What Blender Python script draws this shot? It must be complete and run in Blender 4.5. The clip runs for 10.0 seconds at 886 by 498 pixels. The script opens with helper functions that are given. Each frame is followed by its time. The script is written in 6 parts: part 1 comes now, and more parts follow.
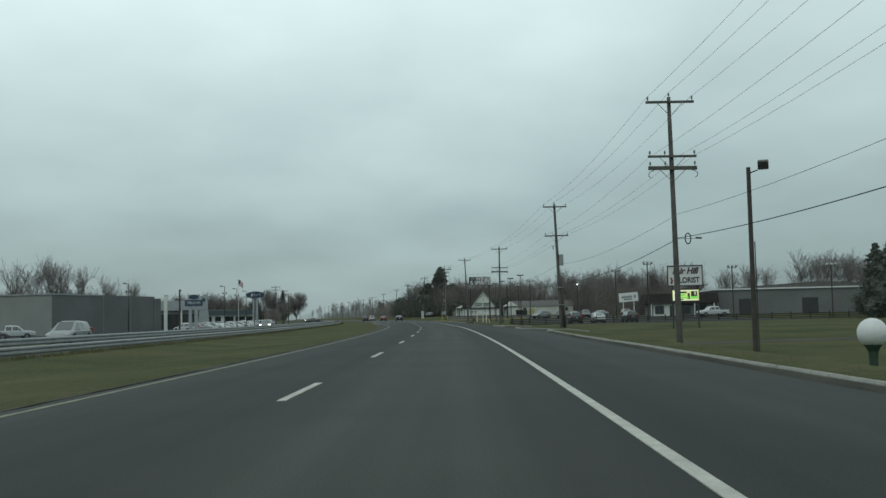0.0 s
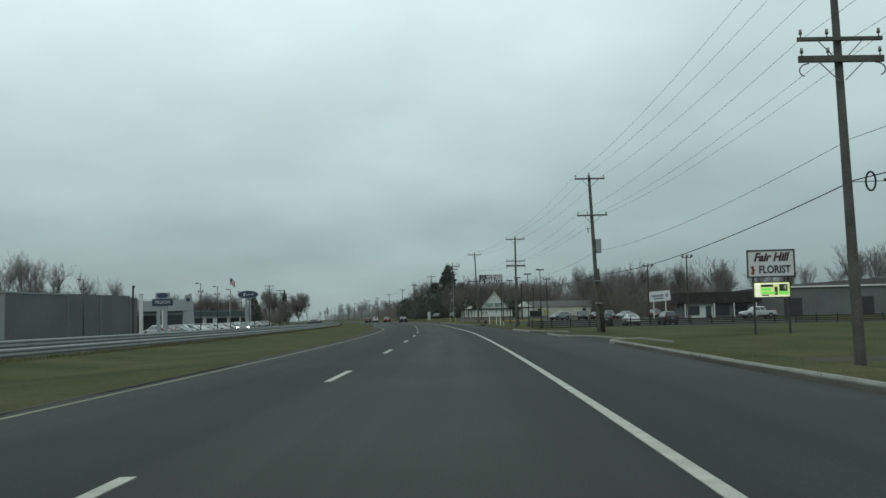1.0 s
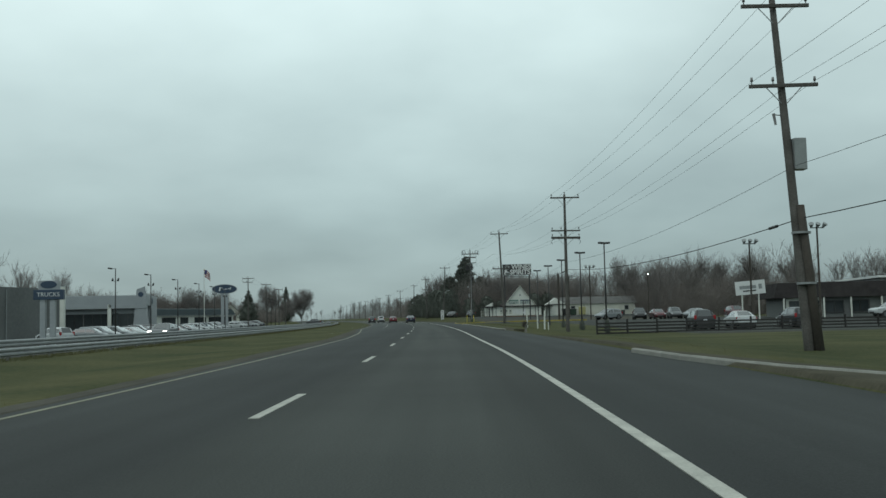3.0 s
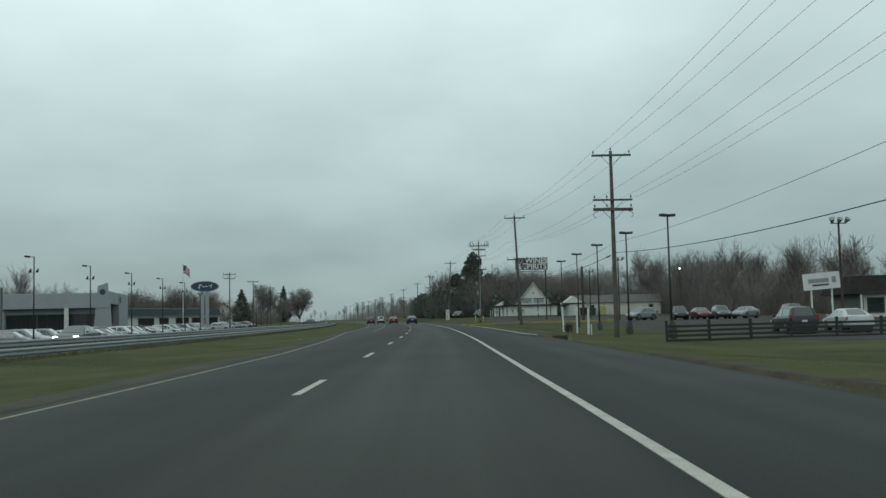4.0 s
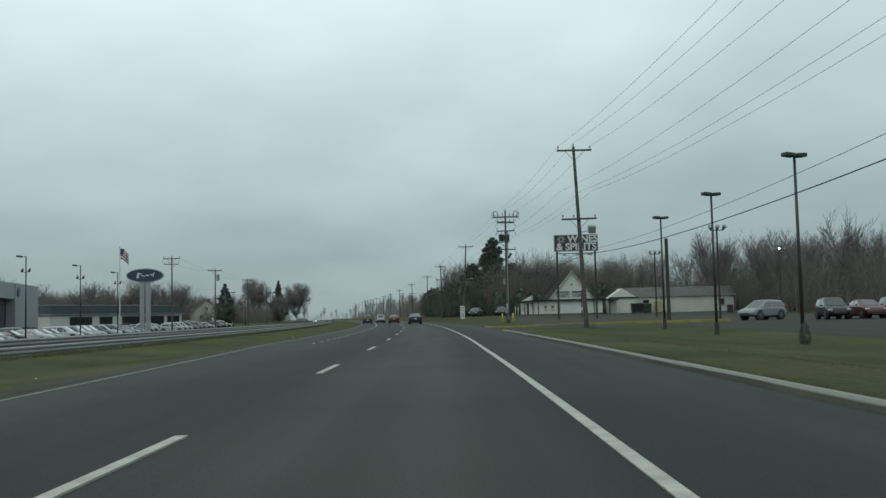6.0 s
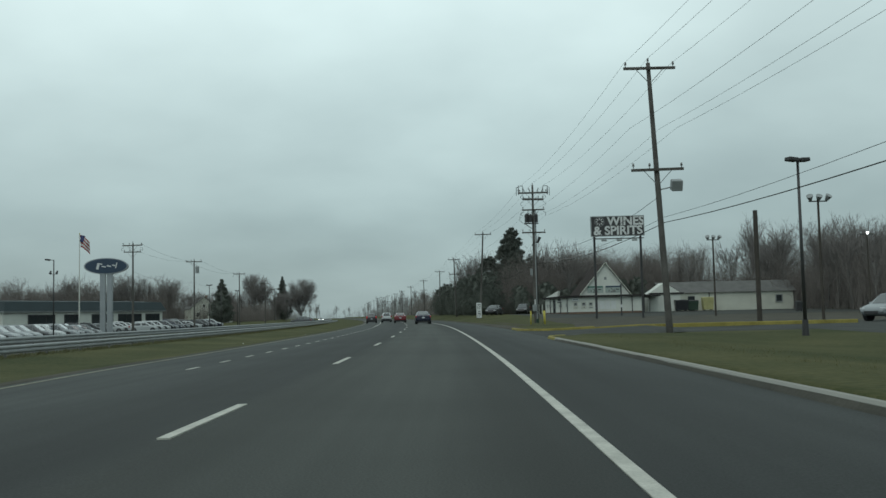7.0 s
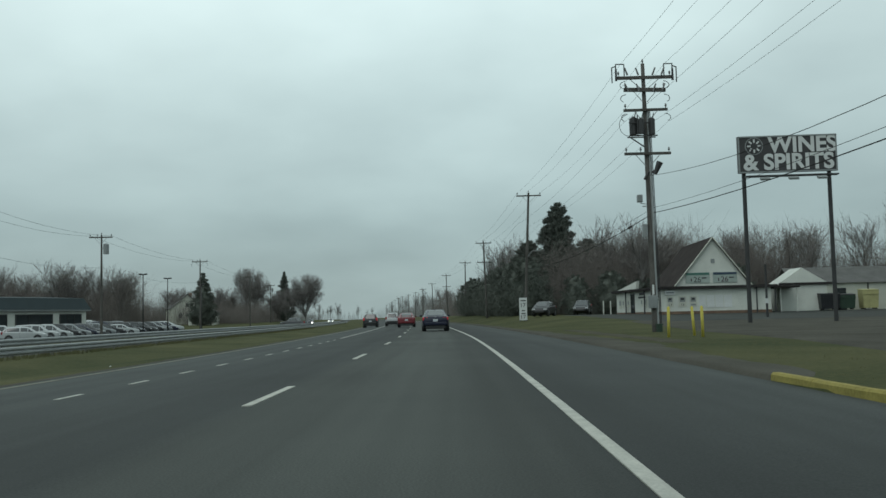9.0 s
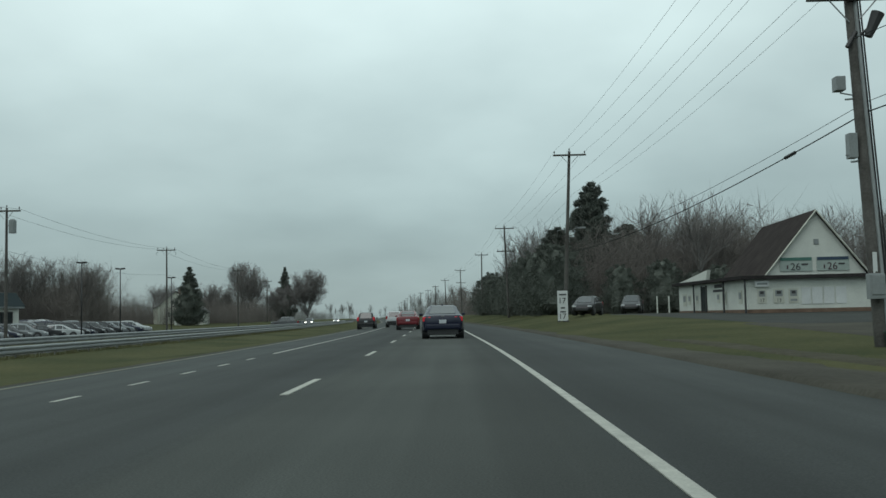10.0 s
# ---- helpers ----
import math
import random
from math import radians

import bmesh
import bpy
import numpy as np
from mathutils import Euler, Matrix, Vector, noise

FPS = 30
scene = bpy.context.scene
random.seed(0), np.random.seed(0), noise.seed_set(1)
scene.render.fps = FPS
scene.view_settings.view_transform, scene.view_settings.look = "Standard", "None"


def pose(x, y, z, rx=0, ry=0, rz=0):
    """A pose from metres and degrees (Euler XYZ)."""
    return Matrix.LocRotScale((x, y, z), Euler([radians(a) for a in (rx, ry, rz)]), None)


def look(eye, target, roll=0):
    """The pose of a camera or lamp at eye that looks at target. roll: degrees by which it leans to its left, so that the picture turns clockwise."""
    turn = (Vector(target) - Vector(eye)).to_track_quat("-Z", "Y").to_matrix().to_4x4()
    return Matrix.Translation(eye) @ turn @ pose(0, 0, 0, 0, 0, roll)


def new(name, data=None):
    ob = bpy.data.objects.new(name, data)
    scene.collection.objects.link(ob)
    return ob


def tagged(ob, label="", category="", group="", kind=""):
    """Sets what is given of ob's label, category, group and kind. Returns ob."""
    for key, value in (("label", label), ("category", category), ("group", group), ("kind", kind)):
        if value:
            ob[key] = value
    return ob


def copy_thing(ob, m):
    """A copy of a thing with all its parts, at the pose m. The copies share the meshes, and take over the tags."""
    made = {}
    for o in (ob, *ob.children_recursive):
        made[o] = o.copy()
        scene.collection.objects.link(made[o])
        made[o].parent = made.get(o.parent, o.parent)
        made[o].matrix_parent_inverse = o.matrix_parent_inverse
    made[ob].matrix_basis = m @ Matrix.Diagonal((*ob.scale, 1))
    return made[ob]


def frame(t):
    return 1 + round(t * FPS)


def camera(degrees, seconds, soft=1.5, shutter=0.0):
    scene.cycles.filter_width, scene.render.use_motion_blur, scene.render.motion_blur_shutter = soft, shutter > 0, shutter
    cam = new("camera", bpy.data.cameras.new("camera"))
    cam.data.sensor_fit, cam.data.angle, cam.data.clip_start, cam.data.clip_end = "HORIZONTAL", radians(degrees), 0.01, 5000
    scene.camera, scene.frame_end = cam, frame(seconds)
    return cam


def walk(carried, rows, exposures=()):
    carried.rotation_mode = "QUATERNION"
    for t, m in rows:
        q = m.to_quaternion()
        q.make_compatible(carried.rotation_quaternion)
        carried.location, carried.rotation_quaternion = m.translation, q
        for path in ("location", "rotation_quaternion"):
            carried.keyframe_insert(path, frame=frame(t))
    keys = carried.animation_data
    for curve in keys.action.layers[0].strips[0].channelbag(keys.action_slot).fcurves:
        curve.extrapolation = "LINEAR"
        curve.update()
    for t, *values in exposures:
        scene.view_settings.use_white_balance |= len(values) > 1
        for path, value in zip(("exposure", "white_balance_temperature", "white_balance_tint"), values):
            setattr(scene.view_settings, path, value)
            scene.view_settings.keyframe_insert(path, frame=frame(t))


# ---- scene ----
cam = camera(49.4, 10.0)
PATH = [
    (0.0, (1.0, -0.128, 0.965), (0.9572, 1.867, 1.1042), -1.3),
    (0.5, (0.952, 9.997, 0.965), (0.8988, 11.9916, 1.1041), -1.29),
    (1.0, (0.887, 20.521, 0.965), (0.8249, 22.5152, 1.1074), -1.29),
    (1.5, (0.793, 30.985, 0.965), (0.7222, 32.9782, 1.1073), -1.26),
    (2.0, (0.578, 41.458, 0.965), (0.4998, 43.4507, 1.1095), -1.29),
    (2.5, (0.381, 52.002, 0.965), (0.291, 53.9946, 1.1066), -1.32),
    (3.0, (0.001, 62.634, 0.965), (-0.0983, 64.6267, 1.1063), -1.3),
    (4.5, (-1.437, 94.722, 0.965), (-1.5577, 96.7135, 1.1075), -1.35),
    (5.0, (-2.016, 105.678, 0.965), (-2.1461, 107.6686, 1.1045), -1.3),
    (5.5, (-2.662, 116.909, 0.965), (-2.7948, 118.8996, 1.1054), -1.36),
    (7.0, (-4.737, 149.482, 0.965), (-4.9088, 151.4694, 1.1019), -1.31),
    (7.5, (-5.589, 160.643, 0.965), (-5.7738, 162.6298, 1.104), -1.22),
    (8.0, (-6.572, 172.421, 0.965), (-6.7698, 174.4061, 1.1069), -1.3),
    (9.0, (-8.755, 195.169, 0.965), (-8.9807, 197.1516, 1.1053), -1.3),
    (9.5, (-9.99, 206.61, 0.965), (-10.2294, 208.591, 1.1067), -1.31),
    (10.0, (-11.277, 218.102, 0.965), (-11.5321, 220.0805, 1.1042), -1.24),
]
walk(cam, [(t, look(e, a, r)) for t, e, a, r in PATH])

# ---------------------------------------------------------------- world and sun
world = bpy.data.worlds.new("overcast_sky")
scene.world = world
world.use_nodes = True
wn, wl = world.node_tree.nodes, world.node_tree.links
wn.clear()
w_out = wn.new("ShaderNodeOutputWorld")
w_bg = wn.new("ShaderNodeBackground")
w_coord = wn.new("ShaderNodeTexCoord")
w_sky = wn.new("ShaderNodeTexSky")
w_sky.sky_type, w_sky.sun_disc = "NISHITA", False
w_sky.sun_elevation, w_sky.sun_rotation = radians(48), radians(-35)
w_sep = wn.new("ShaderNodeSeparateXYZ")
wl.new(w_coord.outputs["Generated"], w_sep.inputs[0])


def wmath(op, a, b):
    n = wn.new("ShaderNodeMath")
    n.operation = op
    for i, v in enumerate((a, b)):
        if isinstance(v, (int, float)):
            n.inputs[i].default_value = v
        else:
            wl.new(v, n.inputs[i])
    return n.outputs[0]


# clouds are drawn on a flat layer above: direction divided by its height
w_h = wmath("MAXIMUM", w_sep.outputs[2], 0.0)
w_den = wmath("ADD", w_h, 0.3)
w_cx, w_cy = wmath("DIVIDE", w_sep.outputs[0], w_den), wmath("DIVIDE", w_sep.outputs[1], w_den)
w_comb = wn.new("ShaderNodeCombineXYZ")
wl.new(w_cx, w_comb.inputs[0])
wl.new(w_cy, w_comb.inputs[1])
w_noise = wn.new("ShaderNodeTexNoise")
w_noise.inputs["Scale"].default_value, w_noise.inputs["Detail"].default_value = 1.7, 5.0
w_noise.inputs["Roughness"].default_value = 0.45
wl.new(w_comb.outputs[0], w_noise.inputs["Vector"])
w_ramp = wn.new("ShaderNodeValToRGB")
w_ramp.color_ramp.elements[0].position, w_ramp.color_ramp.elements[1].position = 0.3, 0.72
w_ramp.color_ramp.elements[0].color, w_ramp.color_ramp.elements[1].color = (0.85, 0.865, 0.87, 1), (1.17, 1.17, 1.165, 1)
wl.new(w_noise.outputs["Fac"], w_ramp.inputs[0])
# an overcast dome brightens from the horizon to the zenith
w_grad = wn.new("ShaderNodeValToRGB")
w_grad.color_ramp.elements[0].position, w_grad.color_ramp.elements[1].position = 0.0, 1.0
w_grad.color_ramp.elements[0].color, w_grad.color_ramp.elements[1].color = (0.262, 0.345, 0.352, 1), (0.52, 0.63, 0.63, 1)
for pos, col in ((0.10, (0.345, 0.45, 0.455)), (0.22, (0.52, 0.655, 0.655)), (0.36, (0.72, 0.88, 0.875)), (0.5, (0.62, 0.75, 0.745))):
    e = w_grad.color_ramp.elements.new(pos)
    e.color = (*col, 1)
wl.new(w_h, w_grad.inputs[0])
w_mul = wn.new("ShaderNodeMix")
w_mul.data_type, w_mul.blend_type = "RGBA", "MULTIPLY"
w_mul.inputs[0].default_value = 1.0
wl.new(w_grad.outputs[0], w_mul.inputs[6])
wl.new(w_ramp.outputs[0], w_mul.inputs[7])
# the cloud is thinner a little to the left of the road
w_side = wn.new("ShaderNodeMapRange")
w_side.inputs[1].default_value, w_side.inputs[2].default_value = -0.5, 0.5
wl.new(w_sep.outputs[0], w_side.inputs[0])
w_thin = wn.new("ShaderNodeValToRGB")
w_thin.color_ramp.interpolation = "EASE"
w_thin.color_ramp.elements[0].position, w_thin.color_ramp.elements[1].position = 0.05, 0.92
w_thin.color_ramp.elements[0].color, w_thin.color_ramp.elements[1].color = (0.97, 0.97, 0.97, 1), (0.89, 0.89, 0.89, 1)
w_mid = w_thin.color_ramp.elements.new(0.38)
w_mid.color = (1.06, 1.06, 1.06, 1)
wl.new(w_side.outputs[0], w_thin.inputs[0])
w_veil = wn.new("ShaderNodeMix")
w_veil.data_type, w_veil.blend_type = "RGBA", "MULTIPLY"
w_veil.inputs[0].default_value = 1.0
wl.new(w_mul.outputs[2], w_veil.inputs[6])
wl.new(w_thin.outputs[0], w_veil.inputs[7])
w_mix = wn.new("ShaderNodeMix")
w_mix.data_type, w_mix.blend_type = "RGBA", "ADD"
w_mix.inputs[0].default_value = 0.004
wl.new(w_veil.outputs[2], w_mix.inputs[6])
wl.new(w_sky.outputs[0], w_mix.inputs[7])
wl.new(w_mix.outputs[2], w_bg.inputs[0])
w_bg.inputs[1].default_value = 1.0
wl.new(w_bg.outputs[0], w_out.inputs[0])

sun = new("sun", bpy.data.lights.new("sun", "SUN"))
sun.data.energy, sun.data.angle, sun.data.color = 0.5, radians(40), (1.0, 0.98, 0.95)
sun.matrix_world = look((0, 0, 60), (20, 35, 0))

# ---------------------------------------------------------------- materials


def mat(name, col, rough=0.7, var=0.18, scale=2.0, fine=25.0, bump=0.15, metal=0.0, col2=None, coat=0.0, dist=0.01, island=0.0, spec=0.5):
    """A surface with broad stains and fine grain."""
    m = bpy.data.materials.new(name)
    m.use_nodes = True
    n, l = m.node_tree.nodes, m.node_tree.links
    b = n["Principled BSDF"]
    tc = n.new("ShaderNodeTexCoord")
    a, f = n.new("ShaderNodeTexNoise"), n.new("ShaderNodeTexNoise")
    a.inputs["Scale"].default_value, a.inputs["Detail"].default_value = scale, 4
    f.inputs["Scale"].default_value, f.inputs["Detail"].default_value = fine, 3
    l.new(tc.outputs["Object"], a.inputs["Vector"])
    l.new(tc.outputs["Object"], f.inputs["Vector"])
    mx = n.new("ShaderNodeMix")
    mx.data_type = "FLOAT"
    mx.inputs[0].default_value = 0.4
    l.new(a.outputs["Fac"], mx.inputs[2])
    l.new(f.outputs["Fac"], mx.inputs[3])
    r = n.new("ShaderNodeValToRGB")
    r.color_ramp.elements[0].position, r.color_ramp.elements[1].position = 0.32, 0.68
    dark = tuple(c * (1 - var) for c in col)
    light = col2 if col2 else tuple(min(1, c * (1 + var)) for c in col)
    r.color_ramp.elements[0].color, r.color_ramp.elements[1].color = (*dark, 1), (*light, 1)
    l.new(mx.outputs[0], r.inputs[0])
    out = r.outputs[0]
    if island:
        oi = n.new("ShaderNodeObjectInfo")
        hs = n.new("ShaderNodeHueSaturation")
        mr = n.new("ShaderNodeMapRange")
        mr.inputs[3].default_value, mr.inputs[4].default_value = 1 - island, 1 + island
        l.new(oi.outputs["Random"], mr.inputs[0])
        l.new(mr.outputs[0], hs.inputs["Value"])
        l.new(out, hs.inputs["Color"])
        out = hs.outputs[0]
    l.new(out, b.inputs["Base Color"])
    b.inputs["Roughness"].default_value, b.inputs["Metallic"].default_value = rough, metal
    b.inputs["Specular IOR Level"].default_value = spec
    if coat:
        b.inputs["Coat Weight"].default_value, b.inputs["Coat Roughness"].default_value = coat, 0.08
    if bump:
        bp = n.new("ShaderNodeBump")
        bp.inputs["Strength"].default_value, bp.inputs["Distance"].default_value = bump, dist
        l.new(f.outputs["Fac"], bp.inputs["Height"])
        l.new(bp.outputs[0], b.inputs["Normal"])
    return m


def glow(name, col, strength):
    m = bpy.data.materials.new(name)
    m.use_nodes = True
    b = m.node_tree.nodes["Principled BSDF"]
    b.inputs["Base Color"].default_value = (*col, 1)
    b.inputs["Emission Color"].default_value, b.inputs["Emission Strength"].default_value = (*col, 1), strength
    return m


def asphalt(name, col, track):
    """Damp asphalt: grain, long streaks along the lane, worn wheel tracks, patches."""
    m = bpy.data.materials.new(name)
    m.use_nodes = True
    n, l = m.node_tree.nodes, m.node_tree.links
    b = n["Principled BSDF"]
    uv = n.new("ShaderNodeUVMap")
    tc = n.new("ShaderNodeTexCoord")
    mp = n.new("ShaderNodeMapping")
    mp.inputs["Scale"].default_value = (1.6, 0.03, 1)
    l.new(uv.outputs[0], mp.inputs[0])
    streak, patch, grain = (n.new("ShaderNodeTexNoise") for _ in range(3))
    streak.inputs["Scale"].default_value, streak.inputs["Detail"].default_value = 1.0, 3
    patch.inputs["Scale"].default_value, patch.inputs["Detail"].default_value = 0.22, 4
    grain.inputs["Scale"].default_value, grain.inputs["Detail"].default_value = 60, 2
    l.new(mp.outputs[0], streak.inputs["Vector"])
    l.new(tc.outputs["Object"], patch.inputs["Vector"])
    l.new(tc.outputs["Object"], grain.inputs["Vector"])
    sep = n.new("ShaderNodeSeparateXYZ")
    l.new(uv.outputs[0], sep.inputs[0])
    ramp = n.new("ShaderNodeValToRGB")
    ramp.color_ramp.interpolation = "EASE"
    mr = n.new("ShaderNodeMapRange")
    mr.inputs[1].default_value, mr.inputs[2].default_value = -8.0, 8.0
    l.new(sep.outputs[0], mr.inputs[0])
    l.new(mr.outputs[0], ramp.inputs[0])
    els = ramp.color_ramp.elements
    stops = track or [(-8, 1.0), (8, 1.0)]
    while len(els) < len(stops):
        els.new(0.5)
    for el, (o, v) in zip(els, stops):
        cool = 0.45 if o > 3.4 or o < -.2 else 0.0
        el.position, el.color = (o + 8) / 16, (v * (1.0 - .05 * cool), v, v * (.95 + .12 * cool), 1)
    acc = None
    for src, lo, hi in ((streak, 0.82, 1.2), (patch, 0.85, 1.15), (grain, 0.7, 1.3)):
        q = n.new("ShaderNodeMapRange")
        q.inputs[1].default_value, q.inputs[2].default_value = 0.3, 0.7
        q.inputs[3].default_value, q.inputs[4].default_value = lo, hi
        l.new(src.outputs["Fac"], q.inputs[0])
        if acc is None:
            acc = q.outputs[0]
        else:
            k = n.new("ShaderNodeMath")
            k.operation = "MULTIPLY"
            l.new(acc, k.inputs[0])
            l.new(q.outputs[0], k.inputs[1])
            acc = k.outputs[0]
    k = n.new("ShaderNodeMath")
    k.operation = "MULTIPLY"
    l.new(acc, k.inputs[0])
    k.inputs[1].default_value = 1.0
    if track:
        # the surface turns steadily paler from station 130 to 215
        pale_gain = n.new("ShaderNodeMapRange")
        pale_gain.inputs[1].default_value, pale_gain.inputs[2].default_value = 130.0, 215.0
        pale_gain.inputs[3].default_value, pale_gain.inputs[4].default_value = 1.0, 1.38
        l.new(sep.outputs[1], pale_gain.inputs[0])
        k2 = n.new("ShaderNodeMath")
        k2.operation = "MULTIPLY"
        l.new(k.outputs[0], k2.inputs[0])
        l.new(pale_gain.outputs[0], k2.inputs[1])
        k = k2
    vm = n.new("ShaderNodeVectorMath")
    vm.operation = "SCALE"
    vm.inputs[0].default_value = col
    l.new(k.outputs[0], vm.inputs["Scale"])
    tint = n.new("ShaderNodeVectorMath")
    tint.operation = "MULTIPLY"
    l.new(vm.outputs[0], tint.inputs[0])
    l.new(ramp.outputs[0], tint.inputs[1])
    l.new(tint.outputs[0], b.inputs["Base Color"])
    b.inputs["Roughness"].default_value, b.inputs["Specular IOR Level"].default_value = 0.85, 0.25
    bp = n.new("ShaderNodeBump")
    bp.inputs["Strength"].default_value, bp.inputs["Distance"].default_value = 0.3, 0.006
    l.new(grain.outputs["Fac"], bp.inputs["Height"])
    l.new(bp.outputs[0], b.inputs["Normal"])
    return m


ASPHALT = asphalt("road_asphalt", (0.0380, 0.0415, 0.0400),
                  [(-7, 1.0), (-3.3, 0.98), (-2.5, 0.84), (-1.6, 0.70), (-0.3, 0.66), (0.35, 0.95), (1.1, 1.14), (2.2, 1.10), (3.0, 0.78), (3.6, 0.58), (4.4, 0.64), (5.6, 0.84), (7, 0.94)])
LOT = asphalt("lot_asphalt", (0.050, 0.052, 0.048), None)
LOT.node_tree.nodes["Principled BSDF"].inputs["Specular IOR Level"].default_value = 0.1
GRASS = mat("winter_grass", (0.043, 0.062, 0.024), 0.95, 0.35, 0.16, 7.0, 0.8, col2=(0.104, 0.099, 0.047), dist=0.05, spec=0.08)
TUFT = mat("long_winter_grass", (0.11, 0.115, 0.052), 0.95, 0.3, 0.5, 6.0, 0, col2=(0.165, 0.155, 0.085), spec=0.08)
DIRT = mat("verge_dirt", (0.064, 0.060, 0.042), 0.95, 0.3, 0.9, 14, 0.6, col2=(0.088, 0.082, 0.058), dist=0.03, spec=0.1)
GUTTER = mat("dark_gutter_grit", (0.058, 0.058, 0.050), 0.9, 0.3, 0.7, 14, 0.5, col2=(0.072, 0.070, 0.058), dist=0.02, spec=0.15)
WORN = mat("worn_gravelly_ground", (0.070, 0.066, 0.054), 0.95, 0.3, 0.35, 12, 0.5, col2=(0.094, 0.090, 0.074), dist=0.03, spec=0.1)
GRAVEL = mat("gravel", (0.075, 0.077, 0.068), 0.95, 0.3, 2.0, 40, 0.6, dist=0.02)
PAINT_W = mat("white_road_paint", (0.395, 0.392, 0.345), 0.6, 0.3, 3.0, 45, 0.2)
PAINT_Y = mat("faded_yellow_road_paint", (0.19, 0.185, 0.125), 0.7, 0.4, 2.0, 40, 0.2)
CONCRETE = mat("kerb_concrete", (0.22, 0.22, 0.195), 0.85, 0.25, 2.0, 30, 0.3)
CONCRETE_PALE = mat("pale_kerb_concrete", (0.34, 0.34, 0.31), 0.85, 0.3, 2.0, 30, 0.3, col2=(0.26, 0.26, 0.23))
KERBY = mat("worn_yellow_kerb_paint", (0.25, 0.212, 0.06), 0.8, 0.35, 1.2, 18, 0.3, spec=0.2)
BINYELLOW = mat("sun_bleached_yellow_steel", (0.38, 0.36, 0.17), 0.7, 0.2, 1.5, 20, 0.1)
BANNERP = mat("pale_green_banner_cloth", (0.34, 0.40, 0.37), 0.8, 0.12, 2, 20, 0)
YELLOW = mat("yellow_paint", (0.44, 0.38, 0.06), 0.6, 0.2, 2.5, 30, 0.15)
WOODP = mat("weathered_pole_wood", (0.075, 0.07, 0.062), 0.9, 0.35, 1.2, 18, 0.4, col2=(0.125, 0.12, 0.11))
PALEWOOD = mat("sun_bleached_wood", (0.19, 0.185, 0.165), 0.9, 0.3, 2.0, 22, 0.3)
FENCEW = mat("black_stained_fence_wood", (0.032, 0.031, 0.029), 0.9, 0.3, 1.5, 20, 0.4)
WOODD = mat("dark_creosote_wood", (0.055, 0.048, 0.04), 0.9, 0.3, 1.5, 20, 0.4)
STEEL = mat("galvanised_steel", (0.30, 0.315, 0.32), 0.6, 0.15, 2.0, 25, 0.1, metal=0.6)
GALVD = mat("weathered_galvanised_post", (0.17, 0.178, 0.175), 0.7, 0.2, 2, 20, 0.05, metal=0.2)
DARKMETAL = mat("dark_bronze_metal", (0.048, 0.048, 0.049), 0.5, 0.2, 2, 20, 0.05, metal=0.3)
PORC = mat("insulator_porcelain", (0.2, 0.2, 0.2), 0.35, 0.2, 5, 40, 0)
CABLE = mat("black_cable", (0.02, 0.02, 0.021), 0.6, 0.1, 2, 20, 0)
TANKM = mat("transformer_grey", (0.24, 0.26, 0.26), 0.5, 0.15, 2, 20, 0.05)
WHITEP = mat("white_wall_paint", (0.60, 0.62, 0.57), 0.75, 0.12, 0.7, 12, 0.15)
CREAM = mat("cream_siding", (0.52, 0.53, 0.46), 0.75, 0.12, 0.7, 12, 0.15)
GREYWALL = mat("grey_metal_siding", (0.140, 0.148, 0.146), 0.7, 0.2, 0.15, 3, 0.1, spec=0.2)
BEIGEWALL = mat("beige_block_wall", (0.215, 0.232, 0.22), 0.8, 0.12, 0.3, 8, 0.1)
SILVERP = mat("silver_composite_panel", (0.31, 0.335, 0.35), 0.5, 0.08, 0.5, 6, 0.03, metal=0.2)
ROOFG = mat("grey_shingle_roof", (0.105, 0.105, 0.10), 0.9, 0.25, 1.0, 14, 0.4)
ROOFB = mat("brown_shingle_roof", (0.042, 0.035, 0.033), 0.95, 0.3, 1.0, 14, 0.4, spec=0.08)
ROOFD = mat("dark_mansard_shingle", (0.040, 0.037, 0.037), 0.95, 0.3, 1.0, 14, 0.4, spec=0.05)
TEAL = mat("teal_metal_roof", (0.03, 0.045, 0.05), 0.85, 0.12, 0.6, 8, 0.05)
BRICKB = mat("brown_brick_base", (0.16, 0.105, 0.075), 0.9, 0.3, 2, 20, 0.4)
GLASS = mat("dark_window_glass", (0.036, 0.042, 0.045), 0.08, 0.2, 0.6, 4, 0, coat=0.3)
BLACKP = mat("black_plastic", (0.032, 0.033, 0.034), 0.6, 0.2, 4, 30, 0.1)
RUBBER = mat("tyre_rubber", (0.034, 0.034, 0.034), 0.85, 0.2, 4, 40, 0.2)
ALLOY = mat("alloy_wheel", (0.20, 0.205, 0.21), 0.35, 0.15, 4, 30, 0, metal=0.8)
REDLENS = mat("red_lamp_lens", (0.30, 0.012, 0.015), 0.2, 0.15, 6, 40, 0, coat=0.4)
REDGLOW = glow("lit_red_lamp", (0.5, 0.015, 0.025), 0.16)
HEADGLOW = glow("lit_headlamp", (1.0, 0.98, 0.9), 6.0)
LENS = mat("clear_lamp_lens", (0.55, 0.57, 0.58), 0.15, 0.1, 6, 40, 0, coat=0.4)
PLATE = mat("number_plate", (0.5, 0.53, 0.56), 0.5, 0.05, 5, 40, 0)
BARK = mat("bare_bark", (0.165, 0.160, 0.152), 0.95, 0.3, 1.0, 10, 0.3, spec=0.15)
TWIG = mat("bare_twigs", (0.183, 0.172, 0.164), 0.95, 0.25, 0.4, 6, 0, spec=0.1)
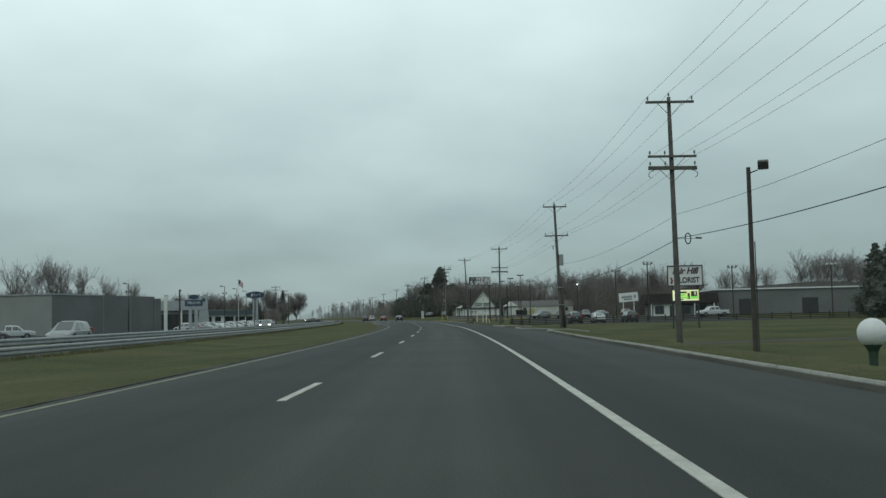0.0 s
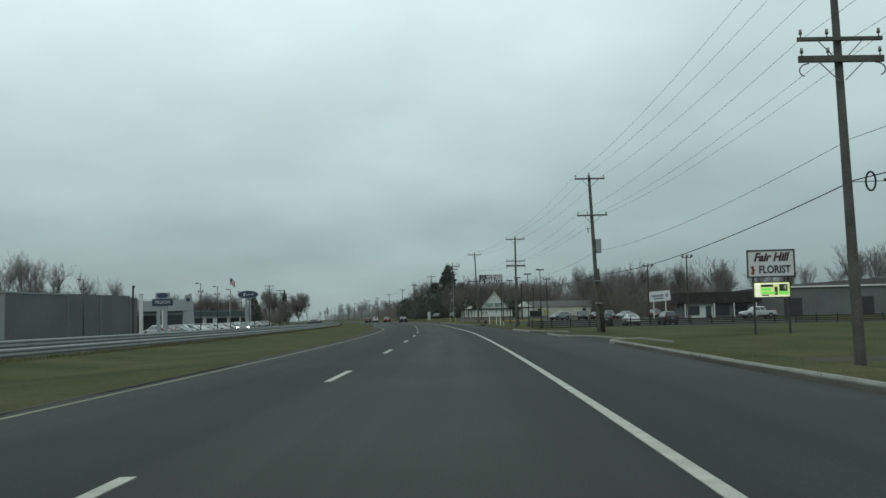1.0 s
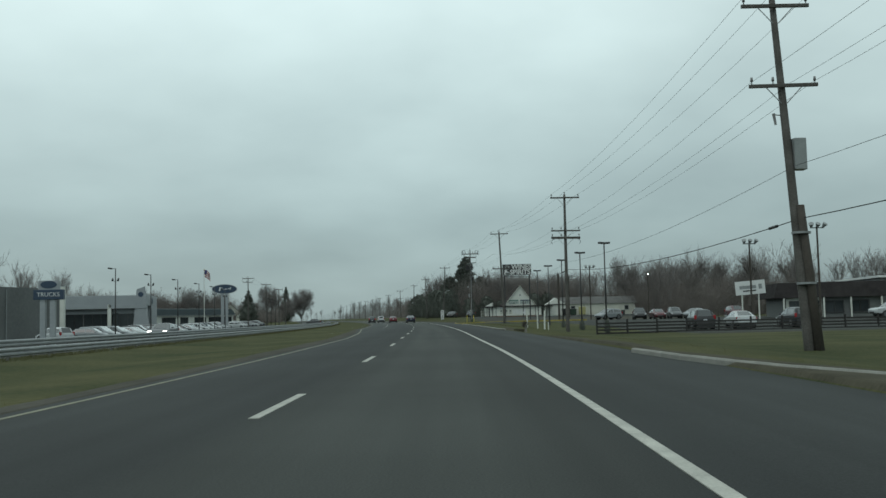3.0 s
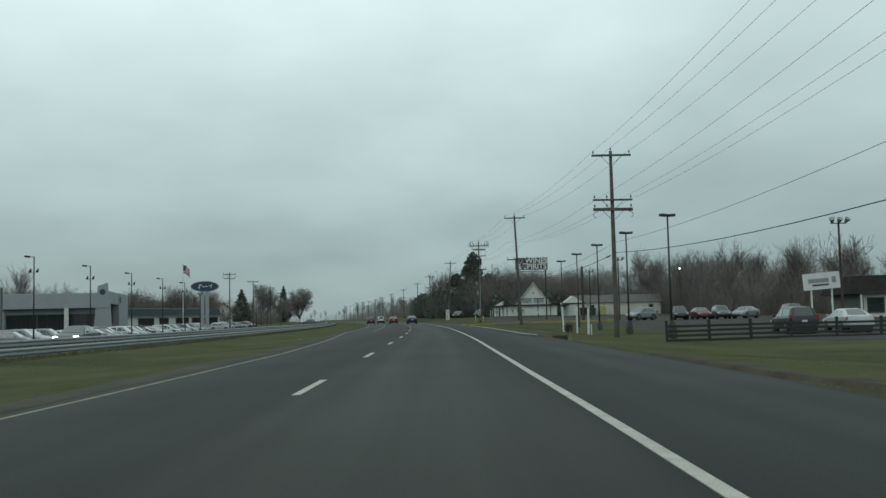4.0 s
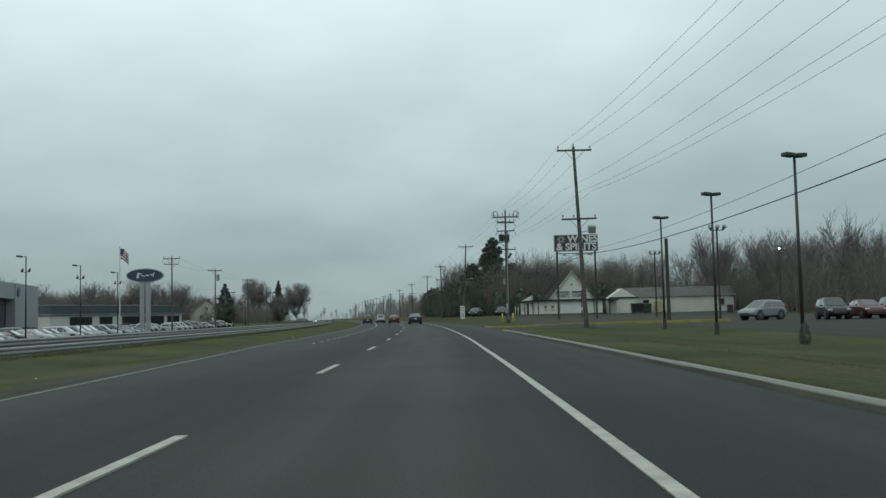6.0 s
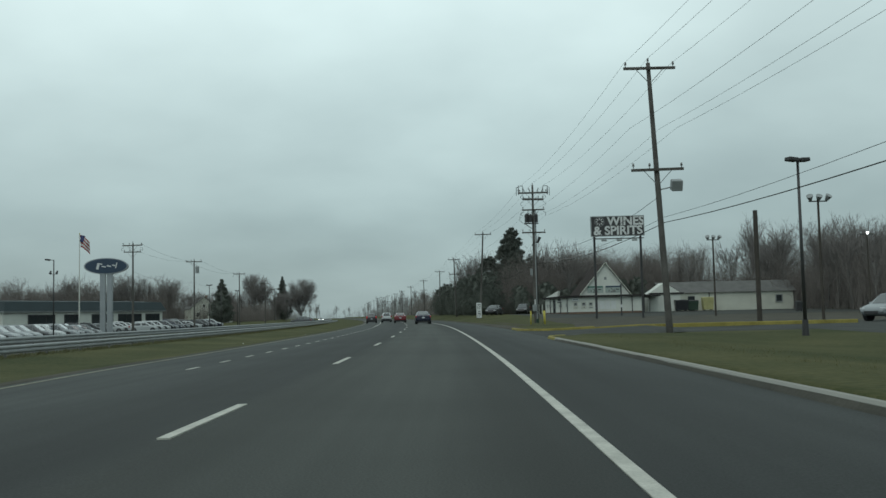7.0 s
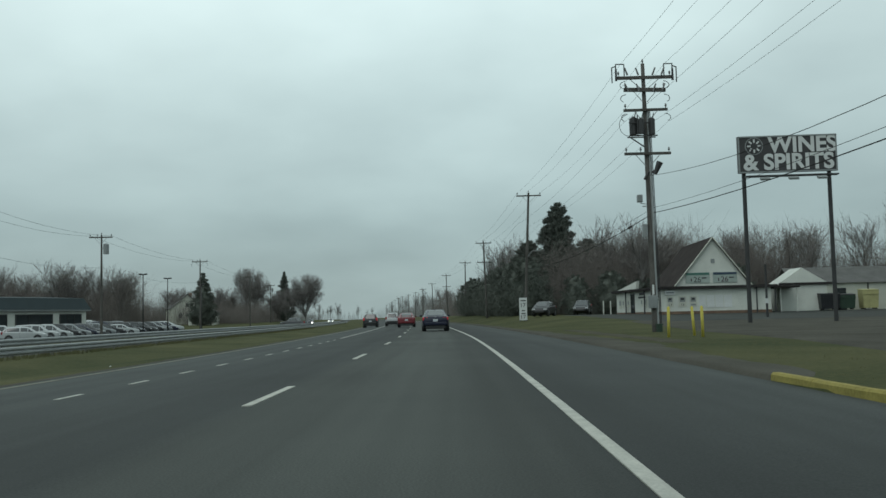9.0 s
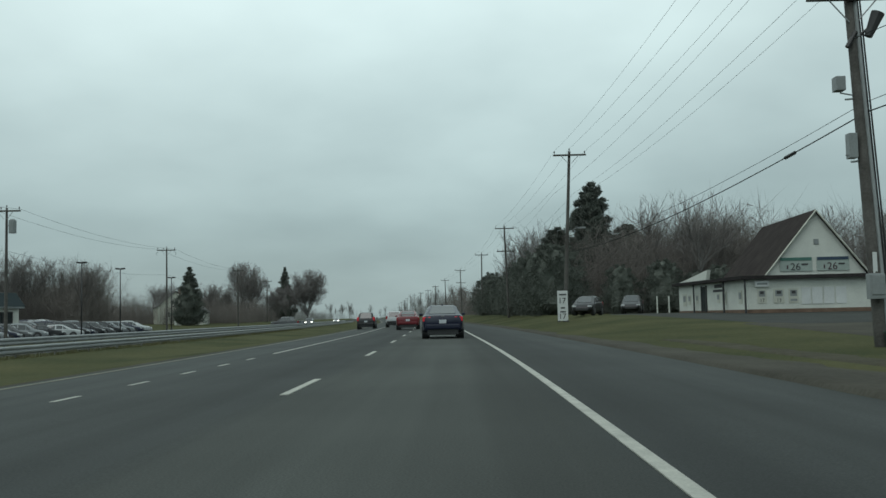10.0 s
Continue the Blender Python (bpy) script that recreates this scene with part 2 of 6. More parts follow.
# haze over distance is put into this paler twig colour
TWIG_HAZED = mat("far_twigs_haze_tint", (0.23, 0.23, 0.225), 0.95, 0.2, 0.2, 4, 0, spec=0.1)
NEEDLE = mat("dark_conifer_needles", (0.114, 0.126, 0.110), 0.95, 0.35, 0.8, 10, 0, spec=0.05)
BRUSH = mat("brown_undergrowth", (0.178, 0.164, 0.152), 0.95, 0.35, 0.25, 5, 0, col2=(0.228, 0.205, 0.188), spec=0.05)
CARGLASS = mat("tinted_car_glass", (0.022, 0.027, 0.03), 0.05, 0.1, 0.6, 4, 0, coat=1.0, spec=0.75)
BLUE = mat("blue_sign_face", (0.030, 0.054, 0.092), 0.4, 0.12, 1, 10, 0)
SIGNW = mat("white_sign_face", (0.62, 0.64, 0.63), 0.5, 0.08, 1, 10, 0)
SIGND = mat("black_sign_face", (0.042, 0.041, 0.043), 0.6, 0.2, 1, 10, 0)
REDINK = mat("dark_red_lettering", (0.20, 0.03, 0.03), 0.6, 0.1, 4, 30, 0)
DARKINK = mat("dark_purple_lettering", (0.06, 0.03, 0.04), 0.6, 0.1, 4, 30, 0)
GREENINK = mat("green_banner", (0.06, 0.16, 0.13), 0.7, 0.15, 2, 20, 0)
FLAGRED = mat("flag_cloth", (0.35, 0.10, 0.10), 0.9, 0.15, 4, 30, 0)
FLAGBLUE = mat("flag_canton", (0.06, 0.07, 0.16), 0.9, 0.1, 4, 30, 0)
GREENPOST = mat("dark_green_post", (0.02, 0.045, 0.028), 0.6, 0.15, 4, 30, 0.1)
LED = glow("led_sign_yellow", (0.70, 0.74, 0.30), 0.42)
LEDWHITE = glow("led_sign_white", (0.85, 0.9, 0.75), 0.5)
LEDGREEN = glow("led_sign_green", (0.2, 0.75, 0.12), 0.5)
LEDDARK = mat("led_dark_cells", (0.03, 0.05, 0.02), 0.5, 0.1, 4, 30, 0)
LAMPGLOW = glow("lit_flood_lamp", (0.95, 1.0, 1.0), 5.0)


def paint(name, col):
    return mat(name, col, 0.38, 0.06, 0.8, 60, 0, metal=0.0, coat=0.25, spec=0.4)


P_WHITE, P_SILVER, P_BLACK = paint("white_car_paint", (0.45, 0.475, 0.48)), paint("silver_car_paint", (0.23, 0.25, 0.26)), paint("black_car_paint", (0.02, 0.021, 0.024))
P_BLUE, P_RED, P_GREY = paint("dark_blue_car_paint", (0.007, 0.010, 0.030)), paint("red_car_paint", (0.14, 0.012, 0.018)), paint("grey_car_paint", (0.10, 0.105, 0.11))
P_MAROON, P_TAN = paint("maroon_car_paint", (0.09, 0.02, 0.025)), paint("beige_car_paint", (0.32, 0.30, 0.25))

# ---------------------------------------------------------------- mesh helpers


def finish(name, bm, material, smooth=False):
    me = bpy.data.meshes.new(name)
    bmesh.ops.recalc_face_normals(bm, faces=bm.faces)
    bm.to_mesh(me)
    bm.free()
    me.materials.append(material)
    if smooth:
        me.polygons.foreach_set("use_smooth", [True] * len(me.polygons))
    return me


def part(name, bm, material, parent=None, label="", smooth=False):
    ob = new(name, finish(name, bm, material, smooth))
    if parent:
        ob.parent = parent
    return tagged(ob, label)


def shared(name, me, parent, m):
    """A piece on a mesh that others use too."""
    ob = new(name, me)
    ob.parent = parent
    ob.matrix_basis = m
    return ob


def thing(name, m, label, category, group="", kind=""):
    ob = new(name)
    ob.empty_display_size = 0.3
    ob.matrix_basis = m
    return tagged(ob, label, category, group, kind)


def raw(name, verts, faces, material, parent=None, smooth=False):
    me = bpy.data.meshes.new(name)
    me.from_pydata(verts, [], faces)
    me.materials.append(material)
    if smooth:
        me.polygons.foreach_set("use_smooth", [True] * len(me.polygons))
    ob = new(name, me)
    if parent:
        ob.parent = parent
    return ob


def box(bm, c, s, rz=0.0, bevel=0.0, rx=0.0, ry=0.0):
    m = pose(*c, rx, ry, rz) @ Matrix.Diagonal((s[0], s[1], s[2], 1))
    r = bmesh.ops.create_cube(bm, size=1.0, matrix=m)
    if bevel:
        es = list({e for v in r["verts"] for e in v.link_edges})
        bmesh.ops.bevel(bm, geom=es, offset=bevel, segments=2, affect="EDGES", profile=0.6)
    return bm


def tube(bm, a, b, r0, r1, n=8, caps=True):
    a, b = Vector(a), Vector(b)
    d = b - a
    q = d.to_track_quat("Z", "Y")
    lo, hi = [], []
    for i in range(n):
        t = 2 * math.pi * i / n
        u = q @ Vector((math.cos(t), math.sin(t), 0))
        lo.append(bm.verts.new(a + u * r0))
        hi.append(bm.verts.new(b + u * r1))
    for i in range(n):
        bm.faces.new((lo[i], lo[(i + 1) % n], hi[(i + 1) % n], hi[i]))
    if caps:
        bm.faces.new(lo[::-1])
        bm.faces.new(hi)
    return bm


def loft(bm, rings):
    vs = [[bm.verts.new(p) for p in ring] for ring in rings]
    k = len(vs[0])
    for a, b in zip(vs, vs[1:]):
        for i in range(k):
            bm.faces.new((a[i], a[(i + 1) % k], b[(i + 1) % k], b[i]))
    bm.faces.new(vs[0][::-1])
    bm.faces.new(vs[-1])
    return bm


def prism(bm, poly, y0, y1):
    """A polygon of (x, z) pushed from y0 to y1."""
    return loft(bm, [[(x, y0, z) for x, z in poly], [(x, y1, z) for x, z in poly]])


def B():
    return bmesh.new()


def words(text, size, material, parent, m, label="", squeeze=1.0, shear=0.0, bold=0.0):
    cu = bpy.data.curves.new("lettering", "FONT")
    cu.body, cu.size, cu.align_x, cu.align_y, cu.extrude, cu.shear = text, size, "CENTER", "CENTER", 0.01, shear
    cu.offset = bold
    tmp = bpy.data.objects.new("lettering", cu)
    scene.collection.objects.link(tmp)
    bpy.context.view_layer.update()
    me = bpy.data.meshes.new_from_object(tmp.evaluated_get(bpy.context.evaluated_depsgraph_get()))
    bpy.data.objects.remove(tmp)
    me.materials.clear()
    me.materials.append(material)
    ob = new("lettering", me)
    ob.parent = parent
    ob.matrix_basis = m @ Matrix.Diagonal((squeeze, 1, 1, 1))
    return tagged(ob, label)


# ---------------------------------------------------------------- the road's line and the lie of the land
LINE_Y = [-200, -120, -40, 11.4, 23.6, 35.8, 48, 60.2, 72.3, 84.5, 96.7, 108.8, 121, 133.2, 145.3, 157.5, 169.6, 181.8, 193.9, 206, 218.2, 230.3, 242.4, 288, 340, 430, 600, 1000, 1700]
LINE_X = [-0.9, -1.0, -1.1, -1.21, -1.27, -1.42, -1.67, -1.97, -2.38, -2.85, -3.57, -4.40, -5.17, -5.95, -6.82, -7.76, -8.76, -9.88, -11.03, -12.27, -13.55, -14.92, -16.38, -22.6, -30.6, -46.5, -80.5, -164, -314]
_t = np.arange(-200, 1701, 1.0)
_x = np.interp(_t, LINE_Y, LINE_X)
_k = np.exp(-0.5 * (np.arange(-24, 25) / 9.0) ** 2)
_x = np.convolve(np.pad(_x, 24, mode="reflect", reflect_type="odd"), _k / _k.sum(), "valid")


def line_x(y):
    return float(np.interp(y, _t, _x))


def slope(y):
    return (line_x(y + 4) - line_x(y - 4)) / 8


def P(y, o, z=0.0):
    """The place o metres to the right of the lane line, at the station y."""
    s = slope(y)
    q = math.hypot(1, s)
    return (line_x(y) + o / q, y - o * s / q, z)


def offset(x, y):
    return (x - line_x(y)) / math.hypot(1, slope(y))


def turn(y):
    """Degrees by which the road has turned to the left."""
    return -math.degrees(math.atan(slope(y)))


def lin(v, xs, ys):
    return float(np.interp(v, xs, ys))


def left_edge(y):
    return lin(y, [116, 134, 172], [-3.25, -3.95, -5.95])


def kerb_line(y):
    """Offset of the right-hand edge of the asphalt."""
    return lin(y, [38, 55, 66, 105, 127, 134, 185, 190.5], [7.15, 7.5, 7.07, 6.8, 6.8, 6.4, 6.4, 6.8])


def road_z(y, o):
    return -0.03 * max(0.0, -o) - 0.012 * max(0.0, o - 3.8)


MOUTHS = ((56.1, 64.6, 1.4, .2), (188.4, 202.0, 4.0, 0.0))


def mouth_span(y0, y1, flare, skew, o):
    """Where a driveway begins and ends, at an offset: it flares towards the road."""
    f = flare * max(0.0, 1 - max(0.0, o - 6.8) / 3) ** 2
    near = lin(o, [7.4, 8.8, 11.5, 13.5], [0, 2.0, 3.8, 5.2]) if flare > 2 else 0.0
    return y0 + near - min(1.1, 1.5 / flare) * f, y1 + f + skew * max(0.0, o - 8.2)


def verge(y, o=7.5):
    """Height of the ground just behind the right-hand kerb; driveways lie lower."""
    z = lin(y, [67, 71, 87, 90, 95, 99, 130.4, 131.4, 188, 201, 205.4, 207.2], [0.07, 0.02, 0.02, 0.06, 0.05, 0.0, 0.0, 0.10, 0.09, 0.03, 0.03, 0.0])
    for y0, y1, flare, skew in MOUTHS:
        p, q = mouth_span(y0, y1, flare, skew, o)
        m = min(max(min((y - p) / .5 + 1.1, (q - y) / .5 + 1.1), 0), 1)
        z = z * (1 - m) - .08 * m
    return z


def mouth_z(y, o):
    return lin(o, [6.5, 8.2, 13.5], [-.034, -.03, lin(y, [46, 70, 170, 195, 240], [-.8, -.6, -.25, .1, .2]) + .04])


def land(y, o):
    """Height of the ground."""
    far_r = lin(y, [0, 46, 70, 96, 144, 170, 195, 240, 290, 350, 500], [-1.05, -0.92, -0.65, -0.4, -0.6, -0.3, -0.05, 0.02, 0.75, 0.9, 1.2])
    far_l = lin(y, [150, 200, 270, 330, 400, 450], [-0.9, -0.9, -0.65, -0.5, 0.0, 0.6])
    e = left_edge(y) - 0.45
    if o > 6.85:
        v = verge(y, o) - lin(y, [104, 112, 128, 130.4], [0, .2, .2, 0]) * lin(o, [6.85, 7.6], [.12, 1])
        return lin(o, [6.85, 8.2, 13.5, 16, 60, 400], [v, v, far_r, far_r - lin(y, [50, 75], [.45, 0]), far_r, far_r + 3])
    if o > 6.7:
        return lin(o, [6.7, 6.85], [road_z(y, 6.7) - 0.12, verge(y, o)])
    if o > e:
        return road_z(y, o) - 0.12
    return lin(-o, [-e, 0.3 - e, 9.5, 12.8, 15.2, 16.2, 27.5, 33, 38, 62, 80, 400], [road_z(y, e) - 0.1, road_z(y, e) - 0.01, -0.42, -0.24, -0.26, -0.5, -0.5, far_l, far_l, far_l + lin(y, [290, 318, 360, 385], [0, .8, .8, 0]), far_l, far_l + 3])


def on(x, y, dz=0.0):
    return (x, y, land(y, offset(x, y)) + dz)


STATIONS = list(range(-160, -30, 10)) + list(range(-30, 360, 3)) + list(range(360, 640, 14)) + list(range(640, 1700, 60))
STATIONS = sorted({*STATIONS, *[51 + .6 * k for k in range(28)], *[188 + .6 * k for k in range(36)], *[127 + .6 * k for k in range(12)]})
OFFSETS = [-900, -500, -300, -180, -120, -80, -62, -52, -45, -38, -33, -30, -27.5, -24, -20, -17, -16.2, -15.2, -14, -12.8, -11, -9.5, -8.5, -7.2, -6.55, -6.2, -4.5, -3.65, -3.35, -2, 0, 2, 3.8, 6.7, 6.85, 7.2, 7.6, 8.2, 9, 10, 12, 13.5, 16, 20, 25, 32, 45, 60, 80, 120, 180, 300, 500, 900]


def sheet(name, ys, offs, height, material, parent=None):
    verts, faces, uvs = [], [], []
    for y in ys:
        for o in offs:
            lean = (kerb_line(y) - 6.8) * max(0.0, 1 - abs(o - 6.8) / 3)
            verts.append(P(y, o + lean, height(y, o)))
            uvs.append((o, y))
    k = len(offs)
    for i in range(len(ys) - 1):
        for j in range(k - 1):
            a = i * k + j
            faces.append((a, a + 1, a + k + 1, a + k))
    ob = raw(name, verts, faces, material, parent, smooth=True)
    layer = ob.data.uv_layers.new(name="UVMap")
    idx = np.empty(len(ob.data.loops), dtype=np.int32)
    ob.data.loops.foreach_get("vertex_index", idx)
    layer.data.foreach_set("uv", np.array(uvs, dtype=np.float32)[idx].ravel())
    return ob


def patch(name, y0, y1, o0, o1, dz, material, label, category):
    """A surface that lies on the ground, its rim sunk into it."""
    ys = sorted({y0 - .4, y0, y1, y1 + .4, *[y for y in STATIONS if y0 < y < y1]})
    offs = sorted({o0 - .4, o0, o1, o1 + .4, *[o for o in OFFSETS if o0 < o < o1]})
    rim = lambda y, o: dz if y0 <= y <= y1 and o0 <= o <= o1 else -.03
    return tagged(sheet(name, ys, offs, lambda y, o: land(y, o) + rim(y, o), material), label, category, "", "structure")


def drive(y0, y1, flare, skew, label):
    """A driveway that leaves the road flush between its kerbs."""
    offs = [6.5, 6.7, 6.9, 7.2, 7.6, 8.2, 9, 10, 12, 13.5]
    verts, faces, uvs, n = [], [], [], 16
    for o in offs:
        p, q = mouth_span(y0, y1, flare, skew, o)
        for i in range(n + 1):
            y = p + (q - p) * i / n
            rim = .14 if i in (0, n) else 0.0
            y += .5 * ((i == n) - (i == 0))
            lean = (kerb_line(y) - 6.8) * max(0.0, 1 - abs(o - 6.8) / 3)
            verts.append(P(y, o + lean, mouth_z(y, o) - rim - (.06 if o < 6.6 else 0.0)))
            uvs.append((o, y))
    for j in range(len(offs) - 1):
        for i in range(n):
            k = j * (n + 1) + i
            faces.append((k, k + n + 1, k + n + 2, k + 1))
    ob = raw("driveway", verts, faces, LOT, None, True)
    layer = ob.data.uv_layers.new(name="UVMap")
    idx = np.empty(len(ob.data.loops), dtype=np.int32)
    ob.data.loops.foreach_get("vertex_index", idx)
    layer.data.foreach_set("uv", np.array(uvs, dtype=np.float32)[idx].ravel())
    return tagged(ob, label, "driveway", "", "structure")


# ---------------------------------------------------------------- ground, road, markings
tagged(sheet("ground", STATIONS, OFFSETS, land, GRASS), "dull green and brown winter grass on gently uneven ground", "ground", "", "structure")
fr = [0, 0.08, 0.2, 0.35, 0.5, 0.65, 0.8, 0.92, 1.0]


def road_sheet():
    verts, faces, uvs = [], [], []
    for y in STATIONS:
        lo = left_edge(y) - 0.42
        for f in fr:
            o = lo + (kerb_line(y) + 0.05 - lo) * f
            verts.append(P(y, o, road_z(y, o)))
            uvs.append((o, y))
    k = len(fr)
    for i in range(len(STATIONS) - 1):
        for j in range(k - 1):
            a = i * k + j
            faces.append((a, a + 1, a + k + 1, a + k))
    ob = raw("road", verts, faces, ASPHALT, None, True)
    layer = ob.data.uv_layers.new(name="UVMap")
    idx = np.empty(len(ob.data.loops), dtype=np.int32)
    ob.data.loops.foreach_get("vertex_index", idx)
    layer.data.foreach_set("uv", np.array(uvs, dtype=np.float32)[idx].ravel())
    return tagged(ob, "damp grey asphalt road with darker wheel tracks and a wide shoulder", "road", "", "structure")


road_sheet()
patch("opposite_road", -160, 1600, -26.5, -16.2, 0.05, LOT, "grey asphalt of the opposite carriageway beyond the guardrail", "road")
patch("dealer_lot", 100, 352, -72, -31, 0.05, LOT, "grey asphalt dealership lot", "parking lot")
patch("verge_strip_left", -160, 700, -17.2, -15.6, 0.045, GRAVEL, "strip of grey gravel along the guardrail", "verge")
drive(*MOUTHS[0], "asphalt driveway through the kerb")
patch("driveway_lane", 58.3, 60.2, 13.3, 60, 0.03, WORN, "narrow gravel lane across the lawn", "driveway")
patch("car_lot", 128, 214, 20, 56, 0.05, LOT, "asphalt lot with parked cars behind the fence", "parking lot")
drive(*MOUTHS[1], "asphalt driveway between yellow kerbs")
patch("driveway_lane", 193.8, 201.0, 13.3, 60, 0.04, LOT, "asphalt lane leading off the road", "driveway")
patch("store_lot", 258, 300, 17.0, 60, 0.05, LOT, "asphalt forecourt of the shop", "parking lot")


def ragged(name, y0, y1, inner, outer, dz, material, label, amp=.3, step=.8):
    """A worn strip along the road whose outer edge wanders into the grass."""
    n = int((y1 - y0) / step)
    verts, faces, uvs = [], [], []
    for i in range(n + 1):
        y = y0 + (y1 - y0) * i / n
        end = min(1.0, (y - y0) / 1.4, (y1 - y) / 1.4)
        a, b = inner(y), outer(y)
        wob = noise.noise(Vector((y * .21, dz * 90, a))) + .6 * noise.noise(Vector((y * .9, dz * 70, b)))
        b = a + (b - a) * (.15 + .85 * end) + math.copysign(amp, b - a) * wob
        for k, (f, d) in enumerate(((0, -.05), (0, dz), (.35, dz), (.65, dz), (.9, .012), (1, -.04))):
            o = a + (b - a) * f + math.copysign(.16 if k == 1 else 0.0, b - a)
            d = -.05 if i in (0, n) else d
            lean = (kerb_line(y) - 6.8) * max(0.0, 1 - abs(o - 6.8) / 3)
            z = land(y, o) + d
            if o < 0 and 0 < k < 4:
                z = max(z, road_z(y, o) + .012) if o > left_edge(y) - .75 else z
            verts.append(P(y, o + lean, z))
            uvs.append((o, y))
    for i in range(n):
        for j in range(5):
            q = i * 6 + j
            faces.append((q, q + 1, q + 7, q + 6))
    return tagged(raw(name, verts, faces, material, None, True), label, "verge", "", "structure")


ragged("verge_dirt", 70, 132.5, lambda y: 6.7, lambda y: lin(y, [70, 74, 86, 92, 132], [8.6, 8.7, 7.2, 7.55, 7.55]), .03, DIRT, "bare brown dirt along the edge of the road", .25)
ragged("verge_gravel", 207.9, 430, lambda y: 6.7, lambda y: lin(y, [206, 222, 240, 262], [7.4, 8.6, 8.4, 7.8]), .03, WORN, "gravelly edge between asphalt and grass", .45)
ragged("verge_dirt", 224, 250, lambda y: 9.0, lambda y: 10.1, .025, DIRT, "muddy tyre-worn patch in the grass", .4)
ragged("shop_apron", 209, 262, lambda y: lin(y, [209, 225, 262], [10.8, 13.2, 15.5]), lambda y: 58, .05, WORN, "worn grey-brown ground before the shop", .5, 1.6)
ragged("median_edge", -60, 420, lambda y: left_edge(y) - .17, lambda y: left_edge(y) - lin(y, [40, 70, 104, 140, 175, 200], [.6, .8, 1.45, 1.4, .8, .7]), .03, WORN, "pale gravel strip between asphalt and median grass", .14)


def ribbon(bm, y0, y1, off_fn, width, step=3.0, lift=0.006):
    n = max(1, int(math.ceil((y1 - y0) / step)))
    rows = []
    for i in range(n + 1):
        y = y0 + (y1 - y0) * i / n
        o = off_fn(y)
        rows.append([bm.verts.new(P(y, o + k, road_z(y, o + k) + z)) for k, z in ((-width / 2, -0.02), (-width / 2, lift), (width / 2, lift), (width / 2, -0.02))])
    for a, b in zip(rows, rows[1:]):
        for j in range(3):
            bm.faces.new((a[j], a[j + 1], b[j + 1], b[j]))
    bm.faces.new(rows[0][::-1])
    bm.faces.new(rows[-1])
    return bm


part("edge_line", ribbon(B(), -100, 900, lambda y: lin(y, [5, 30, 57, 100, 122, 155, 170], [3.56, 3.53, 3.475, 3.43, 3.53, 3.476, 3.51]), 0.115), PAINT_W)
tagged(bpy.data.objects["edge_line"], "solid white edge line along the shoulder", "road marking", "", "structure")
part("edge_line_yellow", ribbon(B(), -100, 700, left_edge, 0.10), PAINT_Y)
tagged(bpy.data.objects["edge_line_yellow"], "faded yellow line beside the grass median", "road marking", "", "structure")
part("turn_lane_line", ribbon(B(), 248.2, 330, lambda y: -3.4, 0.11), PAINT_W)
tagged(bpy.data.objects["turn_lane_line"], "solid white line of the turning lane", "road marking", "", "structure")
lane_line = thing("lane_line", Matrix(), "broken white line between the two lanes", "road marking", "", "structure")
for k in range(-6, 40):
    y = 23.59 + 12.155 * k
    part("lane_dash", ribbon(B(), y, y + 3.05, lambda q: 0.0, 0.112, 3.05), PAINT_W, lane_line)
turn_line = thing("turn_lane_dots", Matrix(), "short white dashes along the turning lane", "road marking", "", "structure")
for k in range(0, 24):
    y = 170.48 + 3.19 * k
    part("lane_dash", ribbon(B(), y, y + 0.95, lambda q: -3.36, 0.09, 3.05), PAINT_W, turn_line)


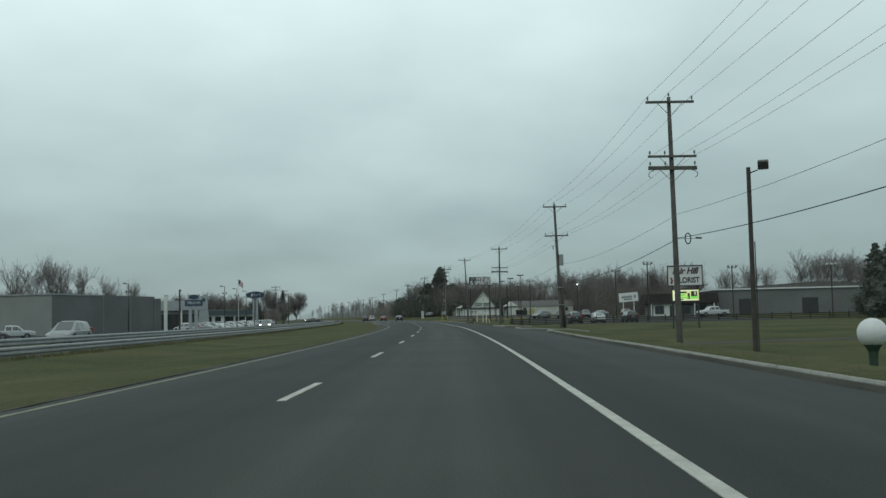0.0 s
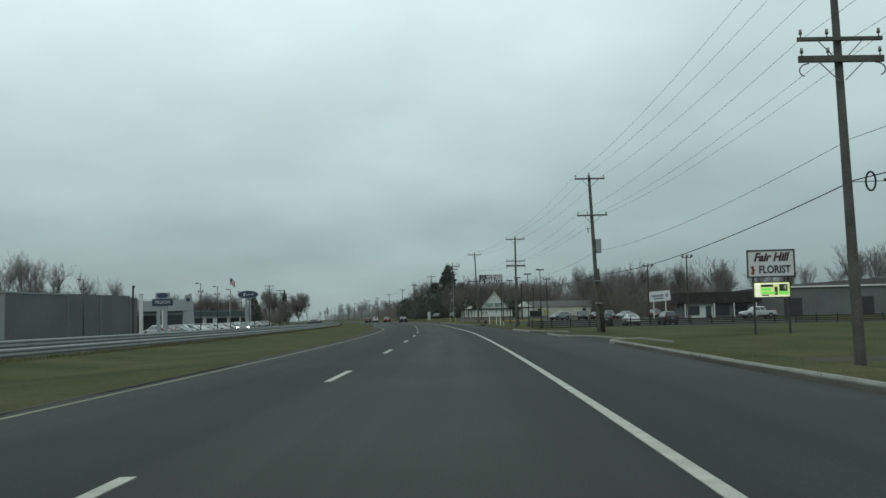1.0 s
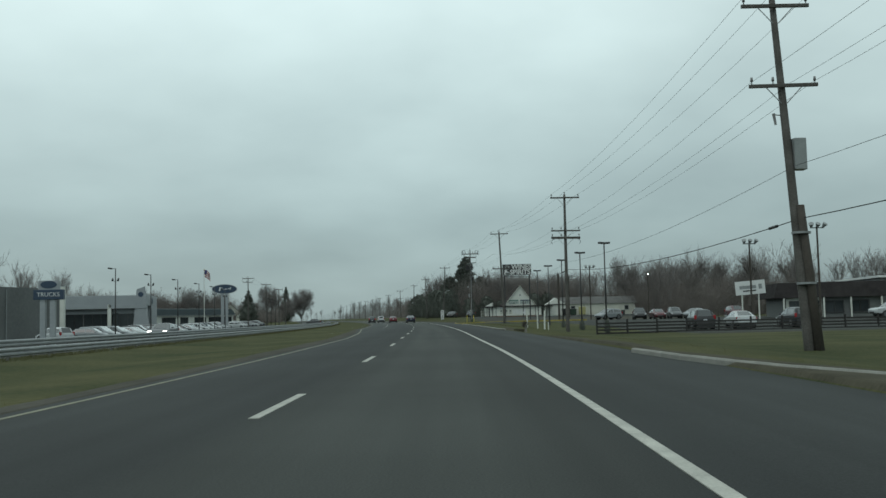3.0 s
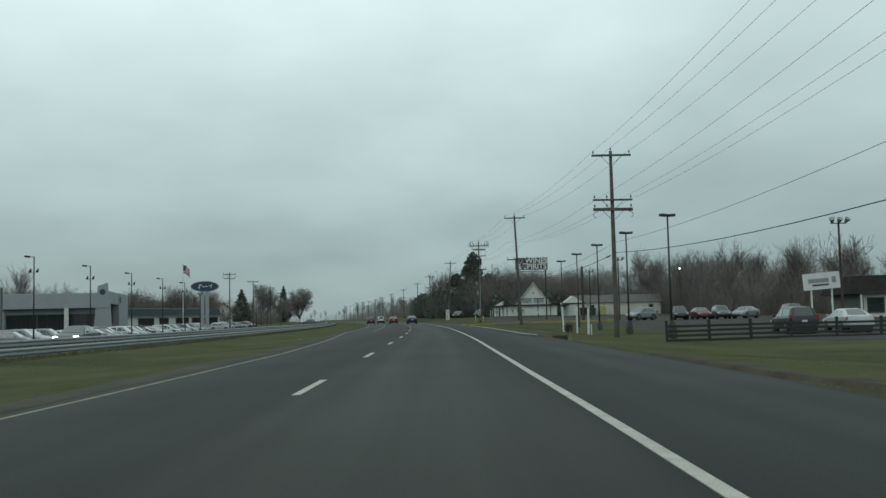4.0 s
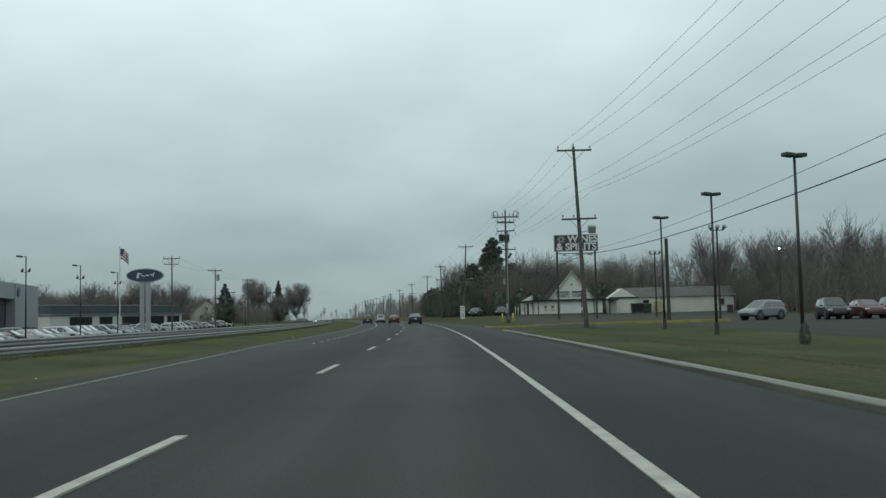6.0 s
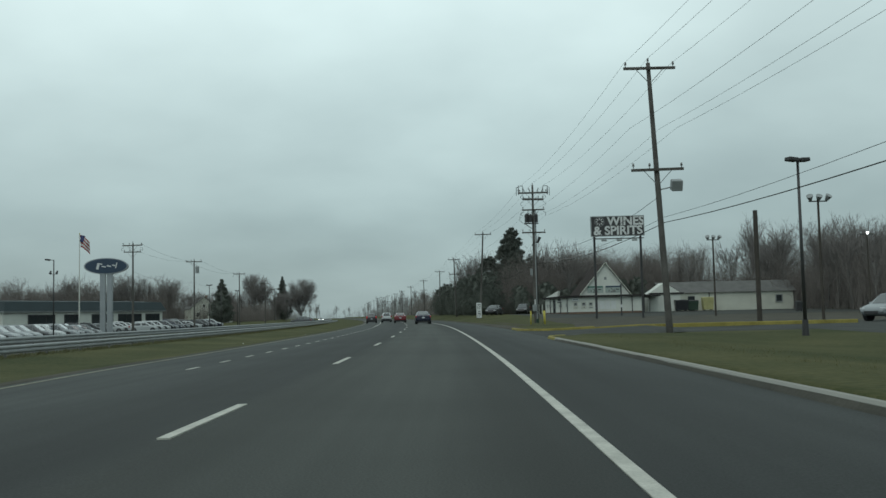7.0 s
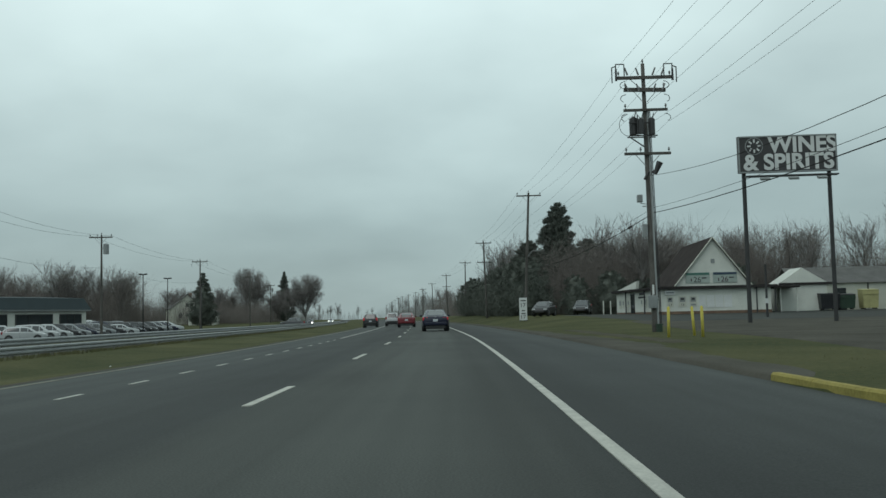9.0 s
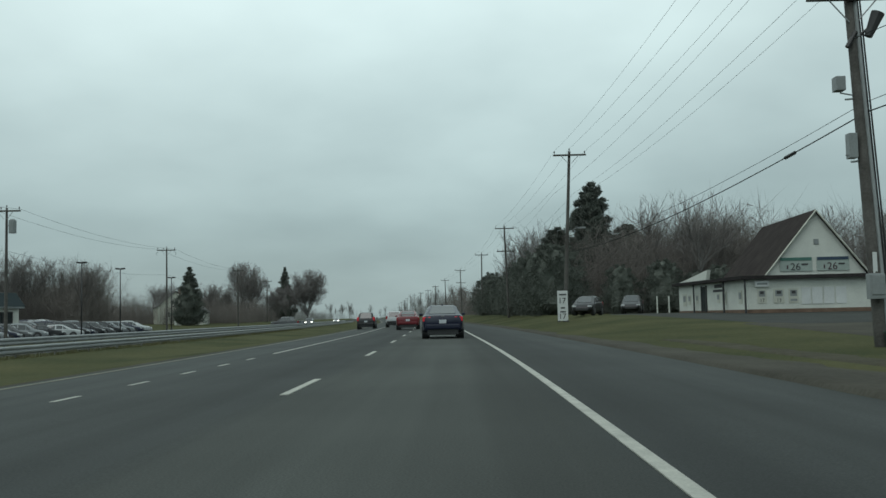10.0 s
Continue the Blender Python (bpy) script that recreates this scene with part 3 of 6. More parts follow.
# ---------------------------------------------------------------- kerbs
def kerb(label, pts, material, height=0.11, dirt=False, true=False):
    """A kerb of separate stones along (station, offset) points."""
    base = thing("kerb", Matrix(), label, "kerb", "", "structure")
    dense = []
    for (ya, oa), (yb, ob_) in zip(pts, pts[1:]):
        length = math.hypot(yb - ya, ob_ - oa)
        n = max(1, int(round(length / (3.0 if length > 4 else .8))))
        dense += [(ya + (yb - ya) * i / n, oa + (ob_ - oa) * i / n) for i in range(n)]
    dense.append(pts[-1])
    for (ya, oa), (yb, ob_) in zip(dense, dense[1:]):
        a, b = (Vector(P(q, k if true else k + kerb_line(q) - 6.75)) for q, k in ((ya, oa), (yb, ob_)))
        d = (b - a).normalized()
        nrm = Vector((d.y, -d.x, 0))
        gap = 0.004 if (b - a).length > 1.4 else -0.02
        a, b = a + d * gap, b - d * gap
        za, zb = (road_z(q, 6.7) if k < 7.2 or (true and 70 < q < 90) else mouth_z(q, k) for q, k in ((ya, oa), (yb, ob_)))
        hh = height + random.uniform(-0.004, 0.004)
        prof = ((-0.09, -0.15), (-0.075, hh - 0.03), (-0.045, hh), (0.05, hh), (0.07, hh - 0.02), (0.07, -0.15))
        bm = B()
        loft(bm, [[p + nrm * u + Vector((0, 0, z0 + v)) for u, v in prof] for p, z0 in ((a, za), (b, zb))])
        part("kerb_stone", bm, material, base)
    if dirt:
        rings = []
        for k in range(int((pts[-1][0] - pts[0][0]) / .8) + 1):
            y = pts[0][0] + .8 * k
            o = pts[0][1] + kerb_line(y) - 6.75
            z = road_z(y, 6.7)
            top = height * (.62 + .1 * math.sin(y * .9) * math.sin(y * .23)) + random.uniform(-.008, .008)
            foot = .17 + .03 * math.sin(y * .6) + random.uniform(-.01, .01)
            rings.append([Vector(P(y, o - u, z + v)) for u, v in ((foot, -.02), (.5 * foot + .05, .4 * top), (.093, top), (.06, top), (.06, -.04))])
        bm = B()
        loft(bm, rings)
        part("gutter_dirt", bm, GUTTER, base, "dark wet grit banked against the kerb")
    return base


kerb("weathered concrete kerb along the lawn", [(-60, 6.75), (53.6, 6.75)], CONCRETE, .11, True)
kerb("pale worn concrete kerb nose at a driveway", [(53.6, 6.75), (54.4, 6.78), (55.2, 6.92), (55.7, 7.2), (56.0, 7.6), (56.2, 8.2), (56.3, 9.4)], CONCRETE_PALE, .105)
kerb("weathered concrete kerb beside a driveway", [(64.4, 11), (64.5, 10.2), (64.7, 8.8), (65.0, 7.8), (65.3, 7.35), (65.9, 7.1), (68.0, 7.07), (70.8, 7.07)], CONCRETE, .08, False, True)
kerb("pale kerb that slants back to the road", [(73.6, 8.5), (76.0, 7.9), (78.0, 7.38), (80.2, 7.06), (83.0, 6.78), (87.0, 6.62)], CONCRETE, .115, False, True)
kerb("weathered concrete kerb along a grass strip", [(129.9, 6.75), (184, 6.75)], CONCRETE_PALE, .105, True)
kerb("kerb end painted yellow", [(184, 6.4), (186.4, 6.43), (187.3, 6.56), (187.9, 6.82), (188.4, 7.25)], KERBY, .1, False, True)
kerb("low worn kerb round the corner of a grass strip", [(188.4, 7.25), (188.65, 7.7), (188.72, 8.1)], CONCRETE, .03, False, True)
kerb("yellow painted kerb across the mouth of a driveway", [(202.2, 10.8), (202.0, 9.2), (202.4, 8.1), (203.3, 7.4), (204.3, 7.05), (205.6, 6.92), (208.5, 6.9)], KERBY, .115, False, True)
kerb("low kerb with worn yellow paint", [(203.4, 26), (202.9, 16), (202.2, 10.8)], KERBY, .06, False, True)


# ---------------------------------------------------------------- guardrails
def guardrail(label, o, y0, y1, face, z0):
    base = thing("guardrail", Matrix(), label, "guardrail", "median guardrails", "structure")
    prof = [(0.0, 0.40), (0.05, 0.45), (0.05, 0.50), (0.0, 0.545), (0.0, 0.565), (0.05, 0.61), (0.05, 0.66), (0.0, 0.71)]
    ys = np.arange(y0, y1, 7.6)
    for ya in ys:
        yb = ya + 7.62
        bm = B()
        front = [bm.verts.new(P(y, o + face * u, v + z0)) for y in (ya, yb) for u, v in prof]
        back = [bm.verts.new(P(y, o + face * (u - 0.012), v + z0)) for y in (ya, yb) for u, v in prof]
        n = len(prof)
        for grid in (front, back):
            for j in range(n - 1):
                bm.faces.new((grid[j], grid[j + 1], grid[n + j + 1], grid[n + j]))
        for j in (0, n - 1):
            bm.faces.new((front[j], back[j], back[n + j], front[n + j]))
        part("rail_beam", bm, STEEL, base)
    post = B()
    box(post, (0, 0, 0.25), (0.10, 0.07, 0.8), 0, 0.006)
    box(post, (0.1 * face, 0, 0.53), (0.1, 0.1, 0.24), 0, 0.006)
    pm = finish("rail_post", post, GALVD)
    for y in np.arange(y0, min(y1, 330), 3.8):
        x, yy, z = P(y, o - face * 0.17, z0)
        shared("rail_post", pm, base, pose(x, yy, z, 0, 0, turn(y)))
    return base


guardrail("galvanised steel guardrail along the grass median", -13.8, -20, 480, 1, -.5)
guardrail("second galvanised steel guardrail behind the first", -15.9, -20, 480, 1, -.26)


# ---------------------------------------------------------------- utility poles and their cables
INSULATOR = tube(tube(B(), (0, 0, 0), (0, 0, 0.12), 0.02, 0.02, 6), (0, 0, 0.1), (0, 0, 0.24), 0.055, 0.04, 8)
INSULATOR = finish("insulator", INSULATOR, PORC, True)


def utility_pole(base, top, arms, label, extras=(), yaw=0.0, radius=0.16):
    """A wooden pole with cross-arms (height, half length, thickness); the parts stand along its lean."""
    b, t = Vector(base), Vector(top)
    ob = thing("utility_pole", pose(b.x, b.y, b.z, 0, 0, yaw), label, "utility pole", "roadside utility poles")
    q = Matrix.Rotation(radians(-yaw), 3, "Z")
    d = q @ (t - b)
    bm = B()
    n = 9
    rings = []
    for i in range(n + 1):
        f = -0.06 + 1.06 * i / n
        r = radius * (1 - 0.42 * max(f, 0)) + random.uniform(-0.004, 0.004)
        rings.append([d * f + Vector((math.cos(k * math.pi / 5) * r, math.sin(k * math.pi / 5) * r, 0)) for k in range(10)])
    loft(bm, rings)
    part("post", bm, WOODP, ob, "", True)
    h = d.z
    at = lambda z: d * (z / h)
    for z, half, thick in arms:
        c = at(z)
        front = -radius - 0.03
        bm = B()
        box(bm, c + Vector((0, front, 0)), (2 * half, 0.11, thick), 0, 0.008, 0, random.uniform(-1.2, 1.2))
        part("crossarm", bm, WOODP, ob)
        for sgn in (-1, 1):
            bm = B()
            tube(bm, c + Vector((sgn * half * 0.52, front - 0.03, -thick / 2)), c + Vector((sgn * 0.1, front, -0.62)), 0.018, 0.018, 5)
            part("brace", bm, STEEL, ob)
        for u in (-0.92, 0.92) if z > 10.6 else (-0.92, -0.3, 0.92):
            shared("insulator", INSULATOR, ob, Matrix.Translation(c + Vector((u * half, front, thick / 2))))
    if arms and arms[0][0] > 10:
        shared("insulator", INSULATOR, ob, Matrix.Translation(d + Vector((0, 0, -0.02))))
    for kind, z, side in extras:
        c = at(z)
        if kind == "tank":
            bm = B()
            x = side * 0.46
            tube(bm, c + Vector((x, 0, -0.5)), c + Vector((x, 0, 0.45)), 0.27, 0.27, 14)
            tube(bm, c + Vector((x, 0, 0.45)), c + Vector((x, 0, 0.56)), 0.27, 0.12, 14)
            box(bm, c + Vector((x * 0.5, 0, 0.1)), (0.3, 0.08, 0.1))
            part("transformer", bm, TANKM, ob, "grey transformer can")
        elif kind == "box":
            bm = B()
            box(bm, c + Vector((side * 0.34, -0.05, 0)), (0.42, 0.4, 1.1), 0, 0.03)
            part("equipment_box", bm, TANKM, ob, "pale grey equipment box")
        elif kind == "light":
            bm = B()
            tube(bm, c, c + Vector((side * 0.6, -0.1, 0.12)), 0.03, 0.03, 6)
            box(bm, c + Vector((side * 0.82, -0.12, 0.2)), (0.5, 0.42, 0.5), 0, 0.05, 20)
            part("flood_lamp", bm, TANKM, ob, "square grey flood lamp")
        elif kind == "rack":
            for u, v, hh in ((-.62, -.12, .8), (-.3, -.3, .7), (.28, -.1, .75)):
                bm = B()
                o = c + Vector((u, v, 0))
                tube(bm, o, o + Vector((0, 0, hh)), .17, .17, 12)
                tube(bm, o + Vector((0, 0, hh)), o + Vector((0, 0, hh + .1)), .17, .06, 12)
                tube(bm, o + Vector((.05, 0, hh)), o + Vector((.12, 0, hh + .34)), .035, .02, 6)
                part("transformer", bm, DARKMETAL, ob, "dark transformer can")
            bm = B()
            for p0, p1 in (((-.9, -.35, -.1), (.5, -.35, -.1)), ((-.9, .1, -.1), (.5, .1, -.1)), ((-.85, -.35, -.1), (-.85, -.35, .75)), ((-.9, -.35, .55), (.1, -.35, .55)), ((-.85, -.1, -.1), (0, -.1, -.7)), ((-.48, -.38, -.1), (-.48, -.38, .9))):
                tube(bm, c + Vector(p0), c + Vector(p1), .035, .035, 5)
            part("platform", bm, DARKMETAL, ob, "dark steel platform frame")
            bm = B()
            ps = [c + Vector((-.85 - .5 * math.sin(a), -.2, .45 - .55 * math.cos(a))) for a in np.linspace(0, 3.0, 10)]
            for e0, e1 in zip(ps, ps[1:]):
                tube(bm, e0, e1, .014, .014, 5, False)
            part("jumper_cable", bm, CABLE, ob)
        elif kind == "small_box":
            k = .26 if side == -1 else .3
            bm = box(B(), c + Vector((-.16 - k / 2 - (.16 if side < -2 else 0), -.05, 0)), (k * .8, k, .62 if side == -1 else .36), 0, .02)
            tube(bm, c + Vector((-.45, -.05, -.22)), c + Vector((0, -.02, -.3)), .02, .02, 5)
            tube(bm, c + Vector((-.35, -.1, -.4)), c + Vector((0, -.02, -.36)), .025, .025, 5)
            part("equipment_box", bm, TANKM, ob, "small pale equipment box")
        elif kind == "spot":
            bm = tube(B(), c + Vector((0, -.1, -.35)), c + Vector((.42, -.2, .0)), .035, .035, 6)
            tube(bm, c + Vector((.3, -.25, -.3)), c + Vector((.55, -.3, .28)), .1, .17, 10)
            tube(bm, c + Vector((-.22, -.2, -.55)), c + Vector((.02, -.2, -.15)), .06, .06, 6)
            part("flood_lamp", bm, DARKMETAL, ob, "dark flood lamp")
            bm = B()
            for q in (.24, .3):
                tube(bm, at(.3) + Vector((q, -.05, 0)), at(11.0) + Vector((q - .06, -.05, 0)), .022, .022, 5)
            part("riser_cable", bm, CABLE, ob, "black cable down the pole")
        elif kind == "foot":
            part("reflector_strip", box(B(), at(2.0) + Vector((-.05, -.17, 0)), (.1, .02, .5), 0, .004), SIGNW, ob, "white reflector strip")
            bm = box(B(), Vector((.12, -.3, .16)), (.26, .2, .38), 12, .04)
            box(bm, Vector((.12, -.3, .36)), (.3, .24, .06), 12, .02)
            part("ground_box", bm, GREENPOST, ob, "small green cable box at the foot")
        elif kind == "meter":
            bm = box(B(), c + Vector((-.14, -.3, 0)), (.36, .25, .6), 0, .02)
            box(bm, c + Vector((-.14, -.435, .03)), (.3, .03, .46), 0, .01)
            part("meter_box", bm, TANKM, ob, "grey metal box strapped to the pole")
        elif kind == "end_frame":
            for u in (-1, 1):
                bm = B()
                x0, x1 = u * 1.0, u * 1.42
                for p0, p1 in (((x0, 0), (x0, .6)), ((x0, .6), (x1, .6)), ((x1, .62), (x1, -.2)), ((x1, .5), (x1 + u * .22, .42)), ((x1 + u * .2, .42), (x1 + u * .2, -.35))):
                    tube(bm, c + Vector((p0[0], -.25, p0[1])), c + Vector((p1[0], -.25, p1[1])), .03, .03, 5)
                tube(bm, c + Vector((x1, -.28, -.25)), c + Vector((x1, -.28, .35)), .06, .05, 7)
                part("switch_frame", bm, DARKMETAL, ob, "dark switch frame at the end of the arm")
        elif kind == "loop":
            bm = B()
            ctr = c + Vector((side * 0.62, -0.1, 0))
            ps = [ctr + Vector((0.0 + 0.14 * math.cos(a), 0, 0.27 * math.sin(a))) for a in np.linspace(0, 2 * math.pi, 17)]
            for a, e in zip(ps, ps[1:]):
                tube(bm, a, e, 0.03, 0.03, 5, False)
            part("cable_loop", bm, CABLE, ob, "coiled black cable")
            bm = B()
            tube(bm, c, c + Vector((side * 1.1, -0.1, 0)), 0.012, 0.012, 5)
            tube(bm, c + Vector((side * 1.0, -0.1, 0.03)), c + Vector((side * 1.3, -0.1, 0.01)), 0.045, 0.045, 8)
            part("cable_splice", bm, CABLE, ob)
        elif kind == "jumper":
            for u in (-1, 1):
                bm = B()
                ps = [c + Vector((u * (0.95 + 0.28 * math.sin(a)), -0.25, -0.1 - 0.2 * (1 - math.cos(a)))) for a in np.linspace(0, 2.6, 8)]
                for a, e in zip(ps, ps[1:]):
                    tube(bm, a, e, 0.018, 0.018, 5, False)
                part("jumper_cable", bm, CABLE, ob)
        elif kind == "cutout":
            for u in (-0.85, -0.3, 0.4, 0.85):
                bm = B()
                tube(bm, c + Vector((u, -0.3, 0.05)), c + Vector((u + 0.14 * (1 if u > 0 else -1), -0.34, 0.42)), 0.05, 0.04, 7)
                part("fuse_cutout", bm, PORC, ob)
        elif kind == "stub":
            bm = loft(B(), [[Vector((.27, -.16, 0)) * (1 - f) + (c + Vector((.14, -.2, 0))) * f + Vector((math.cos(k * math.pi / 5) * r, math.sin(k * math.pi / 5) * r, 0)) for k in range(10)] for f, r in ((-.05, .17), (.5, .155), (1, .13))])
            part("stub_post", bm, WOODD, ob, "dark stub of an older pole strapped to it", True)
            for f in (.45, .8):
                part("strap", tube(B(), c * f + Vector((.1, -.1, 0)), c * f + Vector((.1, -.1, .07)), .32, .32, 12), STEEL, ob)
        elif kind == "cutout_one":
            bm = tube(B(), c, c + Vector((-.42, -.12, .02)), .02, .02, 5)
            tube(bm, c + Vector((-.42, -.12, .06)), c + Vector((-.36, -.12, -.34)), .055, .04, 7)
            part("fuse_cutout", bm, PORC, ob)
        elif kind == "arm_lamp":
            bm = B()
            ps = [c + Vector((.1 + .75 * f, -.1, .55 * math.sin(f * 1.9))) for f in np.linspace(0, 1, 7)]
            for e0, e1 in zip(ps, ps[1:]):
                tube(bm, e0, e1, .03, .03, 6, False)
            box(bm, ps[-1] + Vector((.22, 0, .02)), (.5, .24, .13), 0, .04)
            part("street_lamp_arm", bm, TANKM, ob, "pale street lamp on a curved arm")
        elif kind == "sleeve":
            bm = B()
            tube(bm, at(0.1) + Vector((0.12, -0.12, 0)), at(z) + Vector((0.1, -0.1, 0)), 0.05, 0.05, 6)
            part("riser_pipe", bm, TANKM, ob)
    return ob


# feet and heads of the row along the shoulder
ROW = [((12.3, -50), 11.9, 0), ((12.0, -1.0), 11.9, 0), ((11.5, 47.6), 11.85, (0.13, 1.0)), ((10.5, 95.4), 12.0, (-0.25, 1.5)), ((6.2, 143.1), 11.1, (0.12, 1.0)),
       ((1.6, 193.7), 12.45, (-0.45, 0.6)), ((-4.0, 242.0), 13.5, (0.05, 2.0)), ((-11.55, 288.3), 12.75, (0.65, 0)), ((-18.8, 340.0), 12.2, (-0.3, 0))]
for yy in range(392, 960, 51):
    x, y, _ = P(yy, 13.0)
    ROW.append(((x, y), 12.0 + 0.5 * math.sin(yy), (0.3 * math.sin(yy * 1.7), 0)))
HEADS = []
for i, ((x, y), h, lean) in enumerate(ROW):
    lx, ly = lean if lean else (0, 0)
    z = land(y, offset(x, y)) - 0.02
    yaw = turn(y)
    top = (x + lx, y + ly, h)
    HEADS.append((Vector((x, y, z)), Vector(top), yaw))
    if i in (1, 2, 4):
        arms, ex = [(h - z - 0.3, 1.22, 0.12), (h - z - 3.12, 1.22, 0.11), (h - z - 3.72, 1.22, 0.19)], [("jumper", h - z - 3.75, 0)] + ([("loop", 4.55 - z, 1)] if i == 2 else [])
    elif i == 3:
        arms, ex = [(h - z - 0.3, 1.2, 0.12), (h - z - 3.25, 1.2, 0.12)], [("box", 6.3 - z, 1), ("stub", 4.5 - z, 0), ("cutout_one", 7.7 - z, 0)]
    elif i == 5:
        arms, ex = [(h - z - 0.3, 1.2, 0.12), (7.38 - z, 1.2, 0.12)], [("light", 6.45 - z, 1)]
    elif i == 6:
        arms = [(12.7, 1.4, 0.16), (12.05, 1.05, 0.2), (11.0, 1.1, 0.13), (8.75, 1.15, 0.13)]
        ex = [("cutout", 12.75, 0), ("cutout", 11.9, 0), ("rack", 9.75, -1), ("sleeve", 11.0, 0), ("small_box", 4.9, -1), ("small_box", 6.5, -2.2), ("spot", 8.0, 1), ("jumper", 12.6, 0), ("jumper", 11.9, 0), ("jumper", 10.9, 0), ("end_frame", 12.78, 0), ("foot", 0, 0), ("meter", 1.45 - z, 0)]
    else:
        arms, ex = [(h - z - 0.3, 1.2, 0.12)] + ([(h - z - 3.2, 1.1, 0.12)] if i % 2 == 0 else []), [("arm_lamp", 6.6 - z, 1)] if i == 7 else []
    words_ = "weathered grey wooden utility pole with crossarms on the roadside grass" if i != 6 else "tall wooden utility pole with transformers and stacked crossarms"
    utility_pole((x, y, z), top, arms, words_, ex, yaw, 0.19 if i == 3 else 0.165)


def span(bm, a, b, sag, r):
    pts = []
    for i in range(15):
        f = i / 14
        p = a.lerp(b, f)
        p.z -= sag * 4 * f * (1 - f)
        pts.append(p)
    rings = []
    for p in pts:
        rings.append([bm.verts.new(p + Vector((math.cos(t) * r, 0, math.sin(t) * r))) for t in (0.5, 2.6, 4.7)])
    for u, v in zip(rings, rings[1:]):
        for j in range(3):
            bm.faces.new((u[j], u[(j + 1) % 3], v[(j + 1) % 3], v[j]))


def run(side, drop, sag, r, label, first=0, last=12):
    ob = thing("overhead_cable", Matrix(), label, "cable", "overhead cables")
    pts = []
    for foot, head, yaw in HEADS[first:last]:
        f = 1 - drop / (head.z - foot.z)
        c = foot.lerp(head, f)
        d = Matrix.Rotation(radians(yaw), 3, "Z") @ Vector((side, 0, 0))
        pts.append(c + d)
    for a, b in zip(pts, pts[1:]):
        bm = B()
        span(bm, a, b, sag, r)
        part("cable_span", bm, CABLE, ob)
    return ob


for side, drop in ((-1.12, 0.0), (0.0, -0.22), (1.12, 0.0)):
    run(side, drop, 0.55, 0.0075, "thin black overhead power cable between poles")
for side, drop in ((-1.1, 3.1), (0.35, 3.1), (1.1, 3.1)):
    run(side, drop, 0.5, 0.0065, "thin black overhead power cable between poles", 0, 9)


def low_run(heights, side, sag, r, label, splices=()):
    """A cable hung low on the poles, at a height of its own on each."""
    ob = thing("overhead_cable", Matrix(), label, "cable", "overhead cables")
    pts = []
    for (foot, head, yaw), z in zip(HEADS, heights):
        c = foot.lerp(head, (z - foot.z) / (head.z - foot.z))
        pts.append(c + Matrix.Rotation(radians(yaw), 3, "Z") @ Vector((side, 0, 0)))
    for a, b in zip(pts, pts[1:]):
        bm = B()
        span(bm, a, b, sag, r)
        part("cable_span", bm, CABLE, ob)
    for i, f in splices:
        a, b = pts[i].lerp(pts[i + 1], f), pts[i].lerp(pts[i + 1], f + .016)
        for p, g in ((a, f), (b, f + .016)):
            p.z -= sag * 4 * g * (1 - g)
        part("cable_splice", tube(B(), a, b, .055, .055, 8), CABLE, ob, "fat black splice case")


low_run((4.7, 4.6, 4.6, 4.06, 4.72, 4.96, 5.8, 5.4, 5.2), .2, .55, .019, "thick black overhead communication cable between poles", ((3, .045), (4, .045), (6, .1)))
low_run((5.9, 5.8, 5.8, 5.9, 5.37, 5.2, 6.05, 5.9, 5.8), .18, .53, .009, "thin black overhead service cable between poles")
ob = thing("service_drop", Matrix(), "thin black service cable sagging between two poles", "cable", "overhead cables")
bm = B()
span(bm, Vector((1.25, 193.9, 6.05)), Vector((-4.1, 242.7, 7.6)), 1.15, .012)
part("cable_span", bm, CABLE, ob)
LEFTROW = [((-46.5, 205.0), 10.4), ((-49.2, 255.1), 9.9), ((-52.5, 284.6), 9.7), ((-59.6, 329.8), 9.95), ((-69, 382.0), 10.0), ((-81, 436.0), 10.2)]
HEADS = []
for i, ((x, y), h) in enumerate(LEFTROW[1:]):
    z = land(y, offset(x, y)) - 0.02
    utility_pole((x, y, z), (x, y, h), [(h - z - 0.25, 1.15, 0.12)] + ([(h - z - 1.0, 1.0, 0.1)] if i == 0 else []),
                 "grey wooden utility pole beside the dealership lot", [("tank", h - z - 1.4, 1)] if i in (1, 4) else [("jumper", h - z - 0.4, 0)], turn(y) - 5, 0.14)
    HEADS.append((Vector((x, y, z)), Vector((x, y, h)), turn(y)))
for side, drop in ((-1.0, 0.1), (1.0, 0.1), (0.0, 3.2)):
    run(side, drop, 0.6, 0.011, "thin black overhead cable over the dealership lot")


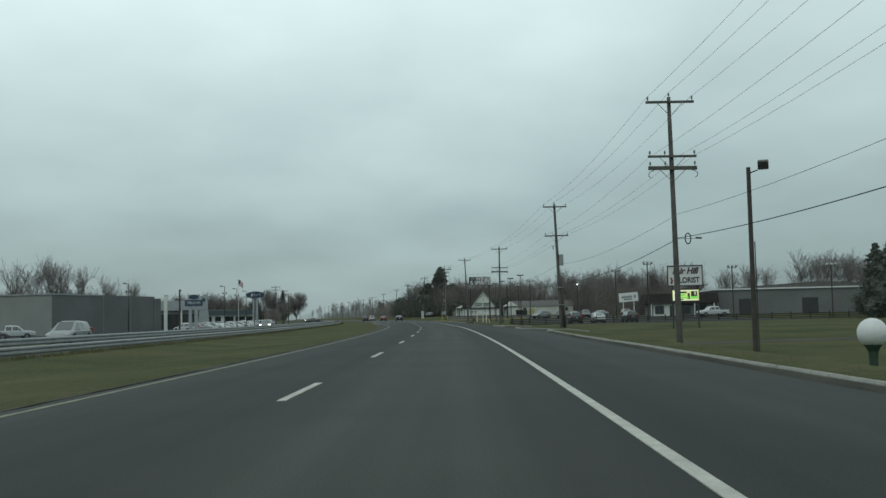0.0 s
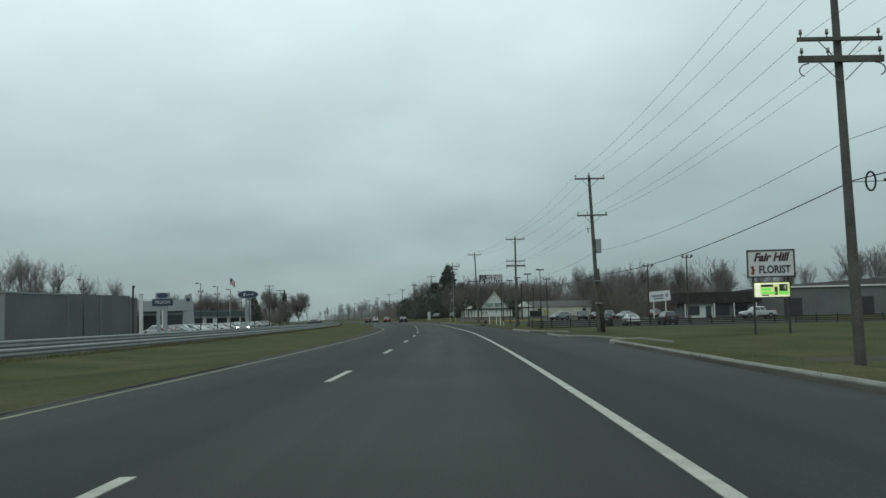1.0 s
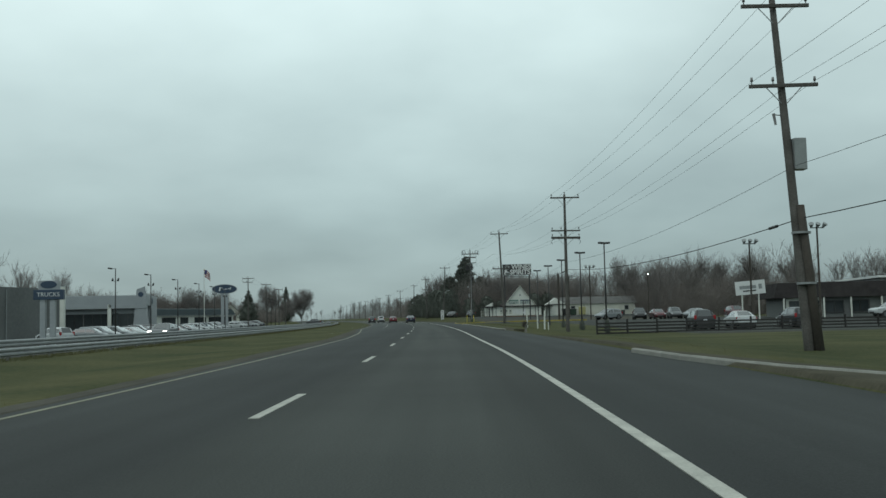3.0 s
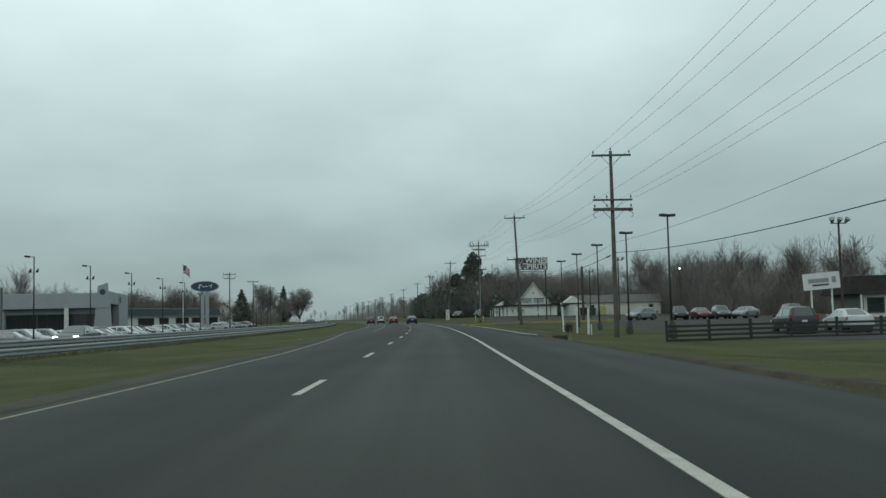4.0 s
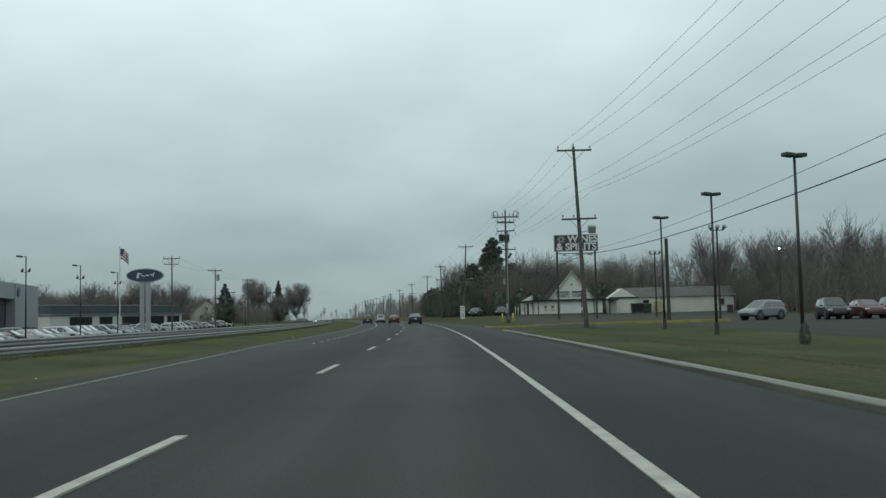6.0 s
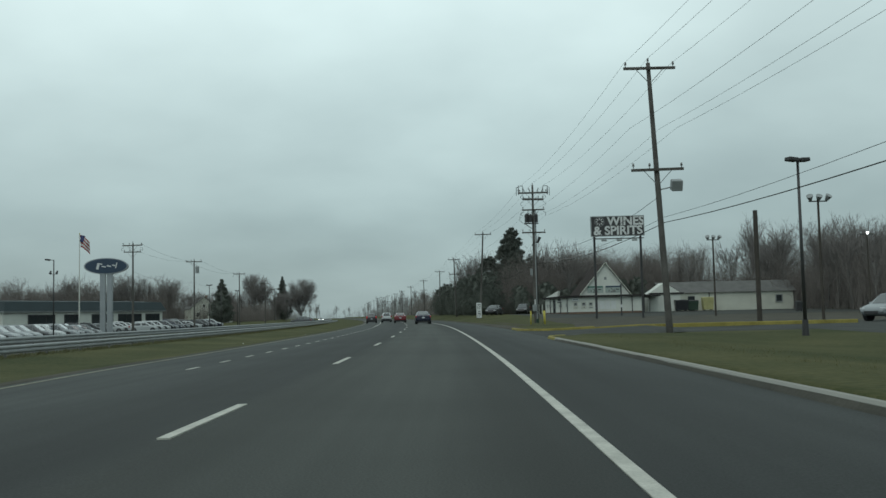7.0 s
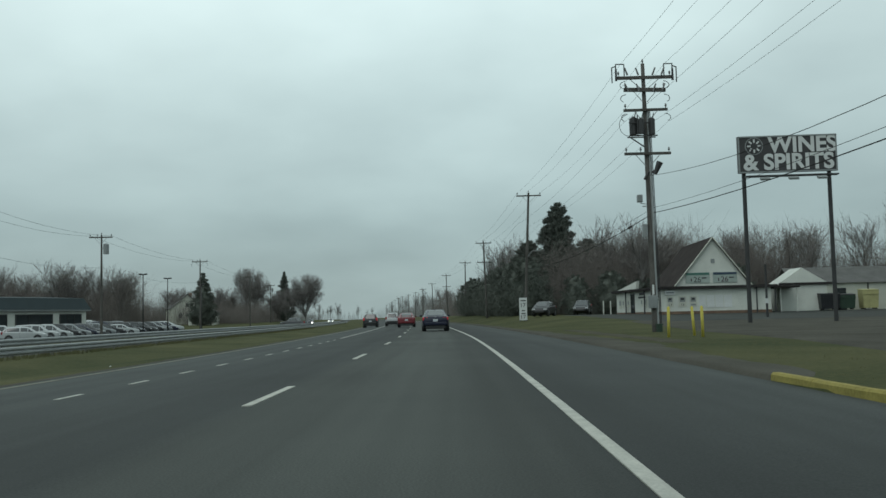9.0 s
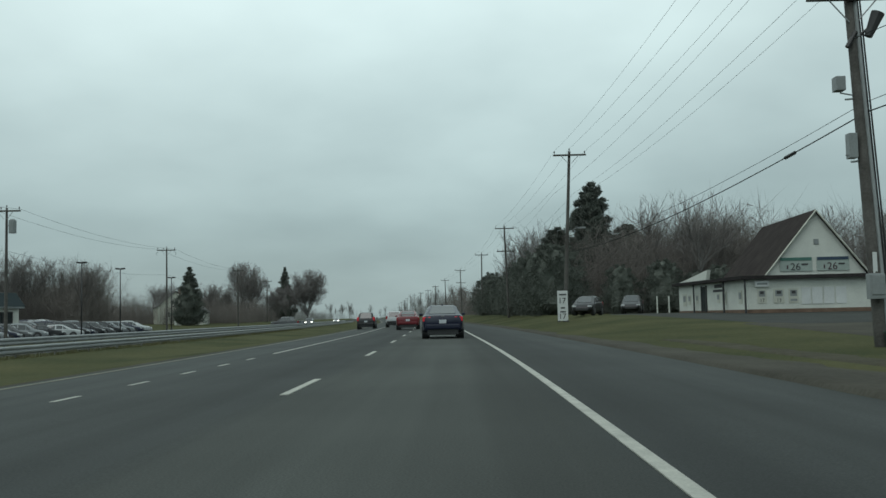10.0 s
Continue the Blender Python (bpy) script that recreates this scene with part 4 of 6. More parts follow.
# ---------------------------------------------------------------- lamps
def lot_lamp(x, y, h, yaw, label, heads=2):
    m = pose(*on(x, y), 0, 0, yaw)
    ob = thing("lot_lamp", m, label, "lamp post", "lot lamps")
    z = h - m.translation.z
    part("pole", tube(B(), (0, 0, -0.05), (0, 0, z), 0.075, 0.05, 8), DARKMETAL, ob, "", True)
    part("base", tube(B(), (0, 0, -0.1), (0, 0, 0.6), 0.14, 0.11, 10), CONCRETE if heads == 1 else DARKMETAL, ob)
    for s in ((-1, 1) if heads == 2 else (-2,)):
        bm = B()
        box(bm, (s * 0.27, 0, z), (0.44, 0.34, 0.16), 0, 0.04, 0, -s * 4)
        tube(bm, (0, 0, z - 0.05), (s * 0.2, 0, z), 0.03, 0.03, 6)
        part("lamp_head", bm, DARKMETAL, ob)
    if heads == 1:
        for s in (-1, 1):
            bm = B()
            tube(bm, (0, 0, z - 1.45), (s * 0.28, -0.05, z - 1.25), 0.02, 0.02, 5)
            tube(bm, (s * 0.28, -0.12, z - 1.28), (s * 0.3, 0.14, z - 1.05), 0.12, 0.07, 8)
            part("side_spotlight", bm, DARKMETAL, ob)
    return ob


for x, y in ((9.2, 141.4), (8.3, 153.2), (7.4, 164.7), (6.65, 176.3), (5.9, 187.8)):
    lot_lamp(x, y, 6.7, 25, "dark metal lamp post with two flat heads", 2)
LAMP_FEET = ((9.2, 141.4, 1.25), (8.3, 153.2, 1.1), (7.4, 164.7, .9))
for x, y in ((-49.1, 142.4), (-39.7, 162.5), (-41.0, 176.7), (-42.7, 191.8), (-44.3, 206.5), (-46.0, 220.5), (-48.3, 235.0)):
    lot_lamp(x, y, 6.9, 12, "dark lamp post with one arm and side spotlights", 1)
for x, y in ((-56.7, 303.7), (-58.5, 315.3), (-62.5, 338.0)):
    lot_lamp(x, y, 6.75, 10, "dark metal lamp post with two flat heads", 2)


def flood_mast(x, y, h, yaw, lit=False):
    m = pose(*on(x, y), 0, 0, yaw)
    ob = thing("flood_mast", m, "dark wooden mast with a cluster of flood lamps" if not lit else "mast with one lit white flood lamp", "lamp post", "flood masts")
    z = h - m.translation.z
    part("pole", tube(B(), (0, 0, -0.1), (0, 0, z), 0.11, 0.08, 8), WOODD, ob)
    part("bracket", box(B(), (0, 0, z - 0.15), (1.3, 0.08, 0.08)), DARKMETAL, ob)
    for u in (-0.55, 0.0, 0.55):
        bm = B()
        k = .5 if lit else 1.0
        tube(bm, (u, -0.05, z - 0.1), (u * 1.25, -0.05 - .25 * k, z - .1 + .32 * k), 0.1 * k, 0.24 * k, 10)
        part("flood_lamp", bm, LAMPGLOW if lit and u == 0 else TANKM, ob)
    return ob


flood_mast(29.8, 152.0, 8.5, 10)
flood_mast(26.4, 162.4, 7.9, 10)
flood_mast(15.8, 218.9, 8.5, 5)
flood_mast(44.5, 157.3, 7.9, 0)
flood_mast(57.7, 150.0, 7.5, 0)
flood_mast(15.2, 254.5, 8.5, 8)
flood_mast(30.4, 252.2, 8.45, 5, True)

m = pose(*on(15.0, 46.5), 0, 0, 0)
light_pole = thing("light_pole", m, "dark wooden light pole with a square flood lamp", "light pole")
part("pole", tube(B(), (-0.06, .3, -0.2), (0.03, 0.5, 7.9 - m.translation.z), 0.13, 0.10, 10), WOODD, light_pole)
part("guy_wire", tube(B(), (0.08, .15, -0.2), (0.14, .35, 5.6), 0.025, 0.025, 6), CABLE, light_pole, "black cable beside the pole")
bm = tube(B(), (0.05, 0.5, 7.6 - m.translation.z), (0.35, 0.1, 7.7 - m.translation.z), 0.03, 0.03, 6)
box(bm, (0.62, 0.05, 7.95 - m.translation.z), (0.5, 0.4, 0.42), -20, 0.04, 20)
part("flood_lamp", bm, DARKMETAL, light_pole)
m = pose(*on(10.4, 214.4), 0, 0, 0)
part("tall_post", tube(B(), (0, 0, -0.1), (0, 0, 7.4 - m.translation.z), 0.17, 0.15, 10), WOODD).matrix_basis = m
tagged(bpy.data.objects["tall_post"], "bare black wooden post without crossarms", "post")


# ---------------------------------------------------------------- vehicles
def wheel_meshes(r):
    t = tube(B(), (-0.11, 0, 0), (0.11, 0, 0), r, r, 18)
    bmesh.ops.bevel(t, geom=[e for e in t.edges if abs(e.verts[0].co.x - e.verts[1].co.x) < 1e-4], offset=0.035, segments=1, affect="EDGES")
    rim = tube(B(), (0.095, 0, 0), (0.118, 0, 0), r * 0.66, r * 0.6, 14)
    for k in range(5):
        a = 2 * math.pi * k / 5
        box(rim, (0.122, math.cos(a) * r * 0.32, math.sin(a) * r * 0.32), (0.02, r * 0.55, r * 0.16), 0, 0, math.degrees(a))
    return finish("tyre", t, RUBBER), finish("rim", rim, ALLOY)


TYRE, RIM = wheel_meshes(0.33)
TYRE_B, RIM_B = wheel_meshes(0.39)
# stations from tail to nose: y, half width, sill, shoulder, half width of the roof, roof
SHAPES = {
    "sedan": dict(st=[(-2.38, .70, .45, .84, .58, .87), (-2.28, .84, .32, .97, .68, 1.0), (-1.85, .90, .25, 1.0, .70, 1.05), (-1.05, .91, .21, .98, .57, 1.41), (-.3, .91, .21, .97, .59, 1.46), (.35, .91, .21, .96, .58, 1.43), (1.22, .90, .22, .93, .70, .98), (1.9, .87, .24, .84, .62, .87), (2.26, .76, .28, .69, .52, .72), (2.38, .58, .36, .57, .42, .59)],
                  cab=(2, 3, 5, 6), split=-.32, axle=1.38, wheel="s", tail=.84, lamp=(.36, .2)),
    "suv": dict(st=[(-2.26, .74, .46, .86, .62, .90), (-2.18, .86, .38, 1.0, .70, 1.05), (-1.82, .90, .30, 1.02, .62, 1.60), (-.4, .92, .27, 1.0, .64, 1.68), (.35, .91, .26, .99, .62, 1.63), (1.2, .90, .27, .97, .72, 1.03), (1.85, .86, .32, .87, .64, .91), (2.15, .77, .38, .72, .54, .76), (2.25, .62, .45, .6, .46, .63)],
                cab=(1, 2, 4, 5), split=-.35, axle=1.34, wheel="b", tail=1.0, lamp=(.2, .36)),
    "hatch": dict(st=[(-2.02, .66, .44, .84, .56, .88), (-1.94, .80, .34, .97, .66, 1.01), (-1.5, .87, .25, .99, .57, 1.43), (-.3, .88, .22, .97, .59, 1.49), (.4, .88, .22, .95, .57, 1.45), (1.22, .87, .23, .91, .68, .96), (1.72, .83, .26, .82, .60, .85), (1.96, .70, .32, .66, .50, .69), (2.05, .56, .38, .55, .42, .57)],
                  cab=(1, 2, 4, 5), split=-.3, axle=1.27, wheel="s", tail=.9, lamp=(.22, .26)),
    "pickup": dict(st=[(-2.92, .86, .55, 1.12, .80, 1.14), (-2.82, .94, .47, 1.18, .84, 1.2), (-1.02, .97, .43, 1.18, .84, 1.2), (-.84, .97, .43, 1.17, .70, 1.84), (0, .97, .43, 1.16, .71, 1.88), (.7, .97, .43, 1.15, .69, 1.82), (1.42, .96, .43, 1.13, .80, 1.2), (2.3, .94, .45, 1.08, .76, 1.13), (2.76, .86, .5, .98, .70, 1.02), (2.86, .72, .58, .88, .58, .9)],
                   cab=(2, 3, 5, 6), split=-.05, axle=1.75, wheel="b", tail=.98, lamp=(.16, .36)),
}


def build_car(kind, colour, m, label, group="", lit=False, heading_lamps=False):
    s = SHAPES[kind]
    st = np.array(s["st"])
    ob = thing({"pickup": "pickup_truck", "suv": "suv"}.get(kind, "car"), m, label, {"pickup": "pickup", "suv": "suv"}.get(kind, "car"), group)
    sec = lambda y: [float(np.interp(y, st[:, 0], st[:, k])) for k in range(1, 6)]

    def ring(y):
        w, zb, zs, wr, zr = sec(y)
        half = [(.8 * w, zb), (.97 * w, zb + .1), (w, zb + (zs - zb) * .55), (.985 * w, zs - .05), (.93 * w, zs), (wr + .05, zs + (zr - zs) * .84), (.84 * wr, zr)]
        return [(-x, y, z) for x, z in half] + [(x, y, z) for x, z in reversed(half)]

    body = part("body", loft(B(), [ring(y) for y in st[:, 0]]), colour, ob, "", True)
    body.data.set_sharp_from_angle(angle=radians(38))

    def pane(name, corners, out, label_=""):
        cs = [Vector(c) for c in corners]
        nrm = (cs[1] - cs[0]).cross(cs[-1] - cs[0]).normalized()
        nrm = nrm if nrm.dot(Vector(out)) > 0 else -nrm
        part(name, loft(B(), [[c - nrm * .01 for c in cs], [c + nrm * .012 for c in cs]]), CARGLASS, ob, label_)

    i0, i1, i2, i3 = s["cab"]
    r0, r1, f1, f0 = (st[i, 0] for i in s["cab"])
    for name, yb, yt, out in (("rear_window", r0, r1, (0, -1, .6)), ("windscreen", f0, f1, (0, 1, .6))):
        lo, hi = sec(yb), sec(yt)
        pt = lambda f, sx: (sx * (lo[3] * .82 * (1 - f) + hi[3] * .80 * f), yb + (yt - yb) * f, lo[4] * (1 - f) + hi[4] * f)
        pane(name, [pt(.04, -1), pt(.04, 1), pt(.985, 1), pt(.985, -1)], out)

    def flank(y, f, sx):
        w, zb, zs, wr, zr = sec(y)
        zt = zs + (zr - zs) * .84
        return (sx * (.93 * w * (1 - f) + (wr + .05) * f), y, zs * (1 - f) + zt * f)

    for sx in (-1, 1):
        out = (sx, 0, .4)
        sp = s["split"]
        mids = [y for y in st[i1:i2 + 1, 0]]
        for ya, yb in ((mids[0] + .04, sp - .06), (sp + .06, mids[-1] - .03)):
            inner = [y for y in mids if ya + .1 < y < yb - .1]
            ends = [ya] + inner + [yb]
            for p, q in zip(ends, ends[1:]):
                pane("side_window", [flank(p, .1, sx), flank(q, .1, sx), flank(q, .93, sx), flank(p, .93, sx)], out)
        if kind != "pickup":
            pane("side_window", [flank(r0 + (r1 - r0) * .42, .12, sx), flank(r1 - .03, .12, sx), flank(r1 - .03, .86, sx)], out)
        pane("side_window", [flank(f1 + .03, .12, sx), flank(f1 + (f0 - f1) * .62, .12, sx), flank(f1 + .03, .86, sx)], out)
        lw, lh = s["lamp"]
        tw = sec(st[1, 0] + .02)[0]
        part("tail_lamp", box(B(), (sx * (tw - lw / 2 + .015), st[1, 0] + .05, s["tail"]), (lw, .2, lh), sx * 10, .03), REDGLOW if lit else REDLENS, ob, "red tail lamp")
        hy = st[-3, 0] + .12
        hw = sec(hy)
        part("headlamp", box(B(), (sx * (hw[0] - .17), hy + .06, hw[2] - .07), (.34, .26, .13), -sx * 20, .04), HEADGLOW if heading_lamps else LENS, ob, "headlamp")
        part("door_mirror", box(B(), (sx * (sec(f1)[0] + .07), f1 + .42, sec(f1)[2] + .09), (.17, .09, .12), sx * -12, .03), colour, ob)
        part("door_seam", box(B(), (sx * (sec(sp)[0] - .004), sp, .62), (.012, .012, .6)), BLACKP, ob)
        for sy in (-1, 1):
            ay = s["axle"] * sy
            tyre, rim = (TYRE, RIM) if s["wheel"] == "s" else (TYRE_B, RIM_B)
            r = .33 if s["wheel"] == "s" else .39
            w_at = sec(ay)[0]
            part("wheel_arch", tube(B(), (sx * (w_at - .28), ay, r + .02), (sx * (w_at + .006), ay, r + .02), r + .06, r + .05, 16), BLACKP, ob)
            wo = shared("wheel", tyre, ob, pose(sx * (w_at - .10), ay, r, 0, 0, 0 if sx > 0 else 180))
            shared("rim", rim, wo, Matrix())
    tz = st[0]
    part("rear_bumper", box(B(), (0, tz[0] + .04, tz[2] + .07), (1.52, .2, .22), 0, .06), BLACKP if kind == "suv" else colour, ob)
    # valance set low in black, standing also for the shaded underbody
    part("rear_valance", box(B(), (0, tz[0] + .3, tz[2] - .15), (1.34, .5, .28), 0, .04), BLACKP, ob)
    nz = st[-1]
    part("front_grille", box(B(), (0, nz[0] - .01, nz[2] + .06), (.95, .07, .18), 0, .02), BLACKP, ob)
    part("number_plate", box(B(), (0, tz[0] - .015, tz[2] + (tz[3] - tz[2]) * .72), (.31, .04, .16), 0, .004), PLATE, ob, "pale plate with illegible bars")
    if kind == "pickup":
        part("bed_floor", box(B(), (0, -1.92, 1.19), (1.5, 1.6, .04)), BLACKP, ob, "open dark load bed")
    return ob


def lane_pose(y, o, back=False):
    x, yy, _ = P(y, o)
    z = road_z(y, o) if o > -8 else land(y, o) + .05
    return pose(x, yy, z + 0.005, 0, 0, turn(y) + (180 if back else 0))


blue_car = build_car("sedan", P_BLUE, lane_pose(261.5, 2.0), "dark blue sedan with lit red tail lamps on the road", "road traffic", True)
part("roof_fin", box(B(), (0, -.8, 1.47), (.05, .18, .09), 0, .02), P_BLUE, blue_car)
part("boot_badge", box(B(), (0, -2.34, 0.96), (.12, .02, .05), 0, .01), ALLOY, blue_car)
red_car = build_car("sedan", P_RED, lane_pose(294, -0.42), "red sedan with a rear spoiler on the road", "road traffic", False)
bm = box(B(), (0, -2.2, 1.16), (1.35, .22, .04), 0, .015)
for sx in (-.5, .5):
    box(bm, (sx, -2.18, 1.08), (.05, .12, .14))
part("spoiler", bm, P_RED, red_car)
build_car("suv", P_WHITE, lane_pose(322, -2.3), "white suv with a roof rack on the road", "road traffic")
build_car("suv", P_BLACK, lane_pose(315, -4.9), "dark suv with lit tail lamps in the turning lane", "road traffic", True)
for y, o, kind, col, lab in ((68, -24.6, "suv", P_SILVER, "silver suv on the opposite carriageway"), (150, -22.5, "sedan", P_GREY, "grey sedan with lit headlamps on the opposite carriageway"),
                             (430, -22, "suv", P_BLACK, "dark suv with lit headlamps on the opposite carriageway"), (520, -20, "sedan", P_WHITE, "pale car with lit headlamps on the opposite carriageway")):
    build_car(kind, col, lane_pose(y, o, True), lab, "oncoming traffic", False, y > 100)

build_car("pickup", P_GREY, pose(*on(-58.2, 375.5, .06), 0, 0, turn(376) + 62), "dark grey pickup turning into the opposite carriageway", "oncoming traffic")

# masters of the parked cars stand in the lots themselves
MASTERS = {}


def park(kind, cname, x, y, yaw, label, group):
    m = pose(*on(x, y, 0.055), 0, 0, yaw)
    key = (kind, cname)
    if key not in MASTERS:
        col = dict(white=P_WHITE, silver=P_SILVER, black=P_BLACK, grey=P_GREY, red=P_MAROON, blue=P_BLUE, beige=P_TAN)[cname]
        MASTERS[key] = build_car(kind, col, m, label, group)
        return MASTERS[key]
    return tagged(copy_thing(MASTERS[key], m), label, "", group)


rnd = random.Random(5)
NAMES = {"sedan": "sedan", "suv": "suv", "hatch": "hatchback", "pickup": "pickup truck"}
PALETTE = ["white", "silver", "silver", "white", "silver", "grey", "black", "grey", "white", "black", "blue", "white", "silver"]


def row_of_cars(y0, y1, step, o, yaw, group, where, kinds=("sedan", "suv", "hatch", "suv"), skip=0.08):
    y = y0
    while y < y1:
        if rnd.random() > skip:
            k, c = rnd.choice(kinds), rnd.choice(PALETTE)
            x, yy, _ = P(y + rnd.uniform(-.15, .15), o + rnd.uniform(-.4, .4))
            park(k, c, x, yy, turn(y) + yaw + rnd.uniform(-3, 3), f"{c} {NAMES[k]} parked {where}", group)
        y += step


row_of_cars(172, 262, 3.0, -36.5, -90, "cars in the dealership lot", "in the dealership lot")
row_of_cars(205, 300, 3.6, -42.0, -70, "cars in the dealership lot", "in the dealership lot", skip=0.25)
row_of_cars(288, 348, 2.9, -37.0, -75, "cars in the used-car lot", "in the used-car lot", skip=.04)
row_of_cars(316, 350, 2.9, -43.5, -75, "cars in the used-car lot", "in the used-car lot", skip=.05)
row_of_cars(320, 352, 2.9, -50.0, -105, "cars in the used-car lot", "in the used-car lot", skip=.05)
row_of_cars(326, 352, 2.9, -57.0, -75, "cars in the used-car lot", "in the used-car lot", skip=.1)
row_of_cars(112, 150, 5.5, -53.0, -60, "cars in the dealership lot", "in the dealership lot", ("suv", "pickup"), 0.2)
park("suv", "white", -46.5, 163.0, 60, "white suv parked beside the pylon sign", "cars in the dealership lot")
for x, k, c, yaw in ((21.4, "suv", "black", 176), (24.1, "sedan", "red", 182), (26.6, "suv", "grey", 178), (29.5, "sedan", "silver", 140), (35.2, "suv", "red", 186)):
    park(k, c, x, 205.0 + rnd.uniform(-.6, .6), yaw, f"{c} {NAMES[k]} parked before the bare trees", "cars in the side lot")
for x, y, k, c, yaw in ((17.6, 146.0, "suv", "black", 0), (21.1, 146.5, "sedan", "white", 0), (25.9, 147.0, "suv", "black", 5)):
    park(k, c, x, y, yaw, f"{c} {NAMES[k]} parked behind the rail fence", "cars behind the fence")
park("pickup", "white", 45.4, 174.0, 100, "white pickup truck parked beside the dark-roofed building", "cars in the side lot")
park("hatch", "black", -9.8, 295.0, 166, "dark car parked beside the price board", "cars at the shop")
park("suv", "black", -5.5, 308.0, 172, "black suv parked before the trees", "cars at the shop")
park("suv", "silver", 17.6, 211.0, 128, "silver suv parked on the lane beside the grass", "cars in the side lot")


# ---------------------------------------------------------------- buildings
def window(parent, c, w, h, panes=2, face=-1, fm=None):
    """A framed window on a wall that faces -y (face -1) or +x (face 1)."""
    fm = fm or DARKMETAL
    rot = pose(*c, 0, 0, 0 if face == -1 else 90)
    me = B()
    t = 0.06
    for x, z, sx, sz in ((0, h / 2, w, t), (0, -h / 2, w, t), (-w / 2, 0, t, h), (w / 2, 0, t, h)):
        box(me, (x, -0.03, z), (sx + t, 0.1, sz + (t if sz == t else 0)))
    for i in range(1, panes):
        box(me, (-w / 2 + w * i / panes, -0.03, 0), (0.05, 0.08, h))
    ob = part("window", me, fm, parent)
    ob.matrix_basis = rot
    g = B()
    for i in range(panes):
        box(g, (-w / 2 + w * (i + .5) / panes, 0.0, 0), (w / panes - .05, 0.03, h - .05))
    part("pane", g, GLASS, ob)
    return ob


# the shop with the steep gable
G = land(290, offset(6.6, 290.0))
m = pose(6.55, 290.3, G, 0, 0, 4.0)
shop = thing("shop", m, "white shop with a steep brown gable roof and posters", "shop")
HS, AP = 2.1, 7.2
FOOT = [(-5.7, -2.8), (4.6, -2.8), (4.6, 12.0), (-7.7, 12.0)]


def storey(z0, z1, grow):
    cx, cy = -1.5, 4.6
    ring = [(x + math.copysign(grow, x - cx), y + math.copysign(grow, y - cy)) for x, y in FOOT]
    return loft(B(), [[(x, y, z) for x, y in ring] for z in (z0, z1)])


part("wall", storey(-.2, HS + .3, 0), WHITEP, shop, "white painted walls")
part("plinth", storey(-.2, .22, .03), BRICKB, shop, "dark brick plinth")
part("fascia", storey(HS + .2, HS + .44, .5), ROOFD, shop, "dark flat fascia")
bm = prism(B(), [(-3.75, HS + .4), (3.55, HS + .4), (0.0, AP)], 0.0, 0.25)
part("gable", bm, WHITEP, shop, "white triangular gable")
for sx, name in ((-1, "roof_slope"), (1, "roof_slope")):
    e = -3.95 if sx < 0 else 3.75
    bm = B()
    loft(bm, [[(0, y, AP + .12), (e, y, HS + .34), (e, y, HS + .2), (0, y, AP - .02)] for y in (-.3, 14.0)])
    part(name, bm, ROOFB, shop)
for sx in (-1, 1):
    bm = B()
    e = -3.95 if sx < 0 else 3.75
    tube(bm, (0, -.32, AP + .05), (e, -.32, HS + .3), .06, .06, 4)
    part("barge_board", bm, CREAM, shop)
bm = loft(B(), [[(-7.6, 13.6, HS + .42), (-6.0, 8.6, HS + 1.4), (-6.1, 8.8, HS + .42)], [(-7.3, 13.7, HS + .42), (-5.7, 8.7, HS + 1.4), (-5.8, 8.9, HS + .42)]])
part("side_gable", bm, WHITEP, shop, "small white side gable")
part("gable_vent", box(B(), (0, -.03, AP - 2.2), (.36, .05, .4), 0, .02), TANKM, shop)
for x in (-1.5, 1.1):
    bn = part("banner", box(B(), (x, -.05, 3.4), (2.3, .04, 1.0), 0, .01), BANNERP, shop, "white price banner with a green strip")
    part("banner_strip", box(B(), (x, -.08, 3.78), (2.2, .04, .22)), GREENINK if x < 0 else BLUE, bn)
    words("26", .74, DARKINK if x > 0 else SIGND, bn, pose(x - .05, -.085, 3.2, 90, 0, 0))
    part("small_print", box(B(), (x + .6, -.08, 3.38), (.45, .03, .12)), SIGND, bn)
    part("small_print", box(B(), (x - .62, -.08, 3.2), (.1, .03, .26)), DARKINK, bn)
FY = -2.8
bx = part("box_sign", box(B(), (-4.75, FY - .1, 1.98), (.95, .2, .42), 0, .02), SIGNW, shop, "white box sign")
part("print_bar", box(B(), (-4.75, FY - .22, 1.98), (.7, .02, .14)), TANKM, bx)
for x, w, txt in ((-4.75, .62, "17"), (-3.6, .72, "13"), (-2.6, .66, "")):
    ps = part("poster", box(B(), (x, FY - .03, 1.12), (w, .03, 1.0), 0, .005), CREAM, shop, "pale poster with a bottle picture and a price")
    part("picture", box(B(), (x, FY - .05, 1.3), (w * .7, .02, .42)), TANKM, ps)
    part("print_bar", box(B(), (x, FY - .062, 1.36), (w * .4, .02, .2)), SIGND, ps)
    if txt:
        words(txt, .34, SIGND, ps, pose(x, FY - .052, .82, 90, 0, 0))
    else:
        part("print_bar", box(B(), (x, FY - .05, .82), (w * .7, .02, .16)), TANKM, ps)
for x, w in ((-1.75, .6), (-1.0, .7), (-.2, .7), (.62, .72)):
    part("poster", box(B(), (x, FY - .03, 1.1), (w, .03, 1.15), 0, .005), SIGNW, shop, "plain white poster")
SIDE = Matrix.Translation((-5.7, -2.8, 0)) @ Matrix.Rotation(math.atan2(14.8, -2.0) + math.pi, 4, "Z")


